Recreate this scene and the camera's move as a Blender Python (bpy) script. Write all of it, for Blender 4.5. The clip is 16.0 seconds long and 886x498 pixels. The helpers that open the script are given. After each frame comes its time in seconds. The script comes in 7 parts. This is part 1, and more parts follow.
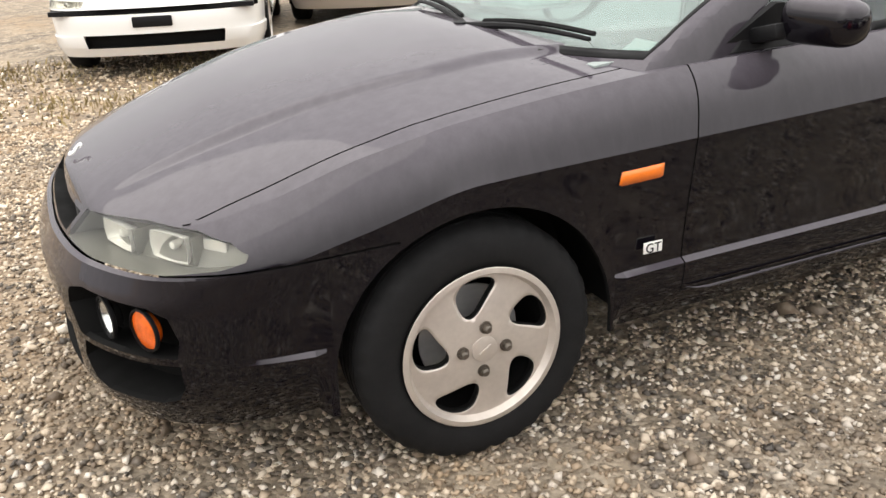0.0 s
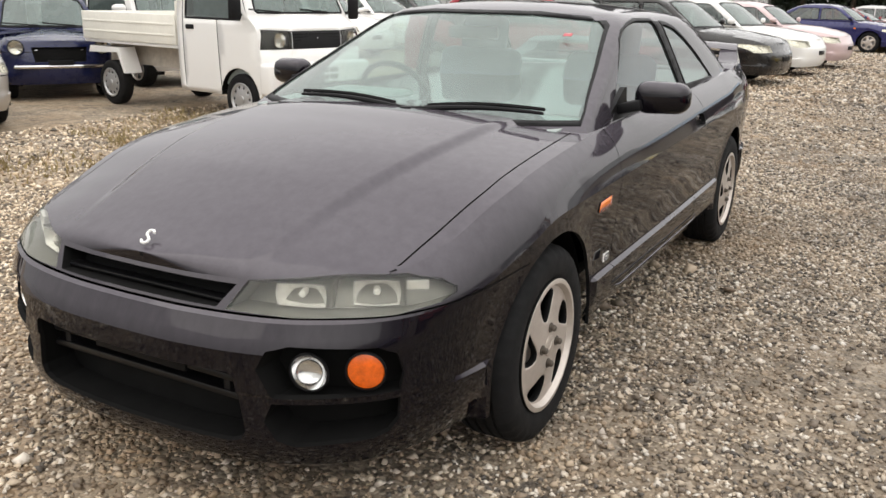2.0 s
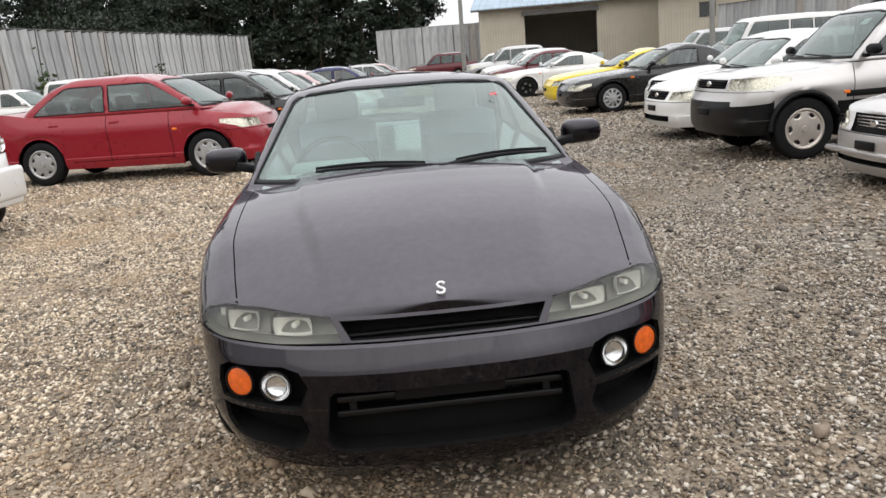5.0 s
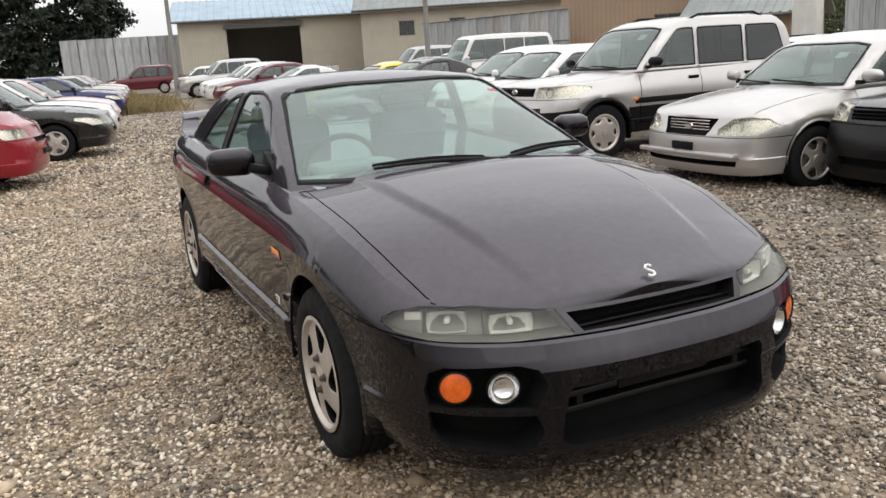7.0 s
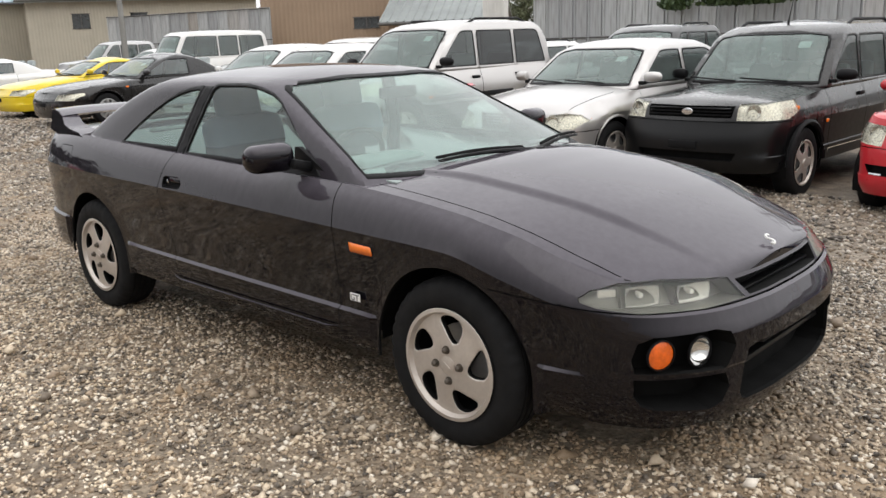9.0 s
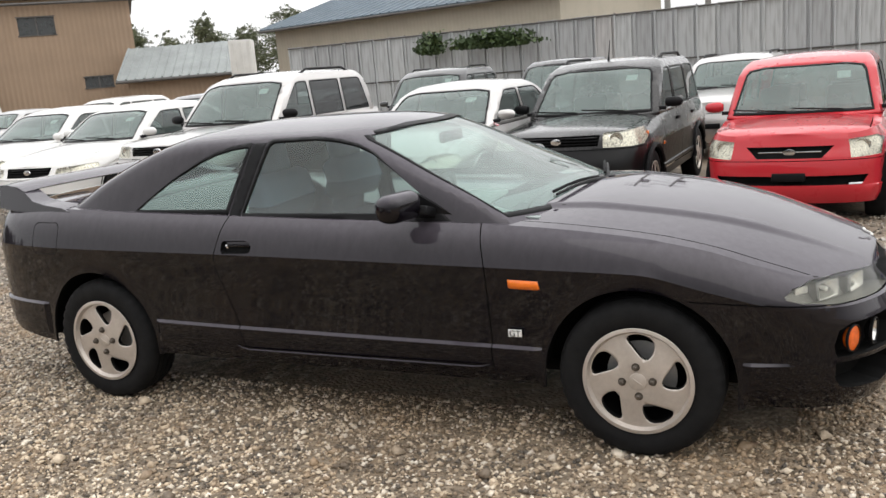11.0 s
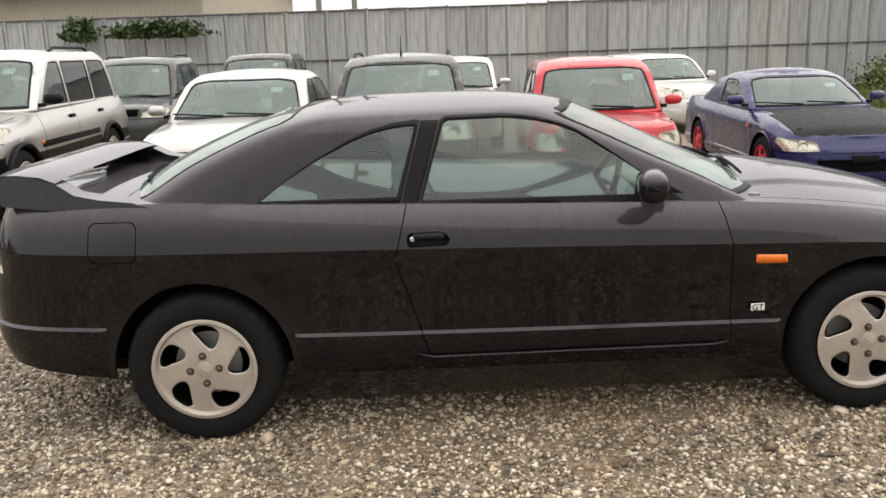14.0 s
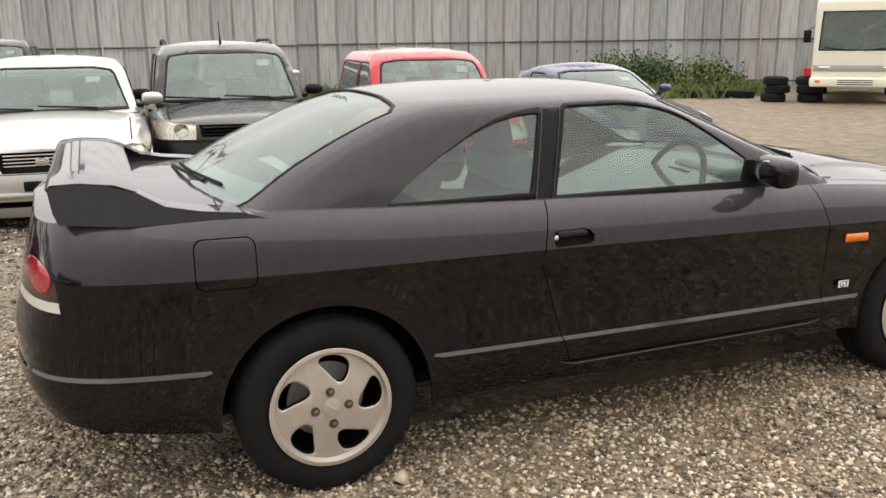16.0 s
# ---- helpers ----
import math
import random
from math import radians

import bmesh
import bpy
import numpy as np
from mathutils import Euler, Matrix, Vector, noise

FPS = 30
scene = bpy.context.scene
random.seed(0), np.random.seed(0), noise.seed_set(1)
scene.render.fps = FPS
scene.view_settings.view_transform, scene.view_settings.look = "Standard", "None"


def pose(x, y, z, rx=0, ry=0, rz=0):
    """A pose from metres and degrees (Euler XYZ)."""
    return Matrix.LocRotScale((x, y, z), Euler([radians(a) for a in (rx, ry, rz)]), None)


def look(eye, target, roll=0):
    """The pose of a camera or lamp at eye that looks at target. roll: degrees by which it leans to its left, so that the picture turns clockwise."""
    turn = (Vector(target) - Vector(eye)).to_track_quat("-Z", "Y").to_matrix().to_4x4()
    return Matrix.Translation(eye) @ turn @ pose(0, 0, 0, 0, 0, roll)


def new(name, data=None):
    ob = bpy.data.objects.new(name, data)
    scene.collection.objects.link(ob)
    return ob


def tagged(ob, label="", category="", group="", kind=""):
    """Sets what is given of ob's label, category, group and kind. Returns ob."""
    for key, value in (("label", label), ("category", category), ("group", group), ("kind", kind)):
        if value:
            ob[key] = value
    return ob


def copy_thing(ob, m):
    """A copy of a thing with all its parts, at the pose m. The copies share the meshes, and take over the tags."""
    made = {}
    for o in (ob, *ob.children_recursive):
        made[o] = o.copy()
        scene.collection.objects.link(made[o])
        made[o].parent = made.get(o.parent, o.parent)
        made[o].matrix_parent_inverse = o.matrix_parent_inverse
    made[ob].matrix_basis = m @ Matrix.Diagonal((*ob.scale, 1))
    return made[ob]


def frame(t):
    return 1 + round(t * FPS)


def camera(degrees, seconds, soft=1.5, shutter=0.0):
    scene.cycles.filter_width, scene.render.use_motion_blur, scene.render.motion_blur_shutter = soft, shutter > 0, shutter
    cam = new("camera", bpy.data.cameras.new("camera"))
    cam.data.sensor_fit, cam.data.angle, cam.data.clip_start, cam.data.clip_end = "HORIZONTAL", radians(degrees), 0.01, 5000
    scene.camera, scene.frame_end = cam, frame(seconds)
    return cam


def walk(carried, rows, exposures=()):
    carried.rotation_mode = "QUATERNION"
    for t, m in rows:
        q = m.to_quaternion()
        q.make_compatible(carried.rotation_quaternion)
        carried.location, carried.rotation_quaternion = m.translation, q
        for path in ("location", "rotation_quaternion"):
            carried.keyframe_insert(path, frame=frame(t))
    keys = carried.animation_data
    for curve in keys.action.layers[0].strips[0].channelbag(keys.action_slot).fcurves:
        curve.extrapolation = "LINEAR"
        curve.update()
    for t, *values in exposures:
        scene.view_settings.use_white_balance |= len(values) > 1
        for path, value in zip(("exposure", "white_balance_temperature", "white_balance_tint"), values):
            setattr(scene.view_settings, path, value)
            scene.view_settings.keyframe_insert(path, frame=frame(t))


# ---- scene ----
cam = camera(55.1, 16.0)
PATH = [
    (0, (2.159, 2.427, 1.342), (1.417, 0.745, 0.554), -2.4),
    (0.5, (2.589, 2.345, 1.389), (1.55, 0.8, 0.659), -1.3),
    (1, (2.939, 2.122, 1.37), (1.621, 0.777, 0.697), -0.7),
    (1.5, (3.329, 1.906, 1.324), (1.809, 0.756, 0.717), 0.3),
    (2, (3.676, 1.718, 1.345), (1.993, 0.799, 0.779), 1.2),
    (2.5, (3.971, 1.46, 1.357), (2.185, 0.726, 0.836), -1.7),
    (3, (4.212, 1.221, 1.354), (2.381, 0.578, 0.871), -1.6),
    (3.5, (4.47, 0.946, 1.389), (2.585, 0.473, 0.915), -0.9),
    (4, (4.534, 0.579, 1.384), (2.608, 0.283, 0.931), -2.8),
    (4.5, (4.62, 0.232, 1.39), (2.673, 0.126, 0.949), -2.9),
    (4.7, (4.659, 0.074, 1.402), (2.707, 0.071, 0.964), -3.7),
    (6.8, (4.28, -1.498, 1.414), (2.485, -0.738, 0.971), -2.9),
    (7, (4.165, -1.618, 1.408), (2.396, -0.8, 0.959), -3.5),
    (7.5, (4.004, -1.95, 1.414), (2.318, -0.98, 0.95), -4.1),
    (8, (3.851, -2.348, 1.445), (2.272, -1.211, 0.982), -3.6),
    (8.2, (3.757, -2.471, 1.442), (2.223, -1.276, 0.973), -3.1),
    (10.3, (2.522, -3.532, 1.478), (1.532, -1.855, 1.023), -2.6),
    (10.5, (2.392, -3.625, 1.472), (1.452, -1.917, 1.027), -2.9),
    (11, (2.033, -3.871, 1.524), (1.195, -2.102, 1.114), -4.8),
    (11.5, (1.629, -3.951, 1.52), (0.94, -2.11, 1.151), -5.3),
    (12, (1.235, -4.023, 1.535), (0.726, -2.123, 1.178), -4.6),
    (12.5, (0.799, -4.094, 1.549), (0.461, -2.157, 1.187), -2.3),
    (13, (0.351, -4.083, 1.519), (0.128, -2.134, 1.127), -1.8),
    (13.5, (-0.074, -4.119, 1.517), (-0.174, -2.17, 1.081), -2.2),
    (14, (-0.489, -4.094, 1.545), (-0.426, -2.148, 1.085), -1.9),
    (14.5, (-0.882, -3.943, 1.522), (-0.67, -2.008, 1.062), -1.1),
    (15, (-1.273, -3.855, 1.518), (-0.899, -1.944, 1.064), -1.2),
    (15.5, (-1.643, -3.704, 1.546), (-1.074, -1.845, 1.079), -1.4),
    (16, (-1.996, -3.435, 1.526), (-1.272, -1.635, 1.04), -0.6),
]
LIGHT = [(0, 0.54, 6650, 10), (0.5, 0.28, 6550, 10), (1, 0.32, 6750, 10), (2, 0.16, 6600, 10), (2.5, 0.18, 6550, 10), (3.5, 0.04, 6350, 10), (4.5, 0.02, 6300, 10), (7, -0.10, 6400, 10),
         (8, -0.08, 6400, 10), (10.5, 0.08, 6300, 10), (11, 0.08, 6400, 10), (12, 0.10, 6450, 10), (13, 0.10, 6600, 10), (14.5, 0.20, 6750, 10), (16, 0.25, 6800, 10)]
walk(cam, [(t, look(e, a, r)) for t, e, a, r in PATH], LIGHT)

from mathutils.bvhtree import BVHTree

# ---- world, sun ----
world = bpy.data.worlds.new("overcast_sky")
scene.world = world
world.use_nodes = True
wn = world.node_tree.nodes
wl = world.node_tree.links
wn.clear()
sky = wn.new("ShaderNodeTexSky")
sky.sky_type = "NISHITA"
sky.sun_disc = False
sky.sun_elevation, sky.sun_rotation = radians(38), radians(60)
sky.dust_density, sky.air_density = 4.0, 1.0
grey = wn.new("ShaderNodeHueSaturation")
grey.inputs["Saturation"].default_value = 0.10
cloud = wn.new("ShaderNodeTexNoise")
cloud.inputs["Scale"].default_value, cloud.inputs["Detail"].default_value = 2.2, 5.0
coord = wn.new("ShaderNodeTexCoord")
axes = wn.new("ShaderNodeSeparateXYZ")
rise = wn.new("ShaderNodeMapRange")
rise.inputs["From Min"].default_value, rise.inputs["From Max"].default_value = 0.0, 0.9
rise.inputs["To Min"].default_value, rise.inputs["To Max"].default_value = 0.98, 2.1
dome = wn.new("ShaderNodeMath")
dome.operation = "MULTIPLY"
wl.new(coord.outputs["Generated"], axes.inputs[0])
wl.new(axes.outputs["Z"], rise.inputs["Value"])
glow = wn.new("ShaderNodeVectorMath")
glow.operation = "DOT_PRODUCT"
glow.inputs[1].default_value = (-0.20, 0.26, 0.0)
wl.new(coord.outputs["Generated"], glow.inputs[0])
swell = wn.new("ShaderNodeMath")
swell.inputs[1].default_value = 1.0
wl.new(glow.outputs["Value"], swell.inputs[0])
span = wn.new("ShaderNodeMath")
span.operation = "MULTIPLY"
wl.new(swell.outputs[0], span.inputs[1])
wl.new(rise.outputs[0], span.inputs[0])
lay = wn.new("ShaderNodeMapRange")
lay.inputs["To Min"].default_value, lay.inputs["To Max"].default_value = 6.0, 11.5
veil = wn.new("ShaderNodeMix")
veil.data_type = "RGBA"
veil.inputs[0].default_value = 0.72
tone = wn.new("ShaderNodeVectorMath")
tone.operation = "SCALE"
tone.inputs[0].default_value = (1.0, 0.992, 0.985)
bg = wn.new("ShaderNodeBackground")
bg.inputs["Strength"].default_value = 0.115
wo = wn.new("ShaderNodeOutputWorld")
wl.new(sky.outputs[0], grey.inputs["Color"])
wl.new(grey.outputs[0], veil.inputs[6])
wl.new(cloud.outputs["Fac"], lay.inputs["Value"])
wl.new(span.outputs[0], dome.inputs[1])
wl.new(lay.outputs[0], dome.inputs[0])
wl.new(dome.outputs[0], tone.inputs["Scale"])
wl.new(tone.outputs[0], veil.inputs[7])
wl.new(veil.outputs[2], bg.inputs["Color"])
wl.new(bg.outputs[0], wo.inputs["Surface"])
sun_data = bpy.data.lights.new("sun", "SUN")
sun_data.energy, sun_data.angle, sun_data.color = 1.0, radians(75), (1.0, 0.96, 0.9)
sun = new("sun", sun_data)
sun.matrix_world = look((6, -4, 12), (0, 0, 0))


# ---- materials ----
MATS = {}


class Nodes:
    """Short-hand for a node material."""

    def __init__(self, name):
        self.mat = bpy.data.materials.new(name)
        self.mat.use_nodes = True
        self.t = self.mat.node_tree
        self.bsdf = self.t.nodes["Principled BSDF"]
        self.coord = self.t.nodes.new("ShaderNodeTexCoord")

    def n(self, kind, **values):
        node = self.t.nodes.new("ShaderNode" + kind)
        for key, value in values.items():
            node.inputs[key.replace("_", " ")].default_value = value
        return node

    def link(self, a, b):
        self.t.links.new(a, b)

    def noise(self, scale, detail=4.0, rough=0.6, space="Object"):
        node = self.n("TexNoise", Scale=scale, Detail=detail, Roughness=rough)
        self.link(self.coord.outputs[space], node.inputs["Vector"])
        return node.outputs["Fac"]

    def ramp(self, fac, *stops):
        node = self.n("ValToRGB")
        el = node.color_ramp.elements
        while len(el) < len(stops):
            el.new(0.5)
        for e, (pos, col) in zip(el, stops):
            e.position, e.color = pos, (*col, 1.0) if len(col) == 3 else col
        self.link(fac, node.inputs["Fac"])
        return node.outputs["Color"]

    def mix(self, fac, a, b, blend="MIX"):
        node = self.t.nodes.new("ShaderNodeMix")
        node.data_type, node.blend_type = "RGBA", blend
        for sock, v in ((node.inputs[0], fac), (node.inputs[6], a), (node.inputs[7], b)):
            if isinstance(v, (int, float)):
                sock.default_value = v
            elif isinstance(v, tuple):
                sock.default_value = (*v, 1.0)
            else:
                self.link(v, sock)
        return node.outputs[2]

    def span(self, fac, lo, hi, a=0.0, b=1.0):
        node = self.n("MapRange")
        for key, v in (("From Min", lo), ("From Max", hi), ("To Min", a), ("To Max", b)):
            node.inputs[key].default_value = v
        self.link(fac, node.inputs["Value"])
        return node.outputs[0]

    def bump(self, height, strength=0.2, distance=0.01):
        node = self.n("Bump", Strength=strength, Distance=distance)
        self.link(height, node.inputs["Height"])
        self.link(node.outputs[0], self.bsdf.inputs["Normal"])

    def set(self, **values):
        for key, v in values.items():
            sock = self.bsdf.inputs[key.replace("_", " ")]
            if hasattr(v, "is_linked"):
                self.link(v, sock)
            elif isinstance(v, tuple):
                sock.default_value = (*v, 1.0)
            else:
                sock.default_value = v
        return self


def surface(name, base, rough=0.6, metal=0.0, vary=0.25, scale=6.0, grain=60.0, bump=0.1, dist=0.004, coat=0.0, spec=0.5):
    """A worn surface: colour varied at two scales, rough patches, fine relief."""
    if name in MATS:
        return MATS[name]
    m = Nodes(name)
    dark = tuple(c * (1 - vary) for c in base)
    light = tuple(min(1.0, c * (1 + vary)) for c in base)
    big = m.ramp(m.noise(scale), (0.3, dark), (0.7, light))
    col = m.mix(0.35, big, m.ramp(m.noise(grain, 3.0), (0.25, dark), (0.75, light)))
    m.set(Base_Color=col, Roughness=m.span(m.noise(scale * 1.7), 0.2, 0.8, max(0.02, rough * 0.8), min(1.0, rough * 1.2)), Metallic=metal)
    m.bsdf.inputs["Coat Weight"].default_value = coat
    m.bsdf.inputs["Coat Roughness"].default_value = 0.06
    m.bsdf.inputs["Specular IOR Level"].default_value = spec
    if bump:
        m.bump(m.noise(grain), bump, dist)
    MATS[name] = m.mat
    return m.mat


def paint(name, base, flake=0.0, rough=0.35, wet=0.0, coat=1.42):
    """Car paint under a clear coat with dust and dried drops."""
    if name in MATS:
        return MATS[name]
    m = Nodes(name)
    dust = m.span(m.noise(3.0, 6.0), 0.45, 0.75, 0.0, 0.16)
    col = m.mix(dust, base, tuple(0.85 * c + 0.008 for c in base))
    drops = m.t.nodes.new("ShaderNodeTexVoronoi")
    drops.inputs["Scale"].default_value = 55.0
    m.link(m.coord.outputs["Object"], drops.inputs["Vector"])
    spot = m.span(drops.outputs["Distance"], 0.10, 0.28, 1.0, 0.0)
    patch = m.span(m.noise(7.0, 3.0), 0.48, 0.62, 0.0, 1.0)
    both = m.n("Math")
    both.operation = "MULTIPLY"
    m.link(spot, both.inputs[0])
    m.link(patch, both.inputs[1])
    m.set(Base_Color=col, Metallic=flake, Roughness=m.span(m.noise(9.0, 5.0), 0.3, 0.8, rough * 0.85, rough * 1.25))
    m.bsdf.inputs["Coat Weight"].default_value = 1.0
    m.bsdf.inputs["Coat IOR"].default_value = coat
    m.bsdf.inputs["Specular IOR Level"].default_value = 0.15 if coat < 1.5 else 0.0
    m.set(Coat_Roughness=m.span(m.noise(14.0, 6.0), 0.35, 0.75, 0.05, 0.16))
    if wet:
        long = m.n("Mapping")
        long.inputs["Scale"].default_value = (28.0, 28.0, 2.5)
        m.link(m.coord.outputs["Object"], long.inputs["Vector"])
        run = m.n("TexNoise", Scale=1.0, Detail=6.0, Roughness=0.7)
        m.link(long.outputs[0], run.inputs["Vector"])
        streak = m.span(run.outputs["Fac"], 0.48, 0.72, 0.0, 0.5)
        # Sky brightness on up-facing panels painted in as a paler, streaked tone.
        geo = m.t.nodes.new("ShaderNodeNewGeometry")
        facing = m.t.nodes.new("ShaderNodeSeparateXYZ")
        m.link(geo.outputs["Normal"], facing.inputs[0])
        up_sheen = m.n("Math")
        up_sheen.operation = "MULTIPLY"
        m.link(m.span(facing.outputs["Z"], 0.10, 1.0, 0.0, 1.0), up_sheen.inputs[0])
        m.link(m.span(run.outputs["Fac"], 0.3, 0.75, 0.75, 1.0), up_sheen.inputs[1])
        pale_mix = m.mix(streak, col, (0.0050, 0.0043, 0.0060))
        m.set(Base_Color=m.mix(up_sheen.outputs[0], pale_mix, (0.092, 0.082, 0.097)), Coat_Roughness=m.span(run.outputs["Fac"], 0.35, 0.75, 0.02, 0.10))
        m.bsdf.inputs["Specular IOR Level"].default_value = 0.0
        bump = m.n("Bump", Strength=wet, Distance=0.0015)
        m.link(both.outputs[0], bump.inputs["Height"])
        m.link(bump.outputs[0], m.bsdf.inputs["Coat Normal"])
        m.link(bump.outputs[0], m.bsdf.inputs["Normal"])
    MATS[name] = m.mat
    return m.mat


def glass(name, tint=(0.75, 0.86, 0.82), pale_mix=0.12, clear=0.5, ior=1.75):
    """Window glass: clear with a grey-green tint and a mirror-like skin; a pale haze stands in for reflected sky."""
    if name in MATS:
        return MATS[name]
    m = Nodes(name)
    t = m.t
    out = t.nodes["Material Output"]
    see = t.nodes.new("ShaderNodeBsdfTransparent")
    see.inputs[0].default_value = (*(clear * c for c in tint), 1.0)
    shine = t.nodes.new("ShaderNodeBsdfGlossy")
    shine.inputs["Roughness"].default_value = 0.03
    # Even diffuse haze painted in where the panes would mirror the sky.
    haze = t.nodes.new("ShaderNodeBsdfDiffuse")
    haze.inputs[0].default_value = (*(0.75 * c for c in tint), 1.0)
    angle = t.nodes.new("ShaderNodeLayerWeight")
    angle.inputs["Blend"].default_value = 0.5
    steep = t.nodes.new("ShaderNodeMath")
    steep.operation = "POWER"
    steep.inputs[1].default_value = 5.0
    m.link(angle.outputs["Facing"], steep.inputs[0])
    skin = m.span(steep.outputs[0], 0.0, 1.0, ((ior - 1) / (ior + 1)) ** 2, 1.0)
    one, two = t.nodes.new("ShaderNodeMixShader"), t.nodes.new("ShaderNodeMixShader")
    m.link(m.span(m.noise(5.0, 6.0), 0.3, 0.8, pale_mix * 0.82, pale_mix * 1.18), one.inputs[0])
    m.link(see.outputs[0], one.inputs[1])
    m.link(haze.outputs[0], one.inputs[2])
    m.link(skin, two.inputs[0])
    m.link(one.outputs[0], two.inputs[1])
    m.link(shine.outputs[0], two.inputs[2])
    m.link(two.outputs[0], out.inputs["Surface"])
    MATS[name] = m.mat
    return m.mat


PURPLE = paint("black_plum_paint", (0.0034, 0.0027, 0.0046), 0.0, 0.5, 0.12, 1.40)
RUBBER = surface("tyre_rubber", (0.0085, 0.0085, 0.009), 0.8, 0, 0.3, 8, 90, 0.25, 0.003, 0.0, 0.2)
BLACK = surface("black_plastic", (0.007, 0.007, 0.0078), 0.5, 0, 0.25, 9, 120, 0.15, 0.002, 0.0, 0.16)
DARK = surface("dark_cavity", (0.005, 0.005, 0.005), 0.9, 0, 0.2, 5, 40, 0, 0.004, 0.0, 0.14)
ALLOY = surface("dusty_alloy", (0.53, 0.48, 0.435), 0.42, 0.55, 0.12, 9, 70, 0.06, 0.001)
CHROME = surface("chrome", (0.75, 0.75, 0.76), 0.14, 1.0, 0.05, 9, 70, 0)
STEEL = surface("wheel_steel", (0.42, 0.42, 0.42), 0.45, 0.6, 0.15, 9, 60, 0.08, 0.001)
NUT = surface("nut_steel", (0.10, 0.085, 0.07), 0.4, 0.5, 0.2, 9, 60, 0.08, 0.001)
AMBER = surface("amber_lens", (0.84, 0.185, 0.010), 0.18, 0, 0.15, 30, 180, 0.2, 0.002, 0.6)
TURN = surface("orange_lens", (0.70, 0.115, 0.006), 0.18, 0, 0.3, 40, 180, 0.3, 0.003, 0.6)
REDLENS = surface("red_lens", (0.40, 0.02, 0.03), 0.15, 0, 0.15, 30, 180, 0.15, 0.002, 0.6)
WHITE = surface("white_badge", (0.80, 0.80, 0.78), 0.35, 0, 0.06, 20, 90, 0)
TRIMGREY = surface("grey_trim", (0.24, 0.24, 0.25), 0.5, 0, 0.15, 9, 80, 0.1, 0.001)
CLOTH = surface("grey_green_cloth", (0.34, 0.37, 0.37), 0.9, 0, 0.15, 12, 160, 0.3, 0.003)
BLUECLOTH = surface("blue_grey_cloth", (0.17, 0.21, 0.27), 0.9, 0, 0.2, 25, 160, 0.3, 0.003)
DASH = surface("grey_dashboard", (0.28, 0.32, 0.31), 0.75, 0, 0.12, 9, 150, 0.15, 0.002)
GLASS = glass("car_glass", (0.74, 0.86, 0.82), 0.07, 0.80, 1.6)
SCREEN = glass("hazed_windscreen", (0.71, 0.87, 0.82), 0.25, 0.9, 1.6)
LENS = glass("yellowed_lens", (0.90, 0.89, 0.82), 0.03, 0.97, 1.4)
CLEAR = glass("clear_lens", (0.95, 0.95, 0.93), 0.01, 1.0, 1.35)
BRIGHTBOWL = surface("bright_bowl", (0.90, 0.89, 0.85), 0.24, 0.35, 0.15, 25, 90, 0.1, 0.002)
BOWL = surface("lamp_bowl", (0.17, 0.168, 0.155), 0.35, 0.3, 0.2, 20, 90, 0.05)
PANES = glass("tinted_glass", (0.62, 0.72, 0.70), 0.10, 0.55)
PSCREEN = glass("parked_windscreen", (0.60, 0.73, 0.69), 0.26, 0.7, 1.6)
HLENS = glass("cloudy_lens", (0.88, 0.88, 0.83), 0.022, 0.97, 1.45)
CLAD = surface("black_cladding", (0.005, 0.005, 0.0055), 0.32, 0, 0.25, 9, 120, 0.08, 0.002, 0.0, 0.3)
GREYBOWL = surface("grey_bowl", (0.70, 0.69, 0.66), 0.28, 0.6, 0.15, 25, 90, 0.1, 0.002)
DARKPANE = glass("dark_glass", (0.30, 0.33, 0.34), 0.04, 0.3)


# ---- shape helpers ----
def part(name, bm, material, parent=None, label="", smooth=40, thick=0.0):
    """Links a bmesh as one mesh object under a thing or a part."""
    me = bpy.data.meshes.new(name)
    bm.normal_update()
    bm.to_mesh(me)
    bm.free()
    if smooth:
        me.polygons.foreach_set("use_smooth", [True] * len(me.polygons))
        me.set_sharp_from_angle(angle=radians(smooth))
    if material:
        me.materials.append(material)
    ob = new(name, me)
    if parent:
        ob.parent = parent
    if label:
        ob["label"] = label
    if thick:
        mod = ob.modifiers.new("skin", "SOLIDIFY")
        mod.thickness, mod.offset = thick, -1.0
        me.materials.append(DARK)
        mod.material_offset_rim = 1
    return ob


def corner_normals(bm, angle):
    """Smooth normals of each face corner, kept apart over edges sharper than the angle, with a tree to look them up."""
    bm.faces.ensure_lookup_table()
    bm.normal_update()
    limit = math.cos(radians(angle))
    table = []
    for f in bm.faces:
        row = []
        for v in f.verts:
            n = Vector((0, 0, 0))
            for o in v.link_faces:
                if o.normal.dot(f.normal) > limit:
                    n += o.normal * o.calc_area()
            row.append((v.co.copy(), n.normalized() if n.length else f.normal.copy()))
        table.append(row)
    return BVHTree.FromBMesh(bm), table


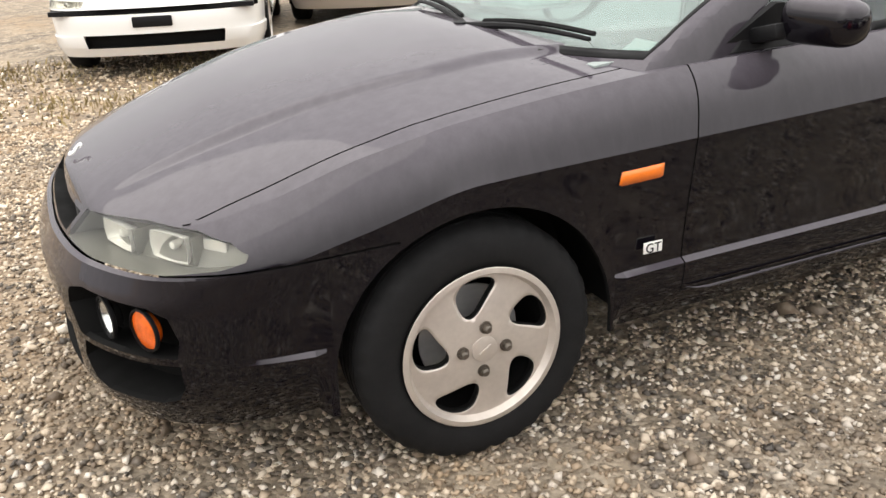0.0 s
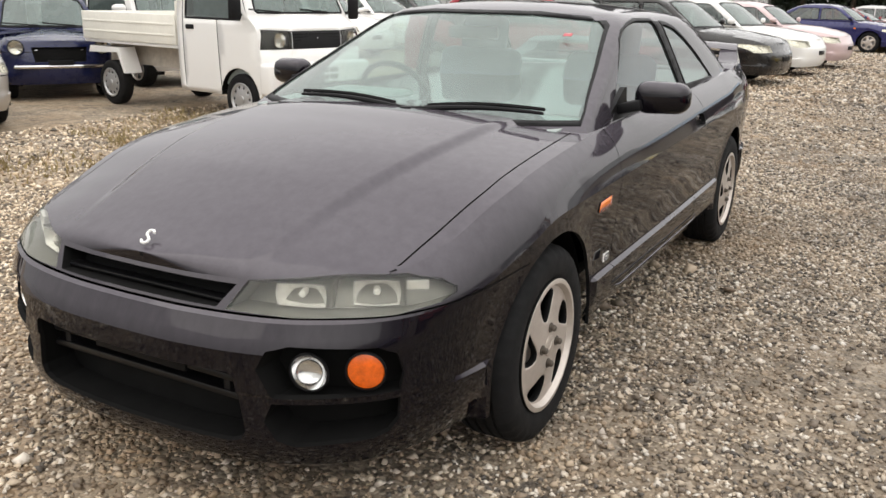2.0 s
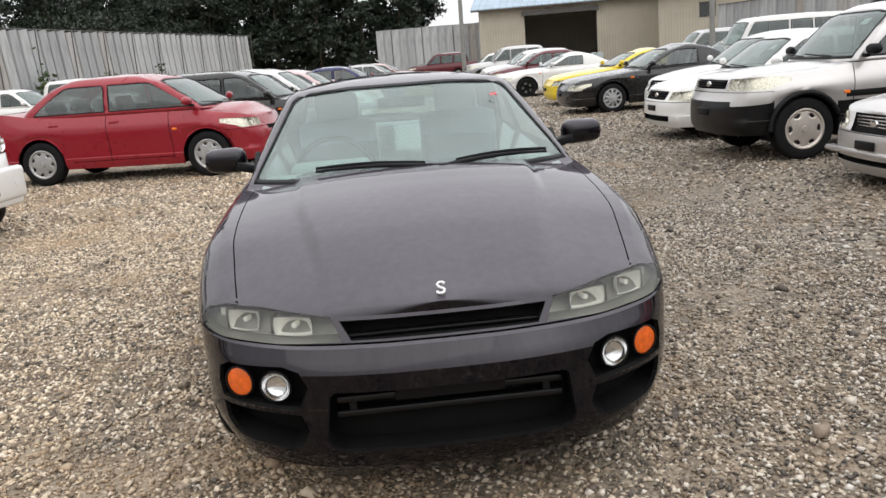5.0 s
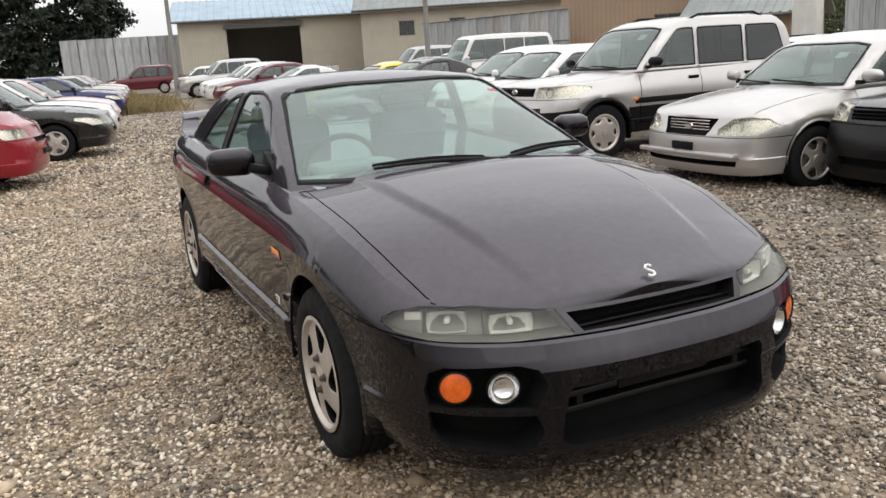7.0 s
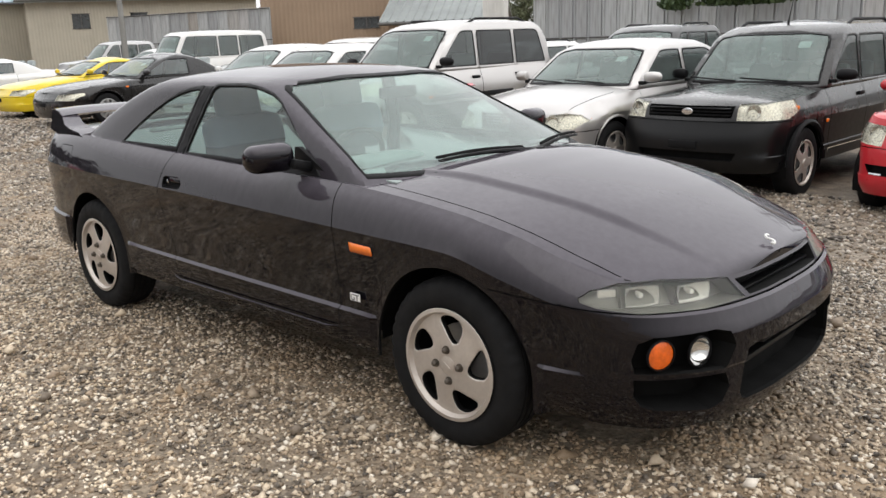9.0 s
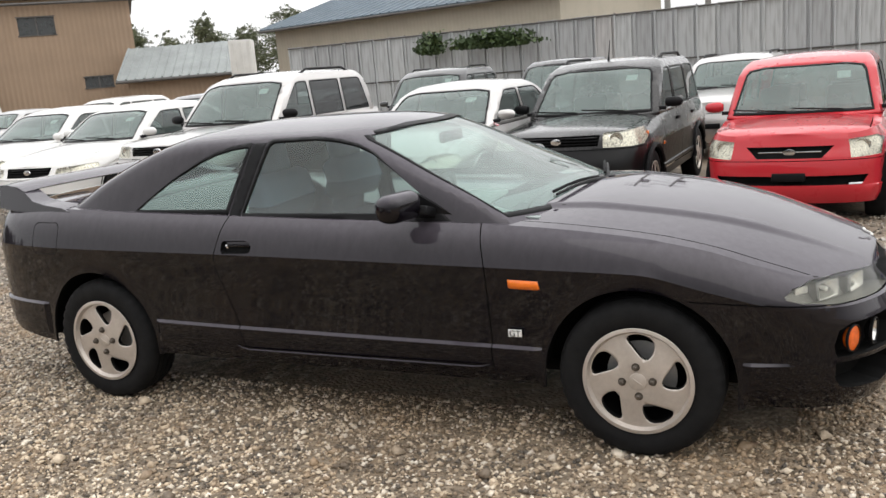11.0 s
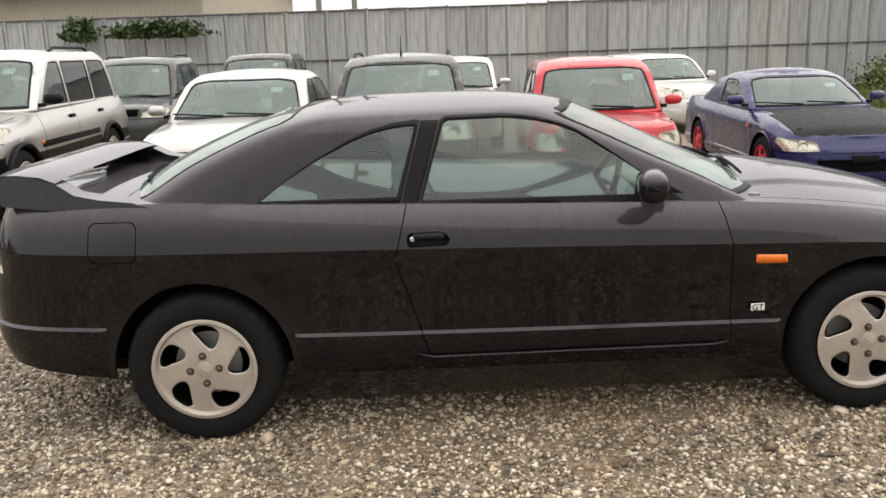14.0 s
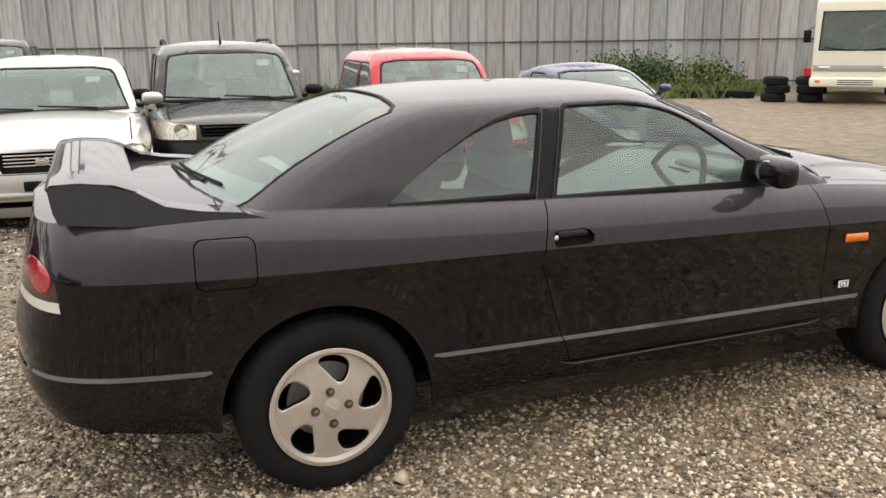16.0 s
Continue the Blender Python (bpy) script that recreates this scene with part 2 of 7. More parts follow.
def panel(name, bm, material, parent, source, thick=0.012, label=""):
    """A body panel: its outer skin shaded as the whole body was, with a dark turned-in rim."""
    bm.normal_update()
    rim = [(e.verts[0], e.verts[1], e.link_faces[0]) for e in bm.edges if len(e.link_faces) == 1]
    skin = set(bm.faces)
    deep = {}
    for a, b, f in rim:
        for v in (a, b):
            if v not in deep:
                deep[v] = bm.verts.new(v.co - v.normal * thick)
    for a, b, f in rim:
        order = list(f.verts)
        if order[(order.index(a) + 1) % len(order)] is not b:
            a, b = b, a
        w = bm.faces.new((b, a, deep[a], deep[b]))
        w.material_index = 1
    bm.normal_update()
    tree, table = source
    normals = []
    for f in bm.faces:
        c = f.calc_center_median()
        near = tree.find_nearest(c) if f in skin else None
        for v in f.verts:
            if near is None or near[2] is None:
                normals.append(f.normal.copy())
                continue
            n = Vector((0, 0, 0))
            for co, nn in table[near[2]]:
                n += nn / ((co - v.co).length_squared + 1e-7)
            normals.append(n.normalized())
    me = bpy.data.meshes.new(name)
    bm.to_mesh(me)
    bm.free()
    me.materials.append(material)
    me.materials.append(DARK)
    me.polygons.foreach_set("use_smooth", [True] * len(me.polygons))
    me.normals_split_custom_set(normals)
    ob = new(name, me)
    ob.parent = parent
    if label:
        ob["label"] = label
    return ob


def thing(name, m, label, category, group="", kind=""):
    ob = new(name)
    ob.empty_display_size = 0.2
    ob.matrix_world = m
    return tagged(ob, label, category, group, kind)


def box(x0, x1, y0, y1, z0, z1, bevel=0.0, seg=2):
    bm = bmesh.new()
    vs = [bm.verts.new((x, y, z)) for z in (z0, z1) for y in (y0, y1) for x in (x0, x1)]
    for f in ((0, 2, 3, 1), (4, 5, 7, 6), (0, 1, 5, 4), (2, 6, 7, 3), (0, 4, 6, 2), (1, 3, 7, 5)):
        bm.faces.new([vs[i] for i in f])
    if bevel:
        bmesh.ops.bevel(bm, geom=bm.edges[:], offset=bevel, segments=seg, profile=0.5, affect="EDGES")
    return bm


def merge(*bms):
    out = bmesh.new()
    for b in bms:
        me = bpy.data.meshes.new("tmp")
        b.to_mesh(me)
        b.free()
        out.from_mesh(me)
        bpy.data.meshes.remove(me)
    return out


def moved(bm, m):
    bm.transform(m)
    if m.determinant() < 0:
        bmesh.ops.reverse_faces(bm, faces=bm.faces[:])
    return bm


def tube(points, radius, sides=8, closed=False):
    """A round bar along points; radius is a number or one for each point."""
    bm = bmesh.new()
    pts = [Vector(p) for p in points]
    rad = radius if isinstance(radius, (list, tuple)) else [radius] * len(pts)
    rings = []
    up = Vector((0, 0, 1))
    for i, p in enumerate(pts):
        a = pts[(i - 1) % len(pts)] if closed else pts[max(i - 1, 0)]
        b = pts[(i + 1) % len(pts)] if closed else pts[min(i + 1, len(pts) - 1)]
        d = (b - a).normalized()
        side = d.cross(up if abs(d.z) < 0.95 else Vector((1, 0, 0))).normalized()
        top = side.cross(d)
        rings.append([bm.verts.new(p + rad[i] * (math.cos(w) * side + math.sin(w) * top)) for w in (2 * math.pi * k / sides for k in range(sides))])
    n = len(rings)
    for i in range(n if closed else n - 1):
        a, b = rings[i], rings[(i + 1) % n]
        for k in range(sides):
            bm.faces.new((a[k], a[(k + 1) % sides], b[(k + 1) % sides], b[k]))
    if not closed:
        bm.faces.new(rings[0][::-1])
        bm.faces.new(rings[-1])
    bmesh.ops.recalc_face_normals(bm, faces=bm.faces[:])
    return bm


def lathe(profile, sides=48, axis="y"):
    """Turns a profile of (radius, along) about an axis."""
    bm = bmesh.new()
    rings = []
    for r, h in profile:
        ring = []
        for k in range(sides):
            w = 2 * math.pi * k / sides
            c, s = r * math.cos(w), r * math.sin(w)
            ring.append(bm.verts.new((c, h, s) if axis == "y" else ((h, c, s) if axis == "x" else (c, s, h))))
        rings.append(ring)
    for a, b in zip(rings, rings[1:]):
        for k in range(sides):
            bm.faces.new((a[k], a[(k + 1) % sides], b[(k + 1) % sides], b[k]))
    for ring, (r, _) in ((rings[0], profile[0]), (rings[-1], profile[-1])):
        if r < 0.003:
            bmesh.ops.pointmerge(bm, verts=ring, merge_co=sum((v.co for v in ring), Vector()) / sides)
    bmesh.ops.recalc_face_normals(bm, faces=bm.faces[:])
    return bm


def prism(poly, lo, hi, axis="y"):
    """A flat polygon (two coordinates) drawn out along an axis."""
    bm = bmesh.new()

    def at(p, h):
        return {"x": (h, p[0], p[1]), "y": (p[0], h, p[1]), "z": (p[0], p[1], h)}[axis]

    a = [bm.verts.new(at(p, lo)) for p in poly]
    b = [bm.verts.new(at(p, hi)) for p in poly]
    n = len(poly)
    bm.faces.new(a)
    bm.faces.new(b[::-1])
    for i in range(n):
        bm.faces.new((a[i], b[i], b[(i + 1) % n], a[(i + 1) % n]))
    bmesh.ops.recalc_face_normals(bm, faces=bm.faces[:])
    return bm


def smooth_curve(knots):
    """A smooth function through (x, value) knots."""
    ks = sorted(knots)
    xs, ys = [k[0] for k in ks], [k[1] for k in ks]
    n = len(xs)
    d = [(ys[i + 1] - ys[i]) / (xs[i + 1] - xs[i]) for i in range(n - 1)]
    m = [d[0]] + [0.0 if d[i - 1] * d[i] <= 0 else 2 * d[i - 1] * d[i] / (d[i - 1] + d[i]) for i in range(1, n - 1)] + [d[-1]]

    def f(x):
        if x <= xs[0]:
            return ys[0]
        if x >= xs[-1]:
            return ys[-1]
        i = max(j for j in range(n - 1) if xs[j] <= x)
        h = xs[i + 1] - xs[i]
        t = (x - xs[i]) / h
        return ((2 * t**3 - 3 * t**2 + 1) * ys[i] + (t**3 - 2 * t**2 + t) * h * m[i] + (3 * t**2 - 2 * t**3) * ys[i + 1] + (t**3 - t**2) * h * m[i + 1])

    return f


def spline(knots, step):
    """Points about a step apart on a Catmull-Rom curve through 2D knots."""
    k = [Vector(p) for p in knots]
    k = [2 * k[0] - k[1]] + k + [2 * k[-1] - k[-2]]
    fine = []
    for i in range(1, len(k) - 2):
        p0, p1, p2, p3 = k[i - 1], k[i], k[i + 1], k[i + 2]
        for j in range(24):
            t = j / 24
            fine.append(0.5 * (2 * p1 + (p2 - p0) * t + (2 * p0 - 5 * p1 + 4 * p2 - p3) * t * t + (3 * p1 - p0 - 3 * p2 + p3) * t**3))
    fine.append(k[-2])
    out, run = [fine[0]], 0.0
    total = sum((b - a).length for a, b in zip(fine, fine[1:]))
    n = max(4, round(total / step))
    want = total / n
    for a, b in zip(fine, fine[1:]):
        seg = (b - a).length
        while run + seg >= want * len(out) - 1e-9 and len(out) < n:
            out.append(a.lerp(b, (want * len(out) - run) / max(seg, 1e-9)))
        run += seg
    out.append(fine[-1])
    return out


def area_of(faces):
    return list({v for f in faces for v in f.verts}) + list({e for f in faces for e in f.edges}) + list(faces)


def slit(bm, co, no, width, pred):
    """Cuts a straight gap through the faces that pred picks by their middle."""
    no = Vector(no).normalized()
    for s in (-0.5, 0.5):
        faces = [f for f in bm.faces if pred(f.calc_center_median())]
        bmesh.ops.bisect_plane(bm, geom=area_of(faces), dist=1e-5, plane_co=Vector(co) + no * s * width, plane_no=no)
    gone = [f for f in bm.faces if abs((f.calc_center_median() - Vector(co)).dot(no)) < width * 0.5 and pred(f.calc_center_median())]
    bmesh.ops.delete(bm, geom=gone, context="FACES")


def inside(p, poly):
    """Whether p is in a convex polygon."""
    s = 0
    for a, b in zip(poly, poly[1:] + poly[:1]):
        c = (b[0] - a[0]) * (p[1] - a[1]) - (b[1] - a[1]) * (p[0] - a[0])
        if abs(c) < 1e-9:
            continue
        if s and (c > 0) != (s > 0):
            return False
        s = c
    return True


def cut_poly(bm, poly, axis, pred):
    """Cuts a convex outline, seen along an axis, into the faces that pred picks, and gives the faces inside it."""
    i, j = {"x": (1, 2), "y": (0, 2), "z": (0, 1)}[axis]
    cx, cy = sum(p[0] for p in poly) / len(poly), sum(p[1] for p in poly) / len(poly)
    big = [(cx + (p[0] - cx) * 1.15 + 0.03 * (1 if p[0] > cx else -1), cy + (p[1] - cy) * 1.15 + 0.03 * (1 if p[1] > cy else -1)) for p in poly]
    lo, hi = [min(p[k] for p in big) for k in (0, 1)], [max(p[k] for p in big) for k in (0, 1)]
    for a, b in zip(poly, poly[1:] + poly[:1]):
        faces = []
        for f in bm.faces:
            c = f.calc_center_median()
            if not pred(c):
                continue
            us, vs = [v.co[i] for v in f.verts], [v.co[j] for v in f.verts]
            if max(us) > lo[0] and min(us) < hi[0] and max(vs) > lo[1] and min(vs) < hi[1]:
                faces.append(f)
        co, no = Vector((0, 0, 0)), Vector((0, 0, 0))
        co[i], co[j] = a
        no[i], no[j] = b[1] - a[1], a[0] - b[0]
        if no.length > 1e-7 and faces:
            bmesh.ops.bisect_plane(bm, geom=area_of(faces), dist=1e-5, plane_co=co, plane_no=no.normalized())
    return [f for f in bm.faces if pred(c := f.calc_center_median()) and inside((c[i], c[j]), poly)]


def take(bm, faces):
    """Moves faces out of bm into a bmesh of their own."""
    out = bmesh.new()
    made = {}
    for f in faces:
        vs = []
        for v in f.verts:
            if v not in made:
                made[v] = out.verts.new(v.co)
            vs.append(made[v])
        out.faces.new(vs)
    bmesh.ops.delete(bm, geom=faces, context="FACES")
    return out


def shrink(bm, d):
    """Moves a shell along its normals."""
    bm.normal_update()
    for v, n in [(v, v.normal.copy()) for v in bm.verts]:
        v.co += n * d
    return bm


def recess(bm, depth):
    """Pushes an open patch back by a vector and keeps the walls round it."""
    rim = [(e.verts[0], e.verts[1], e.link_faces[0]) for e in bm.edges if len(e.link_faces) == 1]
    twin = {v: bm.verts.new(v.co) for v in {v for a, b, _ in rim for v in (a, b)}}
    old = [v for v in bm.verts if v not in set(twin.values())]
    walls = []
    for a, b, f in rim:
        order = list(f.verts)
        if order[(order.index(a) + 1) % len(order)] is not b:
            a, b = b, a
        walls.append((b, a, twin[a], twin[b]))
    for v in old:
        v.co += Vector(depth)
    for w in walls:
        bm.faces.new(w)
    bm.normal_update()
    return bm


# ---- cars ----
def wheel(parent, x, y, side, r=0.315, width=0.2, rim_r=0.212, style="swirl", metal=None, spokes=5, detail=1.0, steer=0.0):
    """A wheel with tyre, rim, hub cap and nuts; its face looks to side (+1 or -1) along y."""
    hub = new("wheel")
    hub.parent = parent
    hub.matrix_local = pose(x, y, r, 0, 0, steer)
    s = side
    n = 108 if detail >= 1 else 32
    w = width / 2
    prof = [(rim_r - 0.008, -w * 0.9), (rim_r, -w * 0.95), (rim_r + 0.03, -w * 1.02), (r - 0.035, -w * 1.03), (r - 0.012, -w * 0.9), (r - 0.002, -w * 0.72)]
    for g in (-0.5, -0.17, 0.17, 0.5):
        prof += [(r, w * (g - 0.06)), (r - 0.008, w * (g - 0.05)), (r - 0.008, w * (g + 0.05)), (r, w * (g + 0.06))] if detail >= 1 else []
    prof += [(r - 0.002, w * 0.72), (r - 0.012, w * 0.9), (r - 0.035, w * 1.03), (rim_r + 0.03, w * 1.02), (rim_r + 0.014, w), (rim_r + 0.004, w * 0.96), (rim_r - 0.006, w * 0.88)]
    tyre = lathe(prof, n)
    if detail >= 1:
        for v in tyre.verts:
            rr = math.hypot(v.co.x, v.co.z)
            if abs(v.co.y) > 0.6 * w and rr > r - 0.02:
                k = round(math.degrees(math.atan2(v.co.z, v.co.x)) / (360 / n)) + (1 if v.co.y > 0 else 0)
                if k % 3 == 0:
                    v.co.x, v.co.z = v.co.x * (1 - 0.008 / rr), v.co.z * (1 - 0.008 / rr)
    part("tyre", tyre, RUBBER, hub)
    metal = metal or ALLOY
    # barrel behind the spokes
    part("barrel", lathe([(rim_r - 0.004, s * w * 0.93), (rim_r - 0.022, s * w * 0.6), (rim_r - 0.03, -s * w * 0.9), (0.03, -s * w * 0.9)], n), STEEL if style != "swirl" else DARK, hub)
    part("brake_disc", lathe([(0.135, s * w * 0.1), (0.135, s * w * 0.16), (0.05, s * w * 0.2), (0.0, s * w * 0.2)], 32), STEEL, hub)
    # face: spokes between swept openings
    bm = bmesh.new()
    rows = 26 if detail >= 1 else 12
    cols = 10 if detail >= 1 else 4
    r1, r2 = (0.44 * rim_r, 0.87 * rim_r) if style != "cap" else (0.62 * rim_r, 0.80 * rim_r)
    step = 360 / spokes
    half = {"swirl": 0.30, "cap": 0.22, "star": 0.34}[style] * step
    def dome(rr):
        q = rr / rim_r
        return s * (w * 0.90 + 0.012 - 0.028 * max(0.0, q - 0.35) ** 1.2 + (0.018 if q > 0.9 else 0.0))
    radii = [rim_r * 1.0, rim_r * 0.985, rim_r * 0.955, rim_r * 0.93] + [r2 + (0.9 * rim_r - r2) * 0.5]
    radii += [r2 + (r1 - r2) * (0.5 - 0.5 * math.cos(math.pi * k / (rows - 1))) for k in range(rows)] + [r1 * 0.85, r1 * 0.6, r1 * 0.35, 0.004]
    for k in range(spokes):
        grid = []
        for rr in radii:
            q = (rr - r1) / (r2 - r1)
            h = half * max(0.0, 1 - abs(2 * q - 1) ** 2.8) ** 0.42 * (0.62 + 0.38 * q) if 0 <= q <= 1 else 0.0
            lean = 16 * q if style == "swirl" else 0
            a0, a1 = k * step + h + lean, (k + 1) * step - h + lean
            grid.append([bm.verts.new((rr * math.cos(radians(a0 + (a1 - a0) * c / cols)), dome(rr), rr * math.sin(radians(a0 + (a1 - a0) * c / cols)))) for c in range(cols + 1)])
        for a, b in zip(grid, grid[1:]):
            for c in range(cols):
                bm.faces.new((a[c], a[c + 1], b[c + 1], b[c]))
    bmesh.ops.remove_doubles(bm, verts=bm.verts[:], dist=0.0004)
    bmesh.ops.recalc_face_normals(bm, faces=bm.faces[:])
    bm.normal_update()
    tot = sum((f.normal.y * f.calc_area() for f in bm.faces))
    if tot * s < 0:
        bmesh.ops.reverse_faces(bm, faces=bm.faces[:])
    rim = part("rim", bm, metal, hub, thick=0.022 if detail >= 1 else 0.012)
    if detail >= 1:
        for k in range(4):
            a = radians(90 * k + 4)
            b = lathe([(0.016, 0), (0.016, s * 0.004), (0.0105, s * 0.004), (0.0105, s * 0.016), (0.006, s * 0.020), (0.0, s * 0.020)], 14)
            part("wheel_nut", moved(b, pose(0.058 * math.cos(a), dome(0.058) - s * 0.001, 0.058 * math.sin(a))), NUT, rim, "dark steel wheel nut")
        part("hub_cap", moved(lathe([(0.034, 0), (0.034, s * 0.003), (0.028, s * 0.005), (0.0, s * 0.006)], 28), pose(0, dome(0.02), 0)), metal, rim)
        part("hub_emblem", moved(box(-0.019, 0.019, -0.002, 0.002, -0.004, 0.004, 0.0015), pose(0, dome(0.0) + s * 0.006, 0, 0, 35, 0)), metal, rim)
    else:
        part("hub_cap", moved(lathe([(0.04, 0), (0.036, s * 0.01), (0.0, s * 0.014)], 16), pose(0, dome(0.02), 0)), metal, rim)
    return hub


def shell(sp):
    """The skin of a car below its windows, as one bmesh: plan outline, side profile, wheel arches and top."""
    half = spline(sp["plan"], sp.get("step", 0.026))
    xs = []
    for hx in (sp["xf"], sp["xr"]):
        R = sp["arch"]
        xs += [hx + q * (R + e) for q in (-1, 1) for e in (0.001, -0.001, -0.006, -0.02)]
    half = [tuple(p) for p in half]
    for x in xs:
        for a, b in zip(half, half[1:]):
            if (a[0] - x) * (b[0] - x) < 0:
                t = (x - a[0]) / (b[0] - a[0])
                half.insert(half.index(b), (x, a[1] + t * (b[1] - a[1])))
                break
    n = len(half)
    bot, ledge, crease, edge, top = (smooth_curve(sp[k]) for k in ("bot", "ledge", "crease", "edge", "top"))
    r1, r2, r3, rt = sp.get("rows", (5, 9, 8, 14))
    cols = []
    for i, (x, y) in enumerate(half):
        a, b = Vector(half[max(i - 1, 0)]), Vector(half[min(i + 1, n - 1)])
        if i == 0:
            nrm = Vector((1, 0))
        elif i == n - 1:
            nrm = Vector((-1, 0))
        else:
            d = (b - a).normalized()
            nrm = Vector((d.y, -d.x))
        zl = bot(x)
        for hx in (sp["xf"], sp["xr"]):
            if abs(x - hx) < sp["arch"]:
                zl = max(zl, sp["hub"] + math.sqrt(sp["arch"] ** 2 - (x - hx) ** 2) * sp.get("arch_k", 1.0))
        zc, ze = crease(x), edge(x)
        zg = max(ledge(x), zl + 0.012)
        zs = [(zl + (zg - zl) * j / r1, 0) for j in range(r1 + 1)]
        zs += [(zg + 0.010 + (zc - zg - 0.010) * j / r2, 1) for j in range(r2 + 1)]
        zs += [(zc + (ze - zc) * j / r3, 2) for j in range(1, r3 + 1)]
        ws, wf, wb = nrm.y**2, max(nrm.x, 0) ** 2, max(-nrm.x, 0) ** 2
        col = []
        for z, band in zs:
            q = (z - zc) / max(ze - zc, 1e-3) if band == 2 else (zc - z) / max(zc - zl, 1e-3)
            ins = ws * sp["side"](z, q, band, x) + wf * sp["nose"](z, q, band) + wb * sp["tail"](z, q, band)
            col.append((x - nrm.x * ins, max(y - nrm.y * ins, 0.0) if i not in (0, n - 1) else 0.0, z))
        ex, ey, ez = col[-1]
        zt = top(ex)
        us = [k / rt for k in range(1, rt + 1)]
        if "hood_y" in sp and ey > 0.02:
            yh = min(sp["hood_y"](ex), ey - 0.014)
            ya, yb = min(yh + 0.0024, ey * 0.99), yh - 0.0024
            yr = min(sp["ridge_y"](ex), yb - 0.08)
            ys = [ey + (ya - ey) * k / 4 for k in (1, 2, 3, 4)] + [yb + (yr + 0.052 - yb) * k / 5 for k in range(6)] + [yr + 0.052 - 0.064 * k / 8 for k in range(1, 9)] + [(yr - 0.012) * (1 - k / 8) for k in range(1, 9)]
            us = [min(1.0, max(0.0, 1 - y / ey)) for y in ys]
        for u in us:
            yy = ey * (1 - u)
            col.append((ex, yy, ez + (zt - ez) * (1 - (1 - u) ** 2.3) + sp["crown"](ex, yy, u)))
        cols.append(col)
    bm = bmesh.new()
    loop = [[bm.verts.new(p) for p in c] for c in cols]
    back = [[bm.verts.new((p[0], -p[1], p[2])) for p in c] for c in cols]
    m = len(cols[0])
    for a, b in zip(loop, loop[1:]):
        for j in range(m - 1):
            bm.faces.new((a[j], a[j + 1], b[j + 1], b[j]))
    for a, b in zip(back, back[1:]):
        for j in range(m - 1):
            bm.faces.new((a[j], b[j], b[j + 1], a[j + 1]))
    bmesh.ops.remove_doubles(bm, verts=bm.verts[:], dist=0.0003)
    bmesh.ops.dissolve_degenerate(bm, dist=0.0001, edges=bm.edges[:])
    bmesh.ops.recalc_face_normals(bm, faces=bm.faces[:])
    bm.normal_update()
    if sum(f.normal.z * f.calc_area() for f in bm.faces) < 0:
        bmesh.ops.reverse_faces(bm, faces=bm.faces[:])
    bm.normal_update()
    return bm


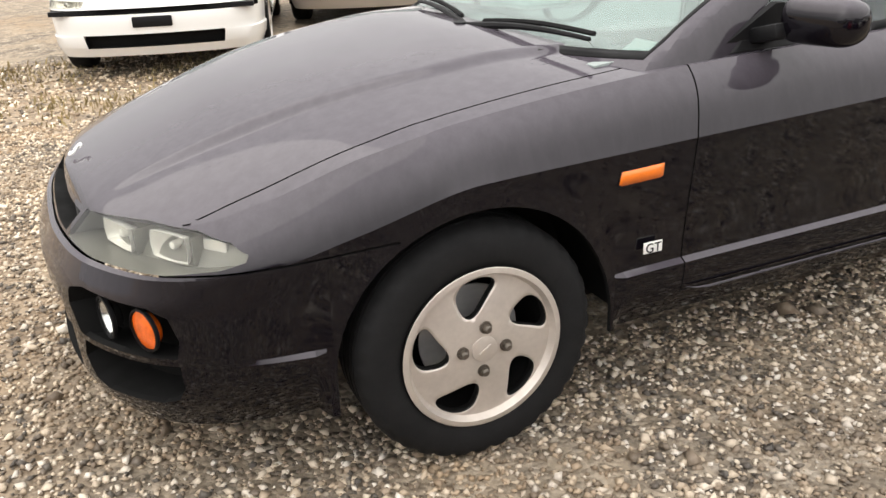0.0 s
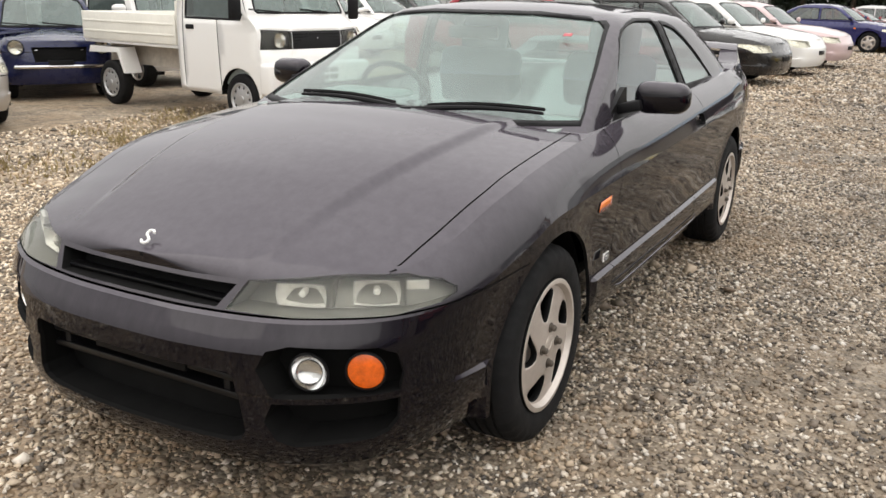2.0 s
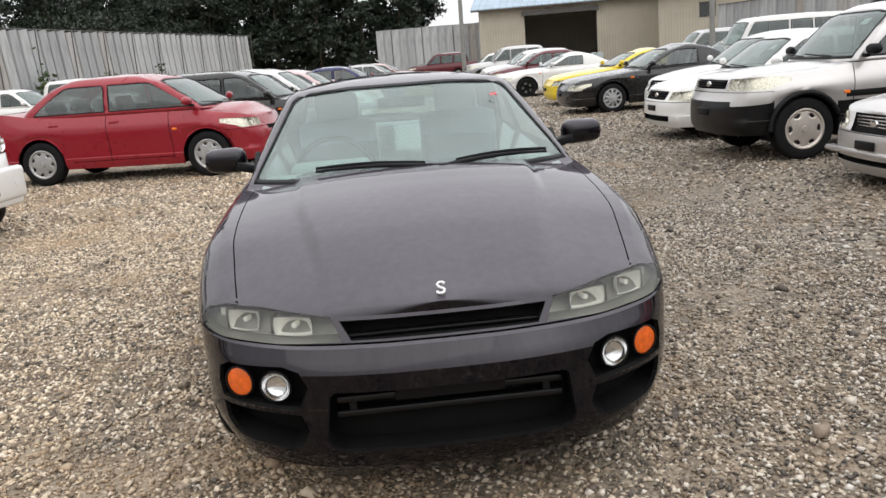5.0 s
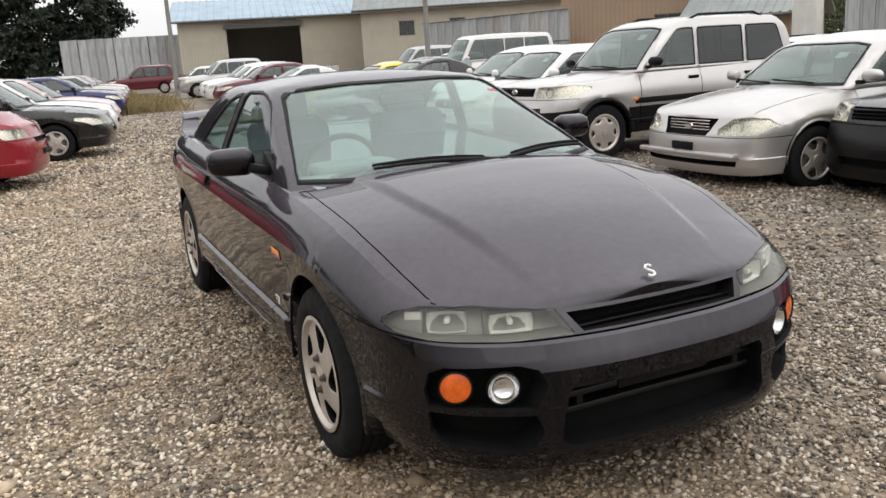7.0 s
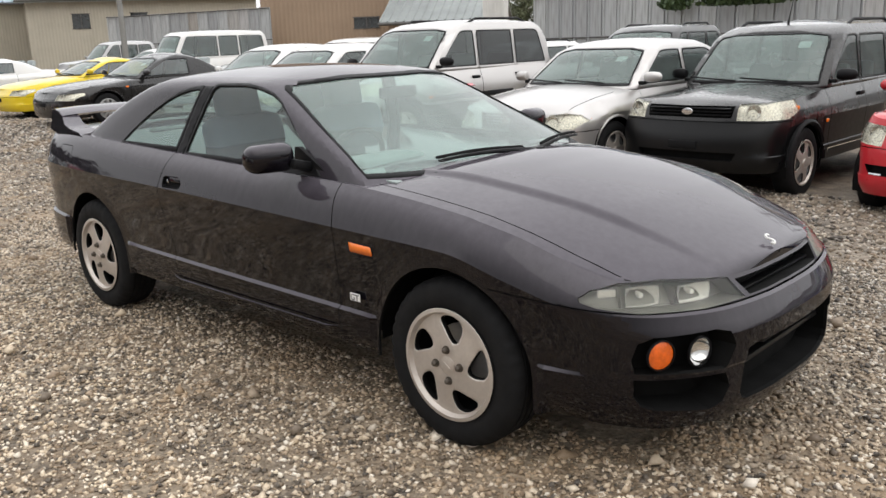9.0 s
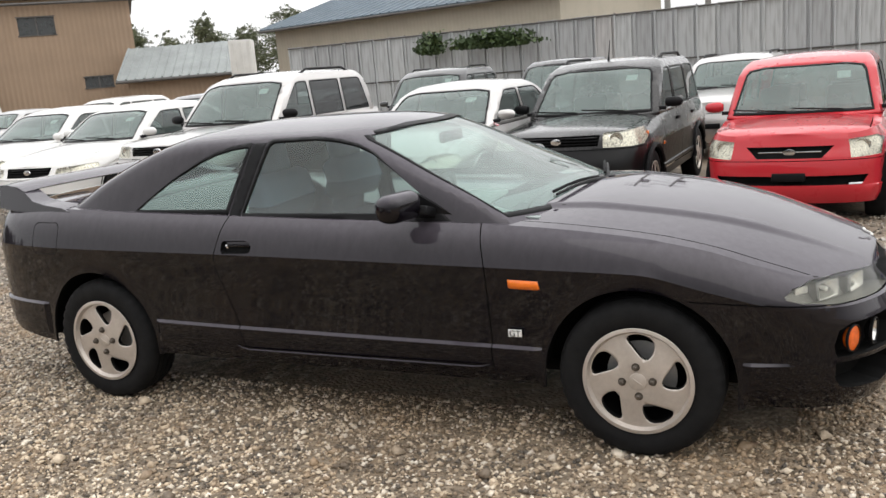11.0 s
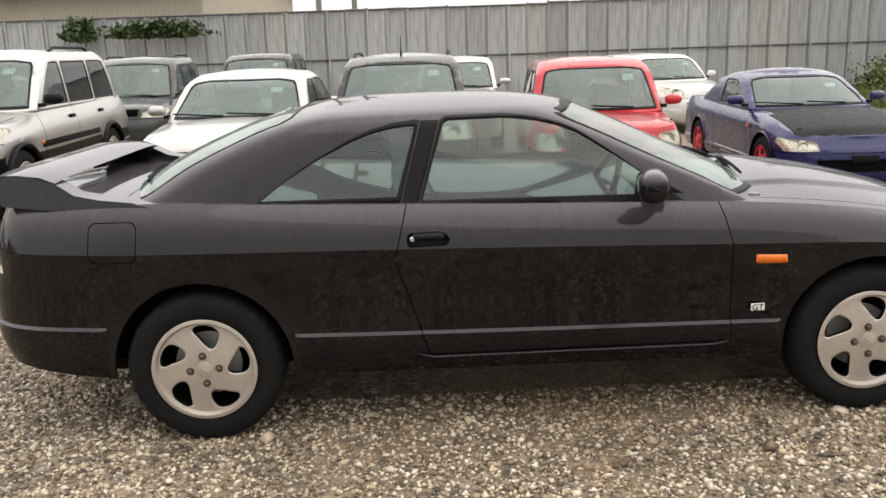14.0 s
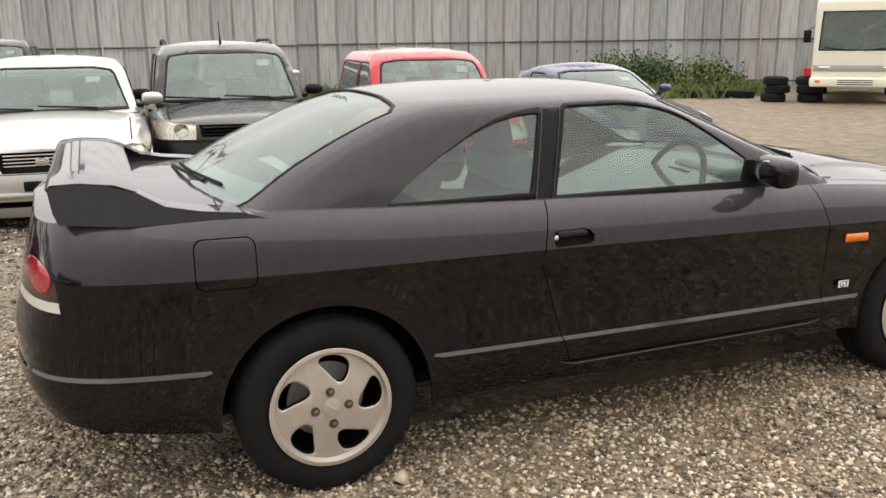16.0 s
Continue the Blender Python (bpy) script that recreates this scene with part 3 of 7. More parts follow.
def cabin(sp):
    """Roof and pillars with the window surfaces, as one bmesh of rings stacked upwards."""
    lv = sp["levels"]  # z, front x, rear x, half width
    fx, rx, hw = (smooth_curve([(l[0], l[k]) for l in lv]) for k in (1, 2, 3))
    z0, z1 = lv[0][0], lv[-1][0]
    bow, rbow = sp.get("bow", 0.28), sp.get("rbow", 0.15)
    rows, step = sp.get("crows", 14), sp.get("step", 0.026) * 1.3
    rings = []
    count = None
    tilt = sp.get("belt_tilt", 0.0)
    for j in range(rows + 1):
        z = z0 + (z1 - z0) * j / rows
        a, b, w = fx(z), rx(z), hw(z)
        k = sp.get("taper", 0.0)
        knots = [(a, 0), (a - bow * 0.10, 0.35 * w), (a - bow * 0.42, 0.70 * w), (a - bow * 0.85, 0.93 * w), (a - bow * 1.25, 0.995 * w), (a - bow * 1.25 - 0.25 * (a - b - bow - rbow), w * (1 - 0.0 * k)),
                 (b + rbow * 1.6 + 0.2 * (a - b), w * (1 - 0.35 * k)), (b + rbow * 1.5, w * (0.985 - k)), (b + rbow * 0.8, w * (0.93 - k)), (b + rbow * 0.3, 0.70 * w), (b, 0.35 * w), (b, 0)]
        if count is None:
            ring = spline(knots, step)
            count = len(ring) - 1
        else:
            total = sum((Vector(q) - Vector(p)).length for p, q in zip(knots, knots[1:]))
            ring = spline(knots, total / count)
            while len(ring) > count + 1:
                ring.pop(-2)
            while len(ring) < count + 1:
                ring.insert(-1, (ring[-1] + ring[-2]) / 2)
        rings.append([(p[0], max(0.0, p[1]), z + tilt * (p[0] - a) * (1 - j / rows)) for p in ring])
    last = rings[-1]
    rc = sp["roof"]  # crown height over the last ring, at the middle
    cap = []
    for k in range(1, 9):
        u = k / 8
        cx = (fx(z1) + rx(z1)) / 2
        cap.append([(cx + (p[0] - cx) * (1 - 0.0 * u), p[1] * (1 - u), p[2] + rc * (1 - (1 - u) ** 2.2) * max(0.0, 1 - (abs(p[0] - cx) / (0.5 * (fx(z1) - rx(z1)))) ** 3)) for p in last])
    rings += cap
    bm = bmesh.new()
    for sgn in (1, -1):
        vs = [[bm.verts.new((p[0], sgn * p[1], p[2])) for p in r] for r in rings]
        for a, b in zip(vs, vs[1:]):
            for i in range(count):
                f = (a[i], a[i + 1], b[i + 1], b[i])
                bm.faces.new(f if sgn < 0 else f[::-1])
    bmesh.ops.remove_doubles(bm, verts=bm.verts[:], dist=0.0003)
    bmesh.ops.dissolve_degenerate(bm, dist=0.0001, edges=bm.edges[:])
    bmesh.ops.recalc_face_normals(bm, faces=bm.faces[:])
    bm.normal_update()
    if sum(f.normal.z * f.calc_area() for f in bm.faces) < 0:
        bmesh.ops.reverse_faces(bm, faces=bm.faces[:])
    bm.normal_update()
    return bm


def flip(poly):
    return [(-p[0], p[1]) for p in poly][::-1]


def window(bm, poly, axis, pred, name, parent, material=None, border=0.018, sink=0.006, label=""):
    """Cuts a window out of a cabin: black rubber round a sunk pane."""
    frame_bm = take(bm, cut_poly(bm, poly, axis, pred))
    cx, cy = sum(p[0] for p in poly) / len(poly), sum(p[1] for p in poly) / len(poly)
    w, h = max(p[0] for p in poly) - min(p[0] for p in poly), max(p[1] for p in poly) - min(p[1] for p in poly)
    small = [(cx + (p[0] - cx) * (1 - 2 * border / w), cy + (p[1] - cy) * (1 - 2 * border / h)) for p in poly]
    pane_bm = take(frame_bm, cut_poly(frame_bm, small, axis, pred))
    if not frame_bm.faces or not pane_bm.faces:
        return None
    pane = part(name, shrink(pane_bm, -sink), material or GLASS, parent, label)
    pane.visible_shadow = False
    part("window_seal", shrink(frame_bm, 0.0015), BLACK, pane, "black rubber window seal", thick=0.012)
    return pane


# ---- ground ----
def ground_z(x, y):
    s = min(1.0, max(0.0, (0.6 * x + 0.8 * y - 2.0) / 4.0))
    return -0.22 * s * s * (3 - 2 * s)




HOOD = smooth_curve([(0.8, 0.690), (1.2, 0.704), (1.54, 0.700), (1.77, 0.676), (1.97, 0.648), (2.3, 0.60)])
CREASE = smooth_curve([(2.3, 0.585), (2.1, 0.595), (1.85, 0.615), (1.65, 0.665), (1.36, 0.735), (0.9, 0.748), (-0.57, 0.785), (-1.54, 0.80), (-2.1, 0.81), (-2.35, 0.80)])
RIDGE = smooth_curve([(0.8, 0.50), (1.07, 0.474), (1.43, 0.446), (1.72, 0.395), (1.94, 0.355), (2.3, 0.30)])


def hero_side(z, q, band, x):
    if band == 0 and (abs(x - 1.36) < 0.385 or abs(x + 1.36) < 0.385):
        band = 1
    down = 0.003 + 0.020 * min(1.0, max(0.0, CREASE(x) - z) / 0.26)
    rr = min(math.hypot(x - 1.36, z - 0.315), math.hypot(x + 1.36, z - 0.315))
    down -= 0.006 * max(0.0, 1 - max(0.0, rr - 0.362) / 0.08) ** 2
    if band == 1 and x > 1.72:
        t = min(1.0, (x - 1.72) / 0.24)
        return down * (1 - t) + 0.006 * t
    if band == 2:
        return 0.003 + 0.032 * q + 0.06 * q**2.6 if x > 1.45 else 0.003 + 0.052 * q + 0.045 * q**4
    if band == 1:
        return down
    return 0.006 + 0.05 * max(0.0, (0.40 - z) / 0.16) ** 2


def hero_nose(z, q, band):
    if band == 2:
        return 0.045 + 0.055 * q
    if band == 1:
        return 0.035 * max(0.0, 1 - q * 6.0) ** 1.0 + 0.012 * max(0.0, q - 0.16)
    return 0.01 + 0.035 * max(0.0, (0.30 - z) / 0.10) ** 2


def hero_tail(z, q, band):
    if band == 2:
        return 0.055 + 0.05 * q
    if band == 1:
        return 0.05 * max(0.0, 1 - q * 2.4) + 0.01
    return 0.005 + 0.10 * max(0.0, (0.46 - z) / 0.2) ** 1.5


def hero_crown(x, y, u):
    if x < 0.8:
        return 0.0
    a = min(1.0, max(0.0, (2.12 - x) / 0.35))
    line = RIDGE(x)
    t = min(1.0, max(0.0, (line + 0.045 - abs(y)) / 0.05))
    return a * 0.014 * t * t * (3 - 2 * t)


HERO = dict(
    plan=[(2.29, 0), (2.283, 0.2), (2.25, 0.4), (2.195, 0.54), (2.105, 0.67), (1.99, 0.755), (1.85, 0.805), (1.6, 0.842), (1.36, 0.855), (0.8, 0.855), (0, 0.858), (-1.0, 0.858), (-1.36, 0.855), (-1.72, 0.84),
          (-2.0, 0.80), (-2.17, 0.725), (-2.27, 0.6), (-2.325, 0.4), (-2.34, 0.2), (-2.345, 0)],
    xf=1.36, xr=-1.36, hub=0.315, arch=0.362, arch_k=1.0,
    bot=[(2.3, 0.195), (1.7, 0.225), (1.0, 0.265), (-1.0, 0.27), (-1.72, 0.285), (-2.1, 0.33), (-2.35, 0.36)],
    ledge=[(2.3, 0.40), (1.7, 0.395), (1.0, 0.415), (0, 0.425), (-1.0, 0.44), (-1.72, 0.49), (-2.35, 0.50)],
    crease=[(2.3, 0.585), (2.1, 0.595), (1.85, 0.615), (1.65, 0.665), (1.36, 0.735), (0.9, 0.748), (-0.57, 0.785), (-1.54, 0.80), (-2.1, 0.81), (-2.35, 0.80)],
    edge=[(2.3, 0.665), (2.15, 0.675), (2.0, 0.695), (1.85, 0.73), (1.6, 0.81), (1.36, 0.855), (1.0, 0.892), (0.73, 0.908), (0, 0.928), (-0.5, 0.945), (-1.1, 0.965), (-1.6, 0.985), (-2.1, 0.985), (-2.35, 0.965)],
    top=[(2.24, 0.670), (2.16, 0.706), (2.07, 0.739), (1.92, 0.793), (1.72, 0.855), (1.55, 0.895), (1.34, 0.93), (1.1, 0.955), (0.9, 0.95), (0.5, 0.95), (-1.4, 1.0), (-1.8, 1.012), (-2.1, 1.005), (-2.3, 0.985)],
    side=hero_side, nose=hero_nose, tail=hero_tail, crown=hero_crown, step=0.026, rows=(5, 10, 9, 26), hood_y=HOOD, ridge_y=RIDGE,
    levels=[(0.90, 1.13, -1.93, 0.752), (1.0, 0.93, -1.72, 0.712), (1.1, 0.70, -1.555, 0.672), (1.2, 0.48, -1.335, 0.628), (1.26, 0.34, -1.17, 0.595), (1.29, 0.265, -1.06, 0.555)],
    roof=0.055, bow=0.27, rbow=0.22, taper=-0.03, crows=18,
)


def lamp(parent, name, at, r, way, inner, lens, label="", depth=0.03):
    """A round lamp: bowl, lens and rim, looking along way."""
    turn = Vector(way).to_track_quat("X", "Z").to_matrix().to_4x4()
    m = Matrix.Translation(at) @ turn
    ob = part(name, moved(lathe([(r, 0.0), (r * 0.86, -depth * 0.5), (r * 0.5, -depth * 0.9), (0.0, -depth)], 28, "x"), m), inner, parent, label)
    part("lens", moved(lathe([(r, 0.0), (r * 0.96, r * 0.07), (r * 0.75, r * 0.14), (r * 0.4, r * 0.19), (0.0, r * 0.2)], 28, "x"), m), lens, ob)
    part("rim", moved(lathe([(r, -0.004), (r * 1.08, -0.002), (r * 1.1, 0.006), (r * 1.0, 0.008), (r * 0.99, 0.0)], 28, "x"), m), BLACK, ob)
    return ob


def build_hero():
    car = thing("coupe", Matrix(), "black-plum two-door coupe with dusty alloy wheels and rear spoiler on gravel", "car")
    bm = shell(HERO)
    skin = corner_normals(bm, 15)
    side = lambda c: abs(c.y) > 0.6
    # lamps, openings and lids
    parts = []
    for s in (1, -1):
        fl = (lambda p: p) if s > 0 else flip
        front = lambda c, s=s: c.x > 1.7 and c.y * s > 0.2
        hl = fl([(0.312, 0.602), (0.345, 0.668), (0.42, 0.676), (0.56, 0.688), (0.68, 0.688), (0.748, 0.672), (0.778, 0.65), (0.782, 0.636), (0.765, 0.622), (0.70, 0.608), (0.50, 0.600)])
        parts.append(("headlight", take(bm, cut_poly(bm, hl, "x", front)), s))
        pocket = fl([(0.425, 0.475), (0.45, 0.525), (0.50, 0.540), (0.68, 0.535), (0.712, 0.515), (0.722, 0.46), (0.715, 0.415), (0.46, 0.400)])
        parts.append(("pocket", take(bm, cut_poly(bm, pocket, "x", front)), s))
        duct = fl([(0.455, 0.385), (0.715, 0.395), (0.71, 0.335), (0.69, 0.300), (0.66, 0.285), (0.50, 0.265), (0.46, 0.285), (0.435, 0.335)])
        parts.append(("duct", take(bm, cut_poly(bm, duct, "x", front)), s))
        mk = [(0.868, 0.704), (0.868, 0.672), (0.875, 0.667), (0.99, 0.664), (0.998, 0.669), (0.992, 0.700)]
        parts.append(("marker", take(bm, cut_poly(bm, mk, "y", lambda c, s=s: c.y * s > 0.6)), s))
        hd = [(-0.525, 0.800), (-0.515, 0.788), (-0.375, 0.790), (-0.360, 0.800), (-0.355, 0.818), (-0.372, 0.838), (-0.395, 0.846), (-0.51, 0.844), (-0.523, 0.834)]
        parts.append(("handle", take(bm, cut_poly(bm, hd, "y", lambda c, s=s: c.y * s > 0.6)), s))
    mouth = [(-0.365, 0.445), (-0.35, 0.46), (0.35, 0.46), (0.365, 0.445), (0.385, 0.30), (0.37, 0.275), (0.34, 0.264), (-0.34, 0.264), (-0.37, 0.275), (-0.385, 0.30)]
    parts.append(("mouth", take(bm, cut_poly(bm, mouth, "x", lambda c: c.x > 1.9)), 0))
    grille = [(-0.318, 0.656), (-0.285, 0.604), (0.285, 0.604), (0.318, 0.656)]
    parts.append(("grille", take(bm, cut_poly(bm, grille, "x", lambda c: c.x > 1.9)), 0))
    cap_o = [(cx + 0.03 * math.cos(radians(a)), cz + 0.03 * math.sin(radians(a))) for cx, cz, a0 in ((-1.605, 0.895, 0), (-1.735, 0.895, 90), (-1.738, 0.798, 180), (-1.608, 0.798, 270)) for a in range(a0, a0 + 91, 18)]
    cap_i = [(-1.667 + (p[0] + 1.667) * 0.962, 0.847 + (p[1] - 0.847) * 0.955) for p in cap_o]
    for s in (-1,):
        pred = lambda c, s=s: c.y * s > 0.6
        ring = take(bm, cut_poly(bm, cap_o, "y", pred))
        parts.append(("fuel", take(ring, cut_poly(ring, cap_i, "y", pred)), s))
        ring.free()
    # tail lamps
    disc = [(-2.218 + 0.042 * math.cos(2 * math.pi * k / 20), 0.815 + 0.048 * math.sin(2 * math.pi * k / 20)) for k in range(20)]
    for s in (1, -1):
        fl = (lambda p: p) if s > 0 else flip
        tl = [(-2.33, 0.715), (-2.16, 0.715), (-2.165, 0.80), (-2.20, 0.88), (-2.25, 0.905), (-2.33, 0.905)]
        parts.append(("tail", take(bm, cut_poly(bm, tl, "y", lambda c, s=s: c.y * s > 0.3 and c.x < -2.1)), s))
    # gaps between panels
    g = 0.0045
    slit(bm, (0.775, 0, 0.62), (1, 0, 0.02), g, lambda c: side(c) and 0.335 < c.z < 0.752 and 0.6 < c.x < 0.9)
    slit(bm, (0.772, 0, 0.75), (1, 0, 0.22), g, lambda c: side(c) and 0.752 <= c.z < 0.93 and 0.6 < c.x < 0.9)
    slit(bm, (-0.575, 0, 0.74), (1, 0, -0.26), g, lambda c: side(c) and c.z >= 0.74 and -0.7 < c.x < -0.4 and c.z < 0.96)
    slit(bm, (-0.575, 0, 0.74), (1, 0, 0.32), g, lambda c: side(c) and 0.335 < c.z < 0.74 and -0.7 < c.x < -0.35)
    slit(bm, (0, 0, 0.335), (0, 0, 1), g, lambda c: side(c) and -0.45 < c.x < 0.775)
    gap = [f for f in bm.faces if 0.86 < (c := f.calc_center_median()).x < 2.0 and abs(abs(c.y) - HOOD(c.x)) < 0.0020 and c.z > 0.66]
    bmesh.ops.delete(bm, geom=gap, context="FACES")
    slit(bm, (0.86, 0, 0.9), (1, 0, 0), g, lambda c: abs(c.y) < 0.692 and c.z > 0.85)
    slit(bm, (2.29, 0, 0.592), (0.06, 0, 1), g, lambda c: c.x > 1.55)
    slit(bm, (-1.66, 0, 1.0), (1, 0, 0), g, lambda c: abs(c.y) < 0.60 and c.z > 0.9 and c.x < -1.5)
    for s in (1, -1):
        slit(bm, (-1.9, s * 0.60, 1.0), (0, 1, 0), g, lambda c, s=s: c.y * s > 0.4 and -2.3 < c.x < -1.66 and c.z > 0.97)

    def pick(pred):
        return take(bm, [f for f in bm.faces if pred(f.calc_center_median())])

    rear_x = lambda z: -0.575 + (0.26 * (z - 0.74) if z > 0.74 else -0.32 * (z - 0.74))
    front_x = lambda z: 0.772 - 0.22 * (z - 0.75) if z > 0.752 else 0.775 - 0.02 * (z - 0.62)
    for s in (1, -1):
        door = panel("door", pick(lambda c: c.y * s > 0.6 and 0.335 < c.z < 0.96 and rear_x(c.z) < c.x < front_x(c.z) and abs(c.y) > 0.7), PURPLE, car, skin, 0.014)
        for name, pb, ps in [p for p in parts if p[0] == "handle" and p[2] == s]:
            h = part("handle_recess", recess(pb, (0, -s * 0.03, 0)), BLACK, door)
            part("handle", moved(box(-0.066, 0.062, -0.008, 0.010, -0.014, 0.014, 0.006), pose(-0.436, s * 0.822, 0.827, s * 12)), PURPLE, door, "body-coloured pull handle")
            part("key_lock", moved(lathe([(0.011, 0), (0.011, s * 0.010), (0.008, s * 0.012), (0.0, s * 0.012)], 16), pose(-0.505, s * 0.818, 0.815)), CHROME, door, "bright round key lock")
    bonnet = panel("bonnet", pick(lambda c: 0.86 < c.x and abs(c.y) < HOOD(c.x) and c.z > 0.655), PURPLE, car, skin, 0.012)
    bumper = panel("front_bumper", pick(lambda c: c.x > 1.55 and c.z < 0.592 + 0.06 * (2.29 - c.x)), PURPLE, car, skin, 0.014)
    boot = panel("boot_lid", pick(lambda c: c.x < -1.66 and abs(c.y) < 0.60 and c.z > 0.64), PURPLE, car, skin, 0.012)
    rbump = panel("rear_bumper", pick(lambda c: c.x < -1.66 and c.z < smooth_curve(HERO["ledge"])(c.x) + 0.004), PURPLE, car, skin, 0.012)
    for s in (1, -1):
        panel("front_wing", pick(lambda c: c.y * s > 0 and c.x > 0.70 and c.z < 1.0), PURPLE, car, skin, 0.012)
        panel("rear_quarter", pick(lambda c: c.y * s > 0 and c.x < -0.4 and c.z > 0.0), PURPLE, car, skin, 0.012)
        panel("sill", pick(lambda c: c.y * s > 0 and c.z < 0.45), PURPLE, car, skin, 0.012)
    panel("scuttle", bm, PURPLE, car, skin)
    # dark inside behind all gaps, and the floor pan
    inner = dict(HERO)
    inner.update(arch=0.41, step=0.09, rows=(2, 4, 3, 4), crown=lambda x, y, u: 0.0, plan=[(x if abs(x) < 1.7 else math.copysign(1.7 + (abs(x) - 1.7) * 0.5, x), y * 0.975) for x, y in HERO["plan"]],
                 top=[(x, z - 0.03) for x, z in HERO["top"]], edge=[(x, z - 0.03) for x, z in HERO["edge"]])
    inner.pop("hood_y")
    core = shell(inner)
    cut = [f for f in core.faces if f.calc_center_median().x < 0.85 and f.calc_center_median().x > -1.6 and f.calc_center_median().z > 0.86]
    bmesh.ops.delete(core, geom=cut, context="FACES")
    part("inner_body", core, DARK, car)
    part("floor_pan", box(-2.1, 2.0, -0.60, 0.60, 0.24, 0.30, 0.02), DARK, car)
    for x in (1.36, -1.36):
        for s in (1, -1):
            b = lathe([(0.392, s * 0.79), (0.395, s * 0.55), (0.02, s * 0.54)], 40)
            bmesh.ops.delete(b, geom=[v for v in b.verts if v.co.z < 0.0], context="VERTS")
            part("wheel_well", moved(b, pose(x, 0, 0.315)), DARK, car)
            wheel(car, x, s * 0.735, s, steer=0.0)
    # what sits in the cut-outs
    for name, pb, s in parts:
        if name == "headlight":
            bowl = bmesh.new()
            me = bpy.data.meshes.new("tmp")
            pb.to_mesh(me)
            bowl.from_mesh(me)
            bpy.data.meshes.remove(me)
            lens = part("headlight", pb, HLENS, car, "cloudy yellowed headlight lens")
            lens.visible_shadow = False
            part("bowl", recess(bowl, (-0.085, 0, 0.0)), BOWL, lens, "dull grey reflector bowl")
            for yy, zz, xx, wide, tall, yaw in ((0.455, 0.634, 2.080, 0.066, 0.030, 20), (0.612, 0.643, 1.990, 0.060, 0.033, 32)):
                dish = lathe([(1.0, 0.030), (0.97, 0.022), (0.82, 0.006), (0.45, -0.010), (0, -0.014)], 40, "x")
                for v in dish.verts:
                    c = max(abs(v.co.y), abs(v.co.z), 1e-6) / max(math.hypot(v.co.y, v.co.z), 1e-6)
                    v.co.y, v.co.z = v.co.y * wide / c**0.75, v.co.z * tall / c**0.75
                at = pose(xx, s * yy, zz, 0, 0, s * yaw)
                ob = part("reflector", moved(dish, at), BRIGHTBOWL, lens, "bright rectangular reflector", 60)
                part("bulb", moved(lathe([(0.0, 0.026), (0.009, 0.020), (0.009, -0.01)], 12, "x"), at), WHITE, ob)
                part("divider", moved(box(-0.03, 0.026, -0.002, 0.002, -tall, tall, 0.0008), at @ pose(0, s * (wide + 0.012), 0)), BOWL, ob)
            part("corner_reflector", moved(box(-0.030, 0.030, -0.004, 0.004, -0.020, 0.020, 0.004), pose(1.925, s * 0.692, 0.645, 0, 0, -s * 46)), BRIGHTBOWL, lens)
        elif name == "pocket":
            part("lamp_pocket", recess(pb, (-0.09, 0, 0)), DARK, bumper)
            lamp(bumper, "fog_lamp", (2.165, s * 0.530, 0.466), 0.047, (1, s * 0.28, 0), CHROME, CLEAR, "clear round fog lamp")
            lamp(bumper, "turn_lamp", (2.095, s * 0.648, 0.470), 0.047, (1, s * 0.5, 0), TURN, TURN, "orange round turn lamp")
        elif name == "duct":
            part("air_duct", recess(pb, (-0.10, -s * 0.02, 0.02)), DARK, bumper)
        elif name == "mouth":
            part("air_intake", recess(pb, (-0.11, 0, 0)), DARK, bumper)
            for z in (0.418, 0.372):
                part("intake_bar", box(2.165, 2.215, -0.35, 0.35, z - 0.010, z + 0.010, 0.006), CLAD, bumper)
            for y in (-0.30, 0.30):
                part("intake_post", box(2.16, 2.21, y - 0.012, y + 0.012, 0.36, 0.43, 0.005), BLACK, bumper)
            part("plate_bracket", box(2.20, 2.222, -0.17, 0.17, 0.40, 0.47, 0.006), BLACK, bumper, "empty black plate bracket")
            for y in (-0.13, 0.0, 0.13):
                part("bracket_tab", box(2.218, 2.236, y - 0.03, y + 0.03, 0.455, 0.478, 0.005), BLACK, bumper)
        elif name == "grille":
            part("grille", recess(pb, (-0.075, 0, -0.01)), DARK, car, "black slot grille")
            part("grille_bar", box(2.150, 2.185, -0.295, 0.295, 0.603, 0.614, 0.004), CLAD, car)
        elif name == "marker":
            m = part("side_marker", shrink(pb, 0.003), AMBER, car, "orange side marker lamp", thick=0.01)
        elif name == "fuel":
            panel("fuel_flap", pb, PURPLE, car, skin, 0.01)
        elif name == "tail":
            red = take(pb, [f for f in pb.faces if f.calc_center_median().z > 0.742])
            oval = take(red, cut_poly(red, disc, "y", lambda c: True))
            t = part("tail_lamp", red, surface("smoked_lens", (0.03, 0.008, 0.010), 0.12, 0, 0.2, 20, 90, 0, 0.002, 0.8), car, "dark smoked tail lamp")
            part("lamp_strip", pb, surface("clear_strip", (0.62, 0.60, 0.55), 0.25, 0, 0.1, 20, 90, 0.1, 0.001, 0.5), t, "pale reversing lamp strip")
            if oval.faces:
                part("round_lamp", shrink(oval, 0.002), REDLENS, t, "round red lamp", thick=0.006)
    # cabin
    cb = cabin(HERO)
    cskin = corner_normals(cb, 30)
    ws = [(-0.708, 0.925), (0.708, 0.925), (0.695, 0.96), (0.556, 1.250), (0.515, 1.279), (0.25, 1.300), (-0.25, 1.300), (-0.515, 1.279), (-0.556, 1.250), (-0.695, 0.96)]
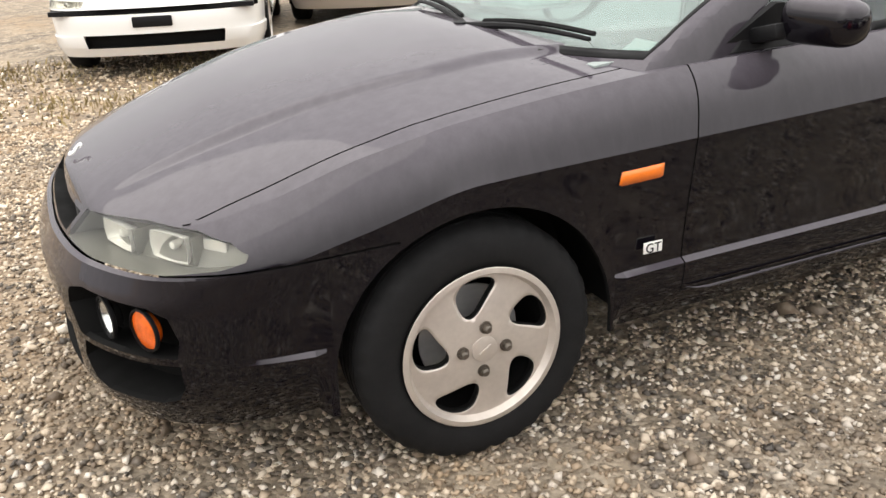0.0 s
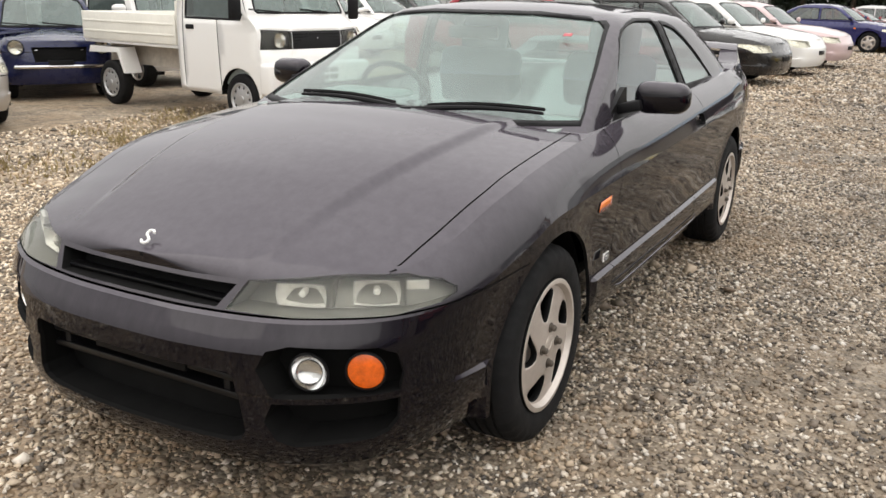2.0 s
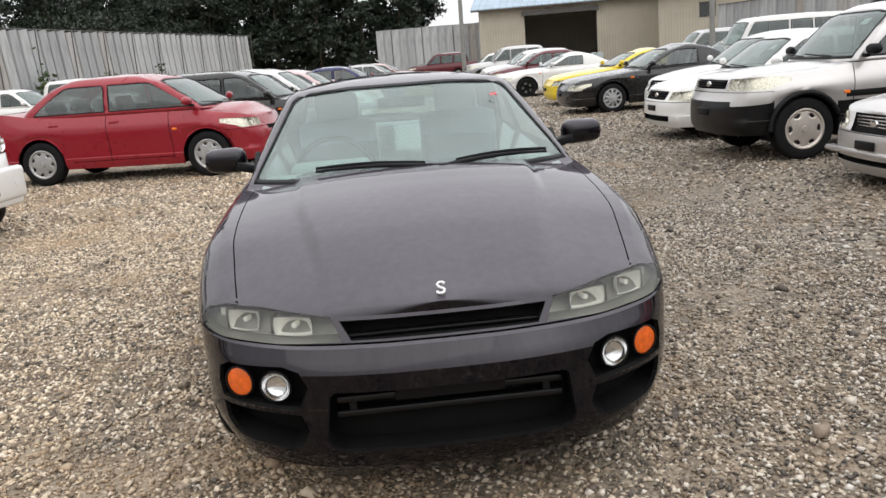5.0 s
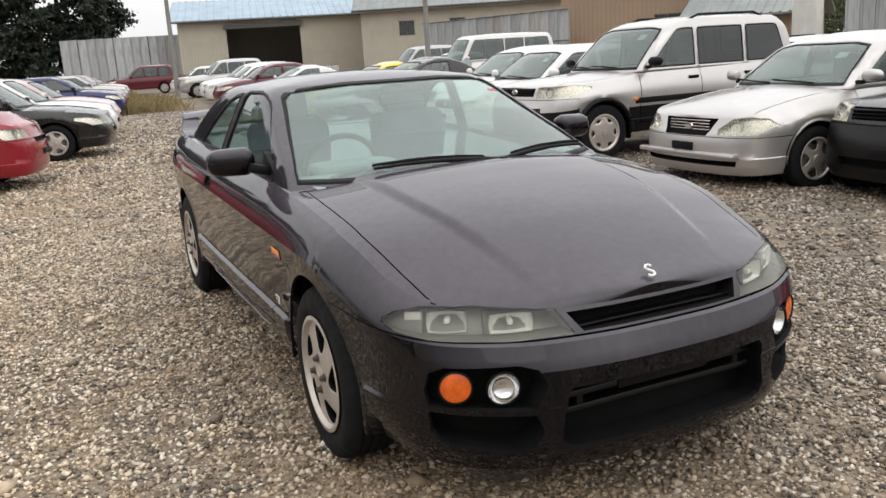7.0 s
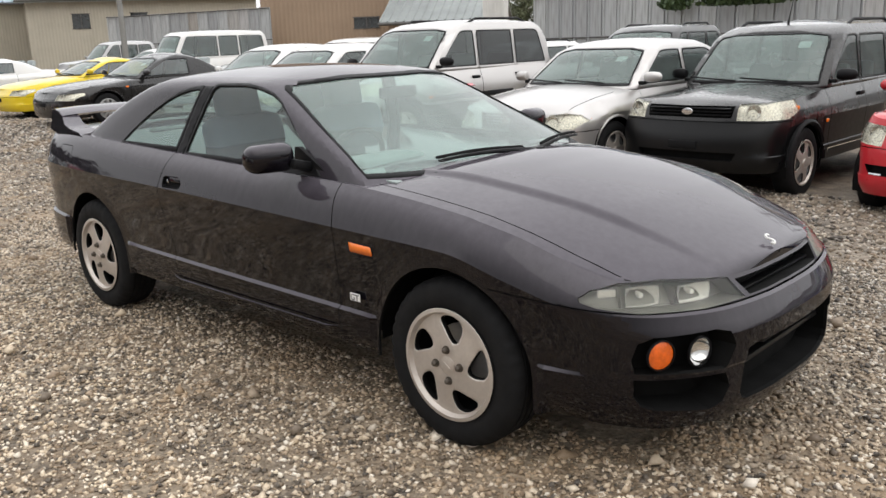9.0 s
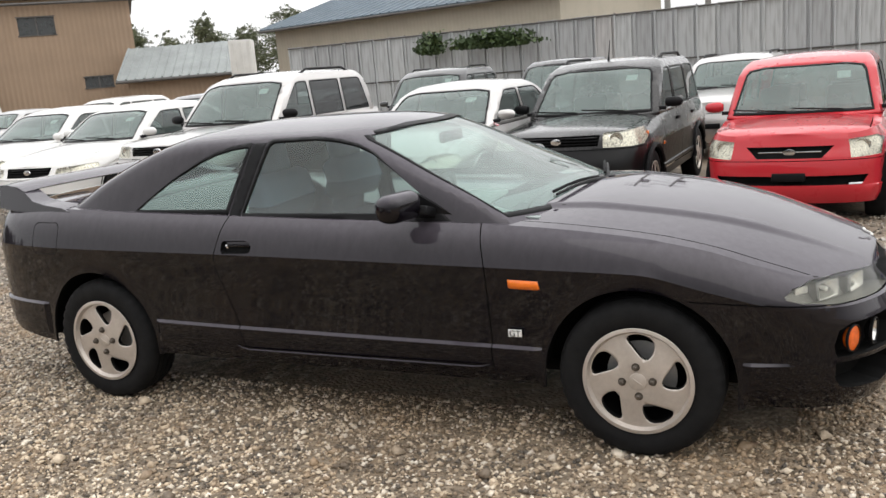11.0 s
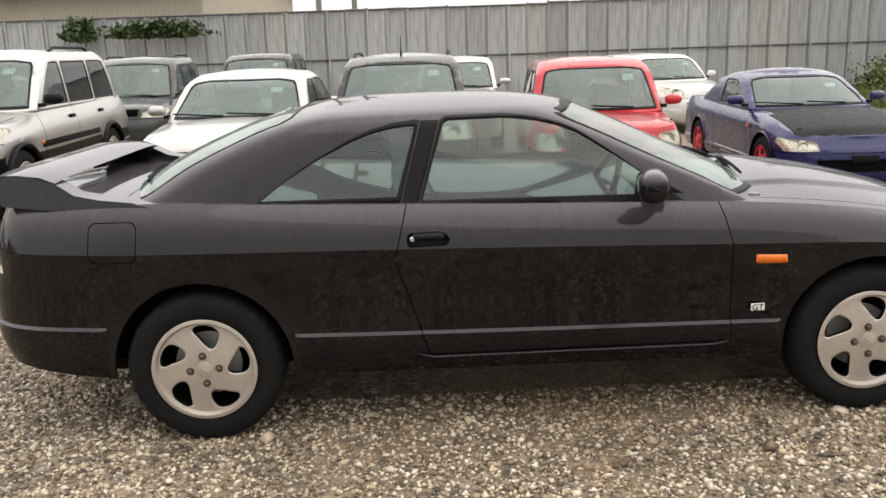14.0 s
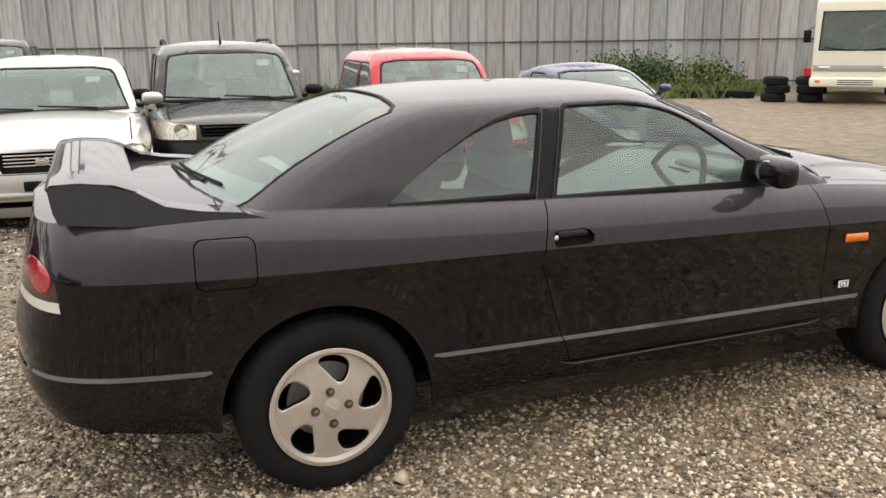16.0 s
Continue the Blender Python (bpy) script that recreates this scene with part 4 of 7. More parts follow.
    window(cb, ws, "x", lambda c: c.x > 0.12, "windscreen", car, SCREEN, 0.014, 0.005, "windscreen glass with painted sky haze")
    rw = [(-1.75, -0.32), (-1.75, 0.32), (-1.715, 0.52), (-1.62, 0.648), (-1.57, 0.655), (-1.02, 0.528), (-0.985, 0.47), (-0.965, 0.25), (-0.965, -0.25), (-0.985, -0.47), (-1.02, -0.528), (-1.57, -0.655), (-1.62, -0.648), (-1.715, -0.52)]
    window(cb, rw, "z", lambda c: c.x < -0.9 and c.z > 0.96, "rear_window", car, SCREEN, 0.013, 0.005, "rear window glass with painted sky haze")
    dw = [(-0.475, 0.928), (-0.372, 1.262), (-0.35, 1.275), (-0.11, 1.278), (0.02, 1.262), (0.12, 1.236), (0.20, 1.20), (0.28, 1.145), (0.60, 0.918)]
    qw = [(-1.135, 0.955), (-1.12, 0.95), (-0.545, 0.948), (-0.455, 1.262), (-0.47, 1.266), (-0.56, 1.256), (-0.65, 1.235), (-0.75, 1.195), (-0.90, 1.115), (-1.03, 1.03)]
    bp = [(-0.543, 0.935), (-0.478, 0.932), (-0.376, 1.262), (-0.45, 1.262)]
    for s in (1, -1):
        pred = lambda c, s=s: c.y * s > 0.42
        window(cb, dw, "y", pred, "door_window", car, GLASS, 0.020, 0.006, "door window glass with faint painted haze")
        window(cb, qw, "y", pred, "quarter_window", car, GLASS, 0.022, 0.006, "quarter window glass with faint painted haze")
        part("door_pillar", take(cb, cut_poly(cb, bp, "y", pred)), BLACK, car, thick=0.01)
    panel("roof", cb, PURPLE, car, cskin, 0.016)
    # mirrors
    for s in (1, -1):
        b = box(-0.058, 0.055, 0.0, 0.205, -0.060, 0.062, 0.046, 5)
        for v in b.verts:
            v.co.z *= 1.0 - 0.9 * max(0.0, v.co.y - 0.10)
            v.co.x += 0.18 * max(0.0, v.co.y - 0.08) ** 1.0 * -0.6
        m = part("mirror", moved(b, pose(0.455, s * 0.782, 1.0, 0, 0, s * 8) @ Matrix.Diagonal((1, s, 1, 1))), PURPLE, car)
        part("mirror_glass", moved(lathe([(0.052, 0.0), (0.05, -0.004), (0.0, -0.005)], 24, "x"), pose(0.392, s * 0.885, 1.0) @ Matrix.Diagonal((1, 1.35, 0.9, 1))), CHROME, m, "mirror glass")
        part("mirror_foot", prism([(0.40, 0.925), (0.62, 0.915), (0.60, 0.945), (0.45, 1.03), (0.42, 1.03)], s * 0.715, s * 0.735), BLACK, car)
        part("mirror_arm", moved(box(-0.045, 0.045, -0.05, 0.05, -0.02, 0.02, 0.01), pose(0.485, s * 0.775, 0.965, s * 15)), BLACK, m)
    # Thin tube added to make the bright highlight along the sill lip.
    for s in (1, -1):
        pts = [(-0.50, s * 0.850, 0.352), (-0.47, s * 0.853, 0.340), (-0.43, s * 0.855, 0.333), (0.70, s * 0.855, 0.334), (0.74, s * 0.853, 0.338), (0.77, s * 0.850, 0.346)]
        part("sill_moulding", tube(pts, [0.001, 0.003, 0.0045, 0.0045, 0.003, 0.001], 8), PURPLE, car)
    # wipers, washer jets, badges
    for y0, y1, x0, x1 in ((0.12, -0.42, 1.040, 0.955), (0.13, 0.60, 1.040, 0.925)):
        pts = [(x0 + (x1 - x0) * t, y0 + (y1 - y0) * t, 0.958 + 0.014 * math.sin(math.pi * t) + 0.012 * t) for t in [k / 8 for k in range(9)]]
        w = part("wiper", tube(pts, [0.012 - 0.006 * k / 8 for k in range(9)], 8), BLACK, car, "black wiper lying on the glass")
        part("blade", tube([(p[0] - 0.014, p[1], p[2] + 0.012) for p in pts[1:]], 0.007, 6), RUBBER, w)
        part("spindle", lathe([(0.018, 0.0), (0.016, 0.016), (0.0, 0.02)], 14, "z"), BLACK, w).matrix_local = pose(x0 + 0.02, y0, 0.955)
    part("cowl_grille", box(0.90, 1.02, -0.50, 0.50, 0.915, 0.940, 0.008), BLACK, car, "black plastic cowl")
    for s in (1, -1):
        part("washer_jet", box(1.105, 1.13, s * 0.29 - 0.011, s * 0.29 + 0.011, 0.935, 0.96, 0.005), BLACK, bonnet)
    bend = [(0.017, 0.020), (0.008, 0.029), (-0.006, 0.028), (-0.014, 0.018), (-0.010, 0.007), (0.004, -0.002), (0.013, -0.010), (0.012, -0.022), (0.002, -0.029), (-0.012, -0.027), (-0.018, -0.018)]
    part("bonnet_badge", tube([(2.157 - 0.58 * v, 0.76 * u, 0.719 + 0.45 * v + 0.007) for u, v in bend], 0.0042, 8), WHITE, bonnet, "white curled bonnet badge")
    for s in (1, -1):
        b = part("wing_badge", moved(box(-0.028, 0.028, -0.002, 0.002, -0.015, 0.015, 0.001), pose(0.885, s * 0.8475, 0.484)), WHITE, car, "small white wing badge")
        cu = bpy.data.curves.new("letters", "FONT")
        cu.body, cu.size, cu.extrude, cu.align_x, cu.align_y = "GT", 0.036, 0.0008, "CENTER", "CENTER"
        tx = new("tmp_letters", cu)
        tm = bpy.data.meshes.new_from_object(tx.evaluated_get(bpy.context.evaluated_depsgraph_get()))
        bpy.data.objects.remove(tx)
        tm.materials.append(BLACK)
        lt = new("letters", tm)
        lt.parent = b
        lt.matrix_local = pose(0.885, s * 0.8505, 0.482, 90, 0, 0 if s < 0 else 180)
    # spoiler
    out = smooth_curve([(-2.17, 0.698), (-2.10, 0.714), (-2.0, 0.736), (-1.8, 0.762), (-1.5, 0.775)])
    flank = lambda x, z: out(x) - 0.045 * min(1.0, max(0.0, (z - 0.95) / 0.12))
    half = lambda x: flank(x, 1.07)
    sec = []
    for i in range(41):
        t = -1 + i / 20
        d = -0.010 * max(0.0, (abs(t) - 0.6) / 0.4) ** 2
        sec.append([(x, t * half(x), z + d) for x, z in ((-1.905, 1.083), (-1.97, 1.107), (-2.07, 1.117), (-2.15, 1.113), (-2.165, 1.099), (-2.14, 1.081), (-2.00, 1.066))])
    b = bmesh.new()
    vs = [[b.verts.new(p) for p in r] for r in sec]
    for a, c in zip(vs, vs[1:]):
        for i in range(7):
            b.faces.new((a[i], a[(i + 1) % 7], c[(i + 1) % 7], c[i]))
    bmesh.ops.recalc_face_normals(b, faces=b.faces[:])
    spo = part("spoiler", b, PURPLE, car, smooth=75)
    for s in (1, -1):
        leg = [(-1.52, 0.968), (-1.95, 0.972), (-2.135, 0.986), (-2.15, 1.02), (-2.160, 1.094), (-2.10, 1.106), (-2.00, 1.098), (-1.91, 1.072), (-1.83, 1.026), (-1.73, 1.006), (-1.60, 0.992)]
        lb = prism(leg, s * 0.60, s * 0.712)
        for v in lb.verts:
            if abs(v.co.y) > 0.66:
                v.co.y = s * flank(v.co.x, v.co.z)
            else:
                v.co.y = s * (half(v.co.x) - 0.10)
        part("spoiler_leg", lb, PURPLE, spo)
    arm = part("rear_wiper", tube([(-1.72, 0.30, 1.012), (-1.71, 0.05, 1.028), (-1.66, -0.30, 1.03)], 0.008, 8), BLACK, car)
    part("blade", tube([(-1.70, 0.16, 1.035), (-1.69, -0.10, 1.040), (-1.62, -0.44, 1.035)], 0.007, 6), RUBBER, arm)
    # seats, wheel, dashboard
    for s in (1, -1):
        seat = part("front_seat", box(-0.36, 0.14, s * 0.36 - 0.24, s * 0.36 + 0.24, 0.42, 0.58, 0.06, 4), CLOTH, car, "grey cloth front seat")
        part("backrest", moved(box(-0.07, 0.07, -0.23, 0.23, 0.0, 0.62, 0.06, 4), pose(-0.36, s * 0.36, 0.50, 0, -16, 0)), BLUECLOTH, seat)
        part("headrest", moved(box(-0.045, 0.045, -0.13, 0.13, 0.0, 0.18, 0.04, 4), pose(-0.535, s * 0.36, 1.08, 0, -12, 0)), BLUECLOTH, seat)
    bench = part("rear_bench", box(-1.15, -0.75, -0.50, 0.50, 0.45, 0.60, 0.06, 3), CLOTH, car)
    part("bench_back", moved(box(-0.08, 0.08, -0.50, 0.50, 0, 0.48, 0.06, 3), pose(-1.15, 0, 0.55, 0, -22, 0)), CLOTH, bench)
    part("parcel_shelf", box(-1.62, -1.25, -0.56, 0.56, 0.955, 0.985, 0.01), BLUECLOTH, car)
    dash = part("dashboard", prism([(0.95, 0.60), (0.95, 0.915), (0.70, 0.935), (0.52, 0.90), (0.48, 0.82), (0.56, 0.60)], -0.66, 0.66), DASH, car)
    part("instrument_hood", box(0.46, 0.66, -0.56, -0.18, 0.88, 0.965, 0.03, 3), DASH, dash)
    rim_prof = [(0.185 + 0.014 * math.cos(a), 0.014 * math.sin(a)) for a in (2 * math.pi * k / 8 for k in range(9))]
    sw = part("steering_wheel", moved(lathe(rim_prof, 40, "x"), pose(0.34, -0.36, 0.895, 0, 24, 0)), BLACK, car)
    part("hub_pad", moved(box(-0.03, 0.03, -0.08, 0.08, -0.06, 0.06, 0.02), pose(0.36, -0.36, 0.89, 0, 24, 0)), BLACK, sw)
    for a in (0, 180, 270):
        part("spoke", moved(box(-0.008, 0.008, 0.05, 0.18, -0.018, 0.018, 0.004), pose(0.35, -0.36, 0.895, 0, 24, 0) @ pose(0, 0, 0, a, 0, 0)), BLACK, sw)
    part("rear_view_mirror", box(0.28, 0.31, -0.12, 0.12, 1.18, 1.235, 0.012), BLACK, car)
    part("inspection_sticker", moved(box(-0.001, 0.001, -0.018, 0.018, -0.013, 0.013), pose(0.365, 0.46, 1.215, 0, -66, 0)), REDLENS, car, "small red round sticker inside the glass")
    return car


hero = build_hero()


# ---- parked cars ----
def car_spec(L, W, H, wb, fo, hood, nose, belt, wsb, wst, rwt, rwb, deck=None, clear=0.2, r=0.31, coarse=0.066, round_=1.0, topw=0.76):
    """Outline of an ordinary car: lengths and heights in metres, x from the middle of the wheelbase, front ahead."""
    xF = wb / 2 + fo
    xR = xF - L
    w = W / 2
    k = round_
    plan = [(xF, 0), (xF - 0.015 * k, 0.3 * w), (xF - 0.06 * k, 0.62 * w), (xF - 0.15 * k, 0.84 * w), (xF - 0.30 * k, 0.94 * w), (xF - 0.6, 0.985 * w), (wb / 2, w), (0, w), (-wb / 2, w), (xR + 0.5, 0.98 * w),
            (xR + 0.22 * k, 0.93 * w), (xR + 0.09 * k, 0.80 * w), (xR + 0.02 * k, 0.45 * w), (xR, 0)]
    tail = deck if deck else belt + 0.03
    bumper = 0.55 * nose + 0.17
    top = [(xF - 0.08, nose), (xF - 0.30, nose + 0.45 * (hood - nose)), (wsb + 0.35, hood - 0.02), (wsb, hood), (0, belt), (rwb, tail), (xR, tail - 0.04)]
    edge = [(xF, nose - 0.02), (xF - 0.35, nose + 0.25 * (hood - nose)), (wb / 2, hood - 0.10), (wsb - 0.1, belt - 0.04), (0, belt - 0.02), (-wb / 2, belt), (xR + 0.3, tail - 0.02), (xR, tail - 0.07)]
    crease = [(xF, bumper), (wb / 2 + r + 0.08, bumper + 0.03), (wb / 2, max(2 * r + 0.08, 0.72)), (0, max(2 * r + 0.08, 0.72)), (-wb / 2, max(2 * r + 0.09, 0.73)), (xR, bumper + 0.08)]

    def side(z, q, band, x):
        return 0.09 * q**1.5 if band == 2 else (0.004 + 0.014 * min(2 * q, 1.0) if band == 1 else 0.004 + 0.05 * max(0.0, (clear + 0.16 - z) / 0.16) ** 2)

    def front(z, q, band):
        return (0.03 + 0.07 * q) * k if band == 2 else (0.02 * max(0.0, 1 - 5 * q) if band == 1 else 0.06 * max(0.0, (clear + 0.14 - z) / 0.14) ** 2)

    top_z = H - 0.05
    lv = []
    for t in (0.0, 0.2, 0.4, 0.6, 0.75, 0.86, 0.94, 1.0):
        z = belt - 0.03 + (top_z - belt + 0.03) * t
        bend = max(0.0, (t - 0.72) / 0.28) ** 2.2
        lv.append((z, wsb + 0.05 + (wst - wsb - 0.05) * t**1.08 - 0.17 * bend, rwb - 0.03 + (rwt - rwb + 0.03) * t**1.2 + 0.12 * bend, (0.905 + (topw - 0.905) * t**1.1 - 0.075 * bend) * w))
    return dict(plan=plan, xf=wb / 2, xr=-wb / 2, hub=r, arch=r + 0.045, bot=[(xF, clear), (xR, clear + 0.04)], ledge=[(xF, clear + 0.16), (xR, clear + 0.19)], crease=crease, edge=edge, top=top,
                side=side, nose=front, tail=front, crown=lambda x, y, u: 0.0, step=coarse, rows=(2, 4, 4, 5), levels=lv, roof=0.05, bow=0.17 * k, rbow=0.13 * k, taper=0.0, crows=13,
                W=W, H=H, belt=belt, wb=wb, r=r, clear=clear, xF=xF, xR=xR, top_z=top_z, nose_z=nose)


def parked(name, sp, colour, front_at, heading, label, hl=None, grille=None, intake=None, cladding=None, doors=4, rim="star", rim_mat=None, spokes=5, rails=False, sticker=True, trim=None,
           fog=False, marker=True, emblem=True, chrome_bumper=False, group="cars parked in the yard", far=False, black_roof=False, wagon=False, lip=None, dark_rear=False, strip=None, corner=False, bars=3, aerial=False):
    """A parked car whose front bumper's middle stands at front_at and which faces the heading (degrees from +x)."""
    a = radians(heading)
    ox, oy = front_at[0] - math.cos(a) * sp["xF"], front_at[1] - math.sin(a) * sp["xF"]
    car = thing(name, pose(ox, oy, ground_z(ox, oy), 0, 0, heading), label, "car" if name != "pickup_truck" else "truck", group)
    w = sp["W"] / 2
    bm = shell(sp)
    nz = sp["nose_z"]
    held = []
    front = lambda c: c.x > sp["xf"] + 0.15
    hl = hl or [(0.56, nz - 0.14), (0.58, nz - 0.035), (0.94, nz - 0.01), (0.965, nz - 0.06), (0.93, nz - 0.15)]
    hl = [(y * w, z) for y, z in hl]
    for s in (1, -1):
        poly = hl if s > 0 else flip(hl)
        pb = take(bm, cut_poly(bm, poly, "x", lambda c, s=s: front(c) and c.y * s > 0.1))
        if pb.faces:
            held.append(("headlight", pb, s))
    if grille:
        y0, z0, y1, z1 = grille
        pb = take(bm, cut_poly(bm, [(-y0 * w, z0), (y0 * w, z0), (y1 * w, z1), (-y1 * w, z1)], "x", front))
        if pb.faces:
            held.append(("grille", pb, 0))
    if intake:
        y0, z0, y1, z1 = intake
        pb = take(bm, cut_poly(bm, [(-y0 * w, z0), (y0 * w, z0), (y1 * w, z1), (-y1 * w, z1)], "x", front))
        if pb.faces:
            held.append(("intake", pb, 0))
    # door gaps
    g = 0.010
    if not far:
        side_p = lambda c: abs(c.y) > 0.75 * w
        cuts = (sp["xf"] - sp["r"] - 0.20, -0.20 if doors == 4 else -sp["wb"] * 0.22)
        for x in cuts:
            slit(bm, (x, 0, 0.6), (1, 0, 0.06), g, lambda c, x=x: side_p(c) and sp["clear"] + 0.12 < c.z and abs(c.x - x) < 0.3)
        slit(bm, (0, 0, sp["clear"] + 0.13), (0, 0, 1), g, lambda c: side_p(c) and sp["xr"] + sp["r"] + 0.12 < c.x < cuts[0])
        low = min(z for _, z in hl) - 0.018
        slit(bm, (0, 0, low), (0, 0, 1), 0.007, lambda c: c.x > sp["xf"] + sp["r"] * 0.9)
        for s in (1, -1):
            slit(bm, (0, s * 0.80 * w, 0), (0, 1, 0), g, lambda c, s=s: c.y * s > 0.6 * w and cuts[0] + 0.3 < c.x < sp["xF"] - 0.28 and c.z > sp["nose_z"] + 0.02)
    if cladding:
        mat, zc = cladding
        part("cladding", take(bm, [f for f in bm.faces if f.calc_center_median().z < zc + (0.06 if abs(f.calc_center_median().x) > sp["wb"] / 2 + sp["r"] else 0.0)]), mat, car, "black plastic cladding")
    bonnet = [f for f in bm.faces if f.calc_center_median().x > sp["levels"][0][1] - 0.25 and f.calc_center_median().z > sp["nose_z"] + 0.02 and abs(f.calc_center_median().y) < 0.8 * w]
    part("bonnet", take(bm, bonnet), colour if not black_roof else BLACK, car)
    part("body", bm, colour, car)
    # dark inside
    part("inner_body", box(sp["xR"] + 0.35, sp["xF"] - 0.32, -0.76 * w, 0.76 * w, sp["clear"] + 0.05, sp["belt"] - 0.16, 0.04), DARK, car)
    for nm, pb, s in held:
        if nm == "headlight":
            me = bpy.data.meshes.new("tmp")
            pb.to_mesh(me)
            bowl = bmesh.new()
            bowl.from_mesh(me)
            bpy.data.meshes.remove(me)
            lens = part("headlight", pb, LENS, car, "clear headlight lens")
            lens.visible_shadow = False
            part("bowl", recess(bowl, (-0.05, 0, 0)), GREYBOWL, lens)
            if not far:
                ys, zs = [p[0] for p in hl], [p[1] for p in hl]
                yc, zc, hw_ = (min(ys) + max(ys)) / 2, (min(zs) + max(zs)) / 2, (max(ys) - min(ys)) / 2
                if hw_ > 0.05:
                    near = min((v.co for v in lens.data.vertices), key=lambda c: (abs(c.y) - yc + 0.25 * hw_) ** 2 + (c.z - zc) ** 2)
                    r_ = min(0.42 * (max(zs) - min(zs)), 0.075)
                    part("reflector", moved(lathe([(r_, 0.03), (r_ * 0.9, 0.01), (r_ * 0.5, -0.004), (0, -0.008)], 18, "x"), pose(near.x - 0.055, near.y, zc, 0, 0, s * 10)), CHROME, lens, "bright round reflector")
                    if corner:
                        far_v = max((v.co for v in lens.data.vertices), key=lambda c: abs(c.y) - 2 * abs(c.z - zc))
                        part("corner_lamp", moved(box(-0.05, 0.05, -0.012, 0.012, -0.028, 0.028, 0.01), pose(far_v.x + 0.01, far_v.y - s * 0.045, zc, 0, 0, -s * 50)), AMBER, lens, "orange corner lamp")
        elif nm == "grille":
            gr = part("grille", recess(pb, (-0.035, 0, 0)), DARK, car, "black radiator grille")
            y0, z0, y1, z1 = grille
            if not far:
                x = sp["xF"] - 0.075
                for k in range(bars):
                    z = z0 + (z1 - z0) * (k + 0.8) / (bars + 0.6)
                    part("grille_bar", box(x - 0.10, x - 0.01, -y0 * w * 0.97, y0 * w * 0.97, z - 0.006, z + 0.006, 0.003), trim or BLACK, gr)
                if emblem:
                    part("emblem", moved(lathe([(0.05, 0), (0.045, 0.012), (0.0, 0.016)], 20, "x"), pose(x - 0.01, 0, (z0 + z1) / 2) @ Matrix.Diagonal((1, 1.25, 0.7, 1))), CHROME, gr, "bright emblem")
        else:
            part("air_intake", recess(pb, (-0.06, 0, 0)), DARK, car)
    if lip:
        part("bumper_bar", box(sp["xF"] - 0.10, sp["xF"] + 0.015, -0.78 * w, 0.78 * w, lip, lip + 0.05, 0.02), CHROME if chrome_bumper else colour, car)
    part("plate_bracket", box(sp["xF"] - 0.06, sp["xF"] + 0.012, -0.15, 0.15, sp["clear"] + 0.22, sp["clear"] + 0.30, 0.01), BLACK, car)
    if fog:
        for s in (1, -1):
            part("fog_lamp", moved(box(-0.02, 0.012, -0.07, 0.07, -0.03, 0.03, 0.012), pose(sp["xF"] - 0.10, s * 0.68 * w, sp["clear"] + 0.17, 0, 0, s * 18)), CHROME, car, "clear fog lamp")
    if marker:
        for s in (1, -1):
            part("side_marker", box(sp["xf"] - sp["r"] - 0.16, sp["xf"] - sp["r"] - 0.09, s * w - 0.015, s * w + 0.002, 0.70, 0.735, 0.004), AMBER, car)
    if cladding:
        for hx in (sp["xf"], sp["xr"]):
            for s in (1, -1):
                R_ = sp["arch"] + 0.012
                part("arch_trim", tube([(hx + R_ * math.cos(t), s * (w - 0.006), sp["r"] + R_ * math.sin(t)) for t in [math.pi * k / 14 for k in range(15)]], 0.028, 6), BLACK, car, "black plastic arch trim")
    if strip:
        for s in (1, -1):
            part("door_strip", box(sp["xr"] + sp["r"] + 0.10, sp["xf"] - sp["r"] - 0.12, s * (w - 0.012) - 0.012, s * (w - 0.012) + 0.012, strip, strip + 0.07, 0.008), BLACK, car, "black door moulding")
    # cabin
    cb = cabin(sp)
    lv = sp["levels"]
    fx, rx, hw = (smooth_curve([(l[0], l[k]) for l in lv]) for k in (1, 2, 3))
    zb, zt = sp["belt"] + 0.005, sp["belt"] - 0.03 + 0.84 * (sp["top_z"] - sp["belt"] + 0.03)
    ws = [(-0.90 * hw(zb), zb), (0.90 * hw(zb), zb), (0.89 * hw(zt), zt - 0.05), (0.84 * hw(zt), zt - 0.008), (0.6 * hw(zt), zt + 0.02), (-0.6 * hw(zt), zt + 0.02), (-0.84 * hw(zt), zt - 0.008), (-0.89 * hw(zt), zt - 0.05)]
    wsx = lambda c: c.x > fx(c.z) - sp["bow"] * 1.15 - 0.04
    rwx = lambda c: c.x < rx(c.z) + sp["rbow"] * 1.2 + 0.04
    window(cb, ws, "x", wsx, "windscreen", car, PSCREEN, 0.02, 0.004, "windscreen with painted sky haze")
    window(cb, [(0.95 * y, z) for y, z in ws], "x", rwx, "rear_window", car, PANES, 0.02, 0.004)
    zs0, zs1 = sp["belt"] + 0.015, zt - 0.01
    bow, rb = sp["bow"], sp["rbow"]
    posts = [-0.20, -1.02] if wagon else ([-0.20] if doors == 4 else [-sp["wb"] * 0.22])
    levels_z = [zs0 + (zs1 - zs0) * q for q in (0.0, 0.3, 0.55, 0.75, 0.88, 0.96, 1.0)]
    lead = [(fx(z) - 1.3 * bow - 0.045 - (0.05 if z == zs1 else 0.0), z) for z in levels_z]
    trail = [(rx(z) + 1.6 * rb + 0.085 + (0.05 if z == zs1 else 0.0), z) for z in levels_z]
    gap = 0.03
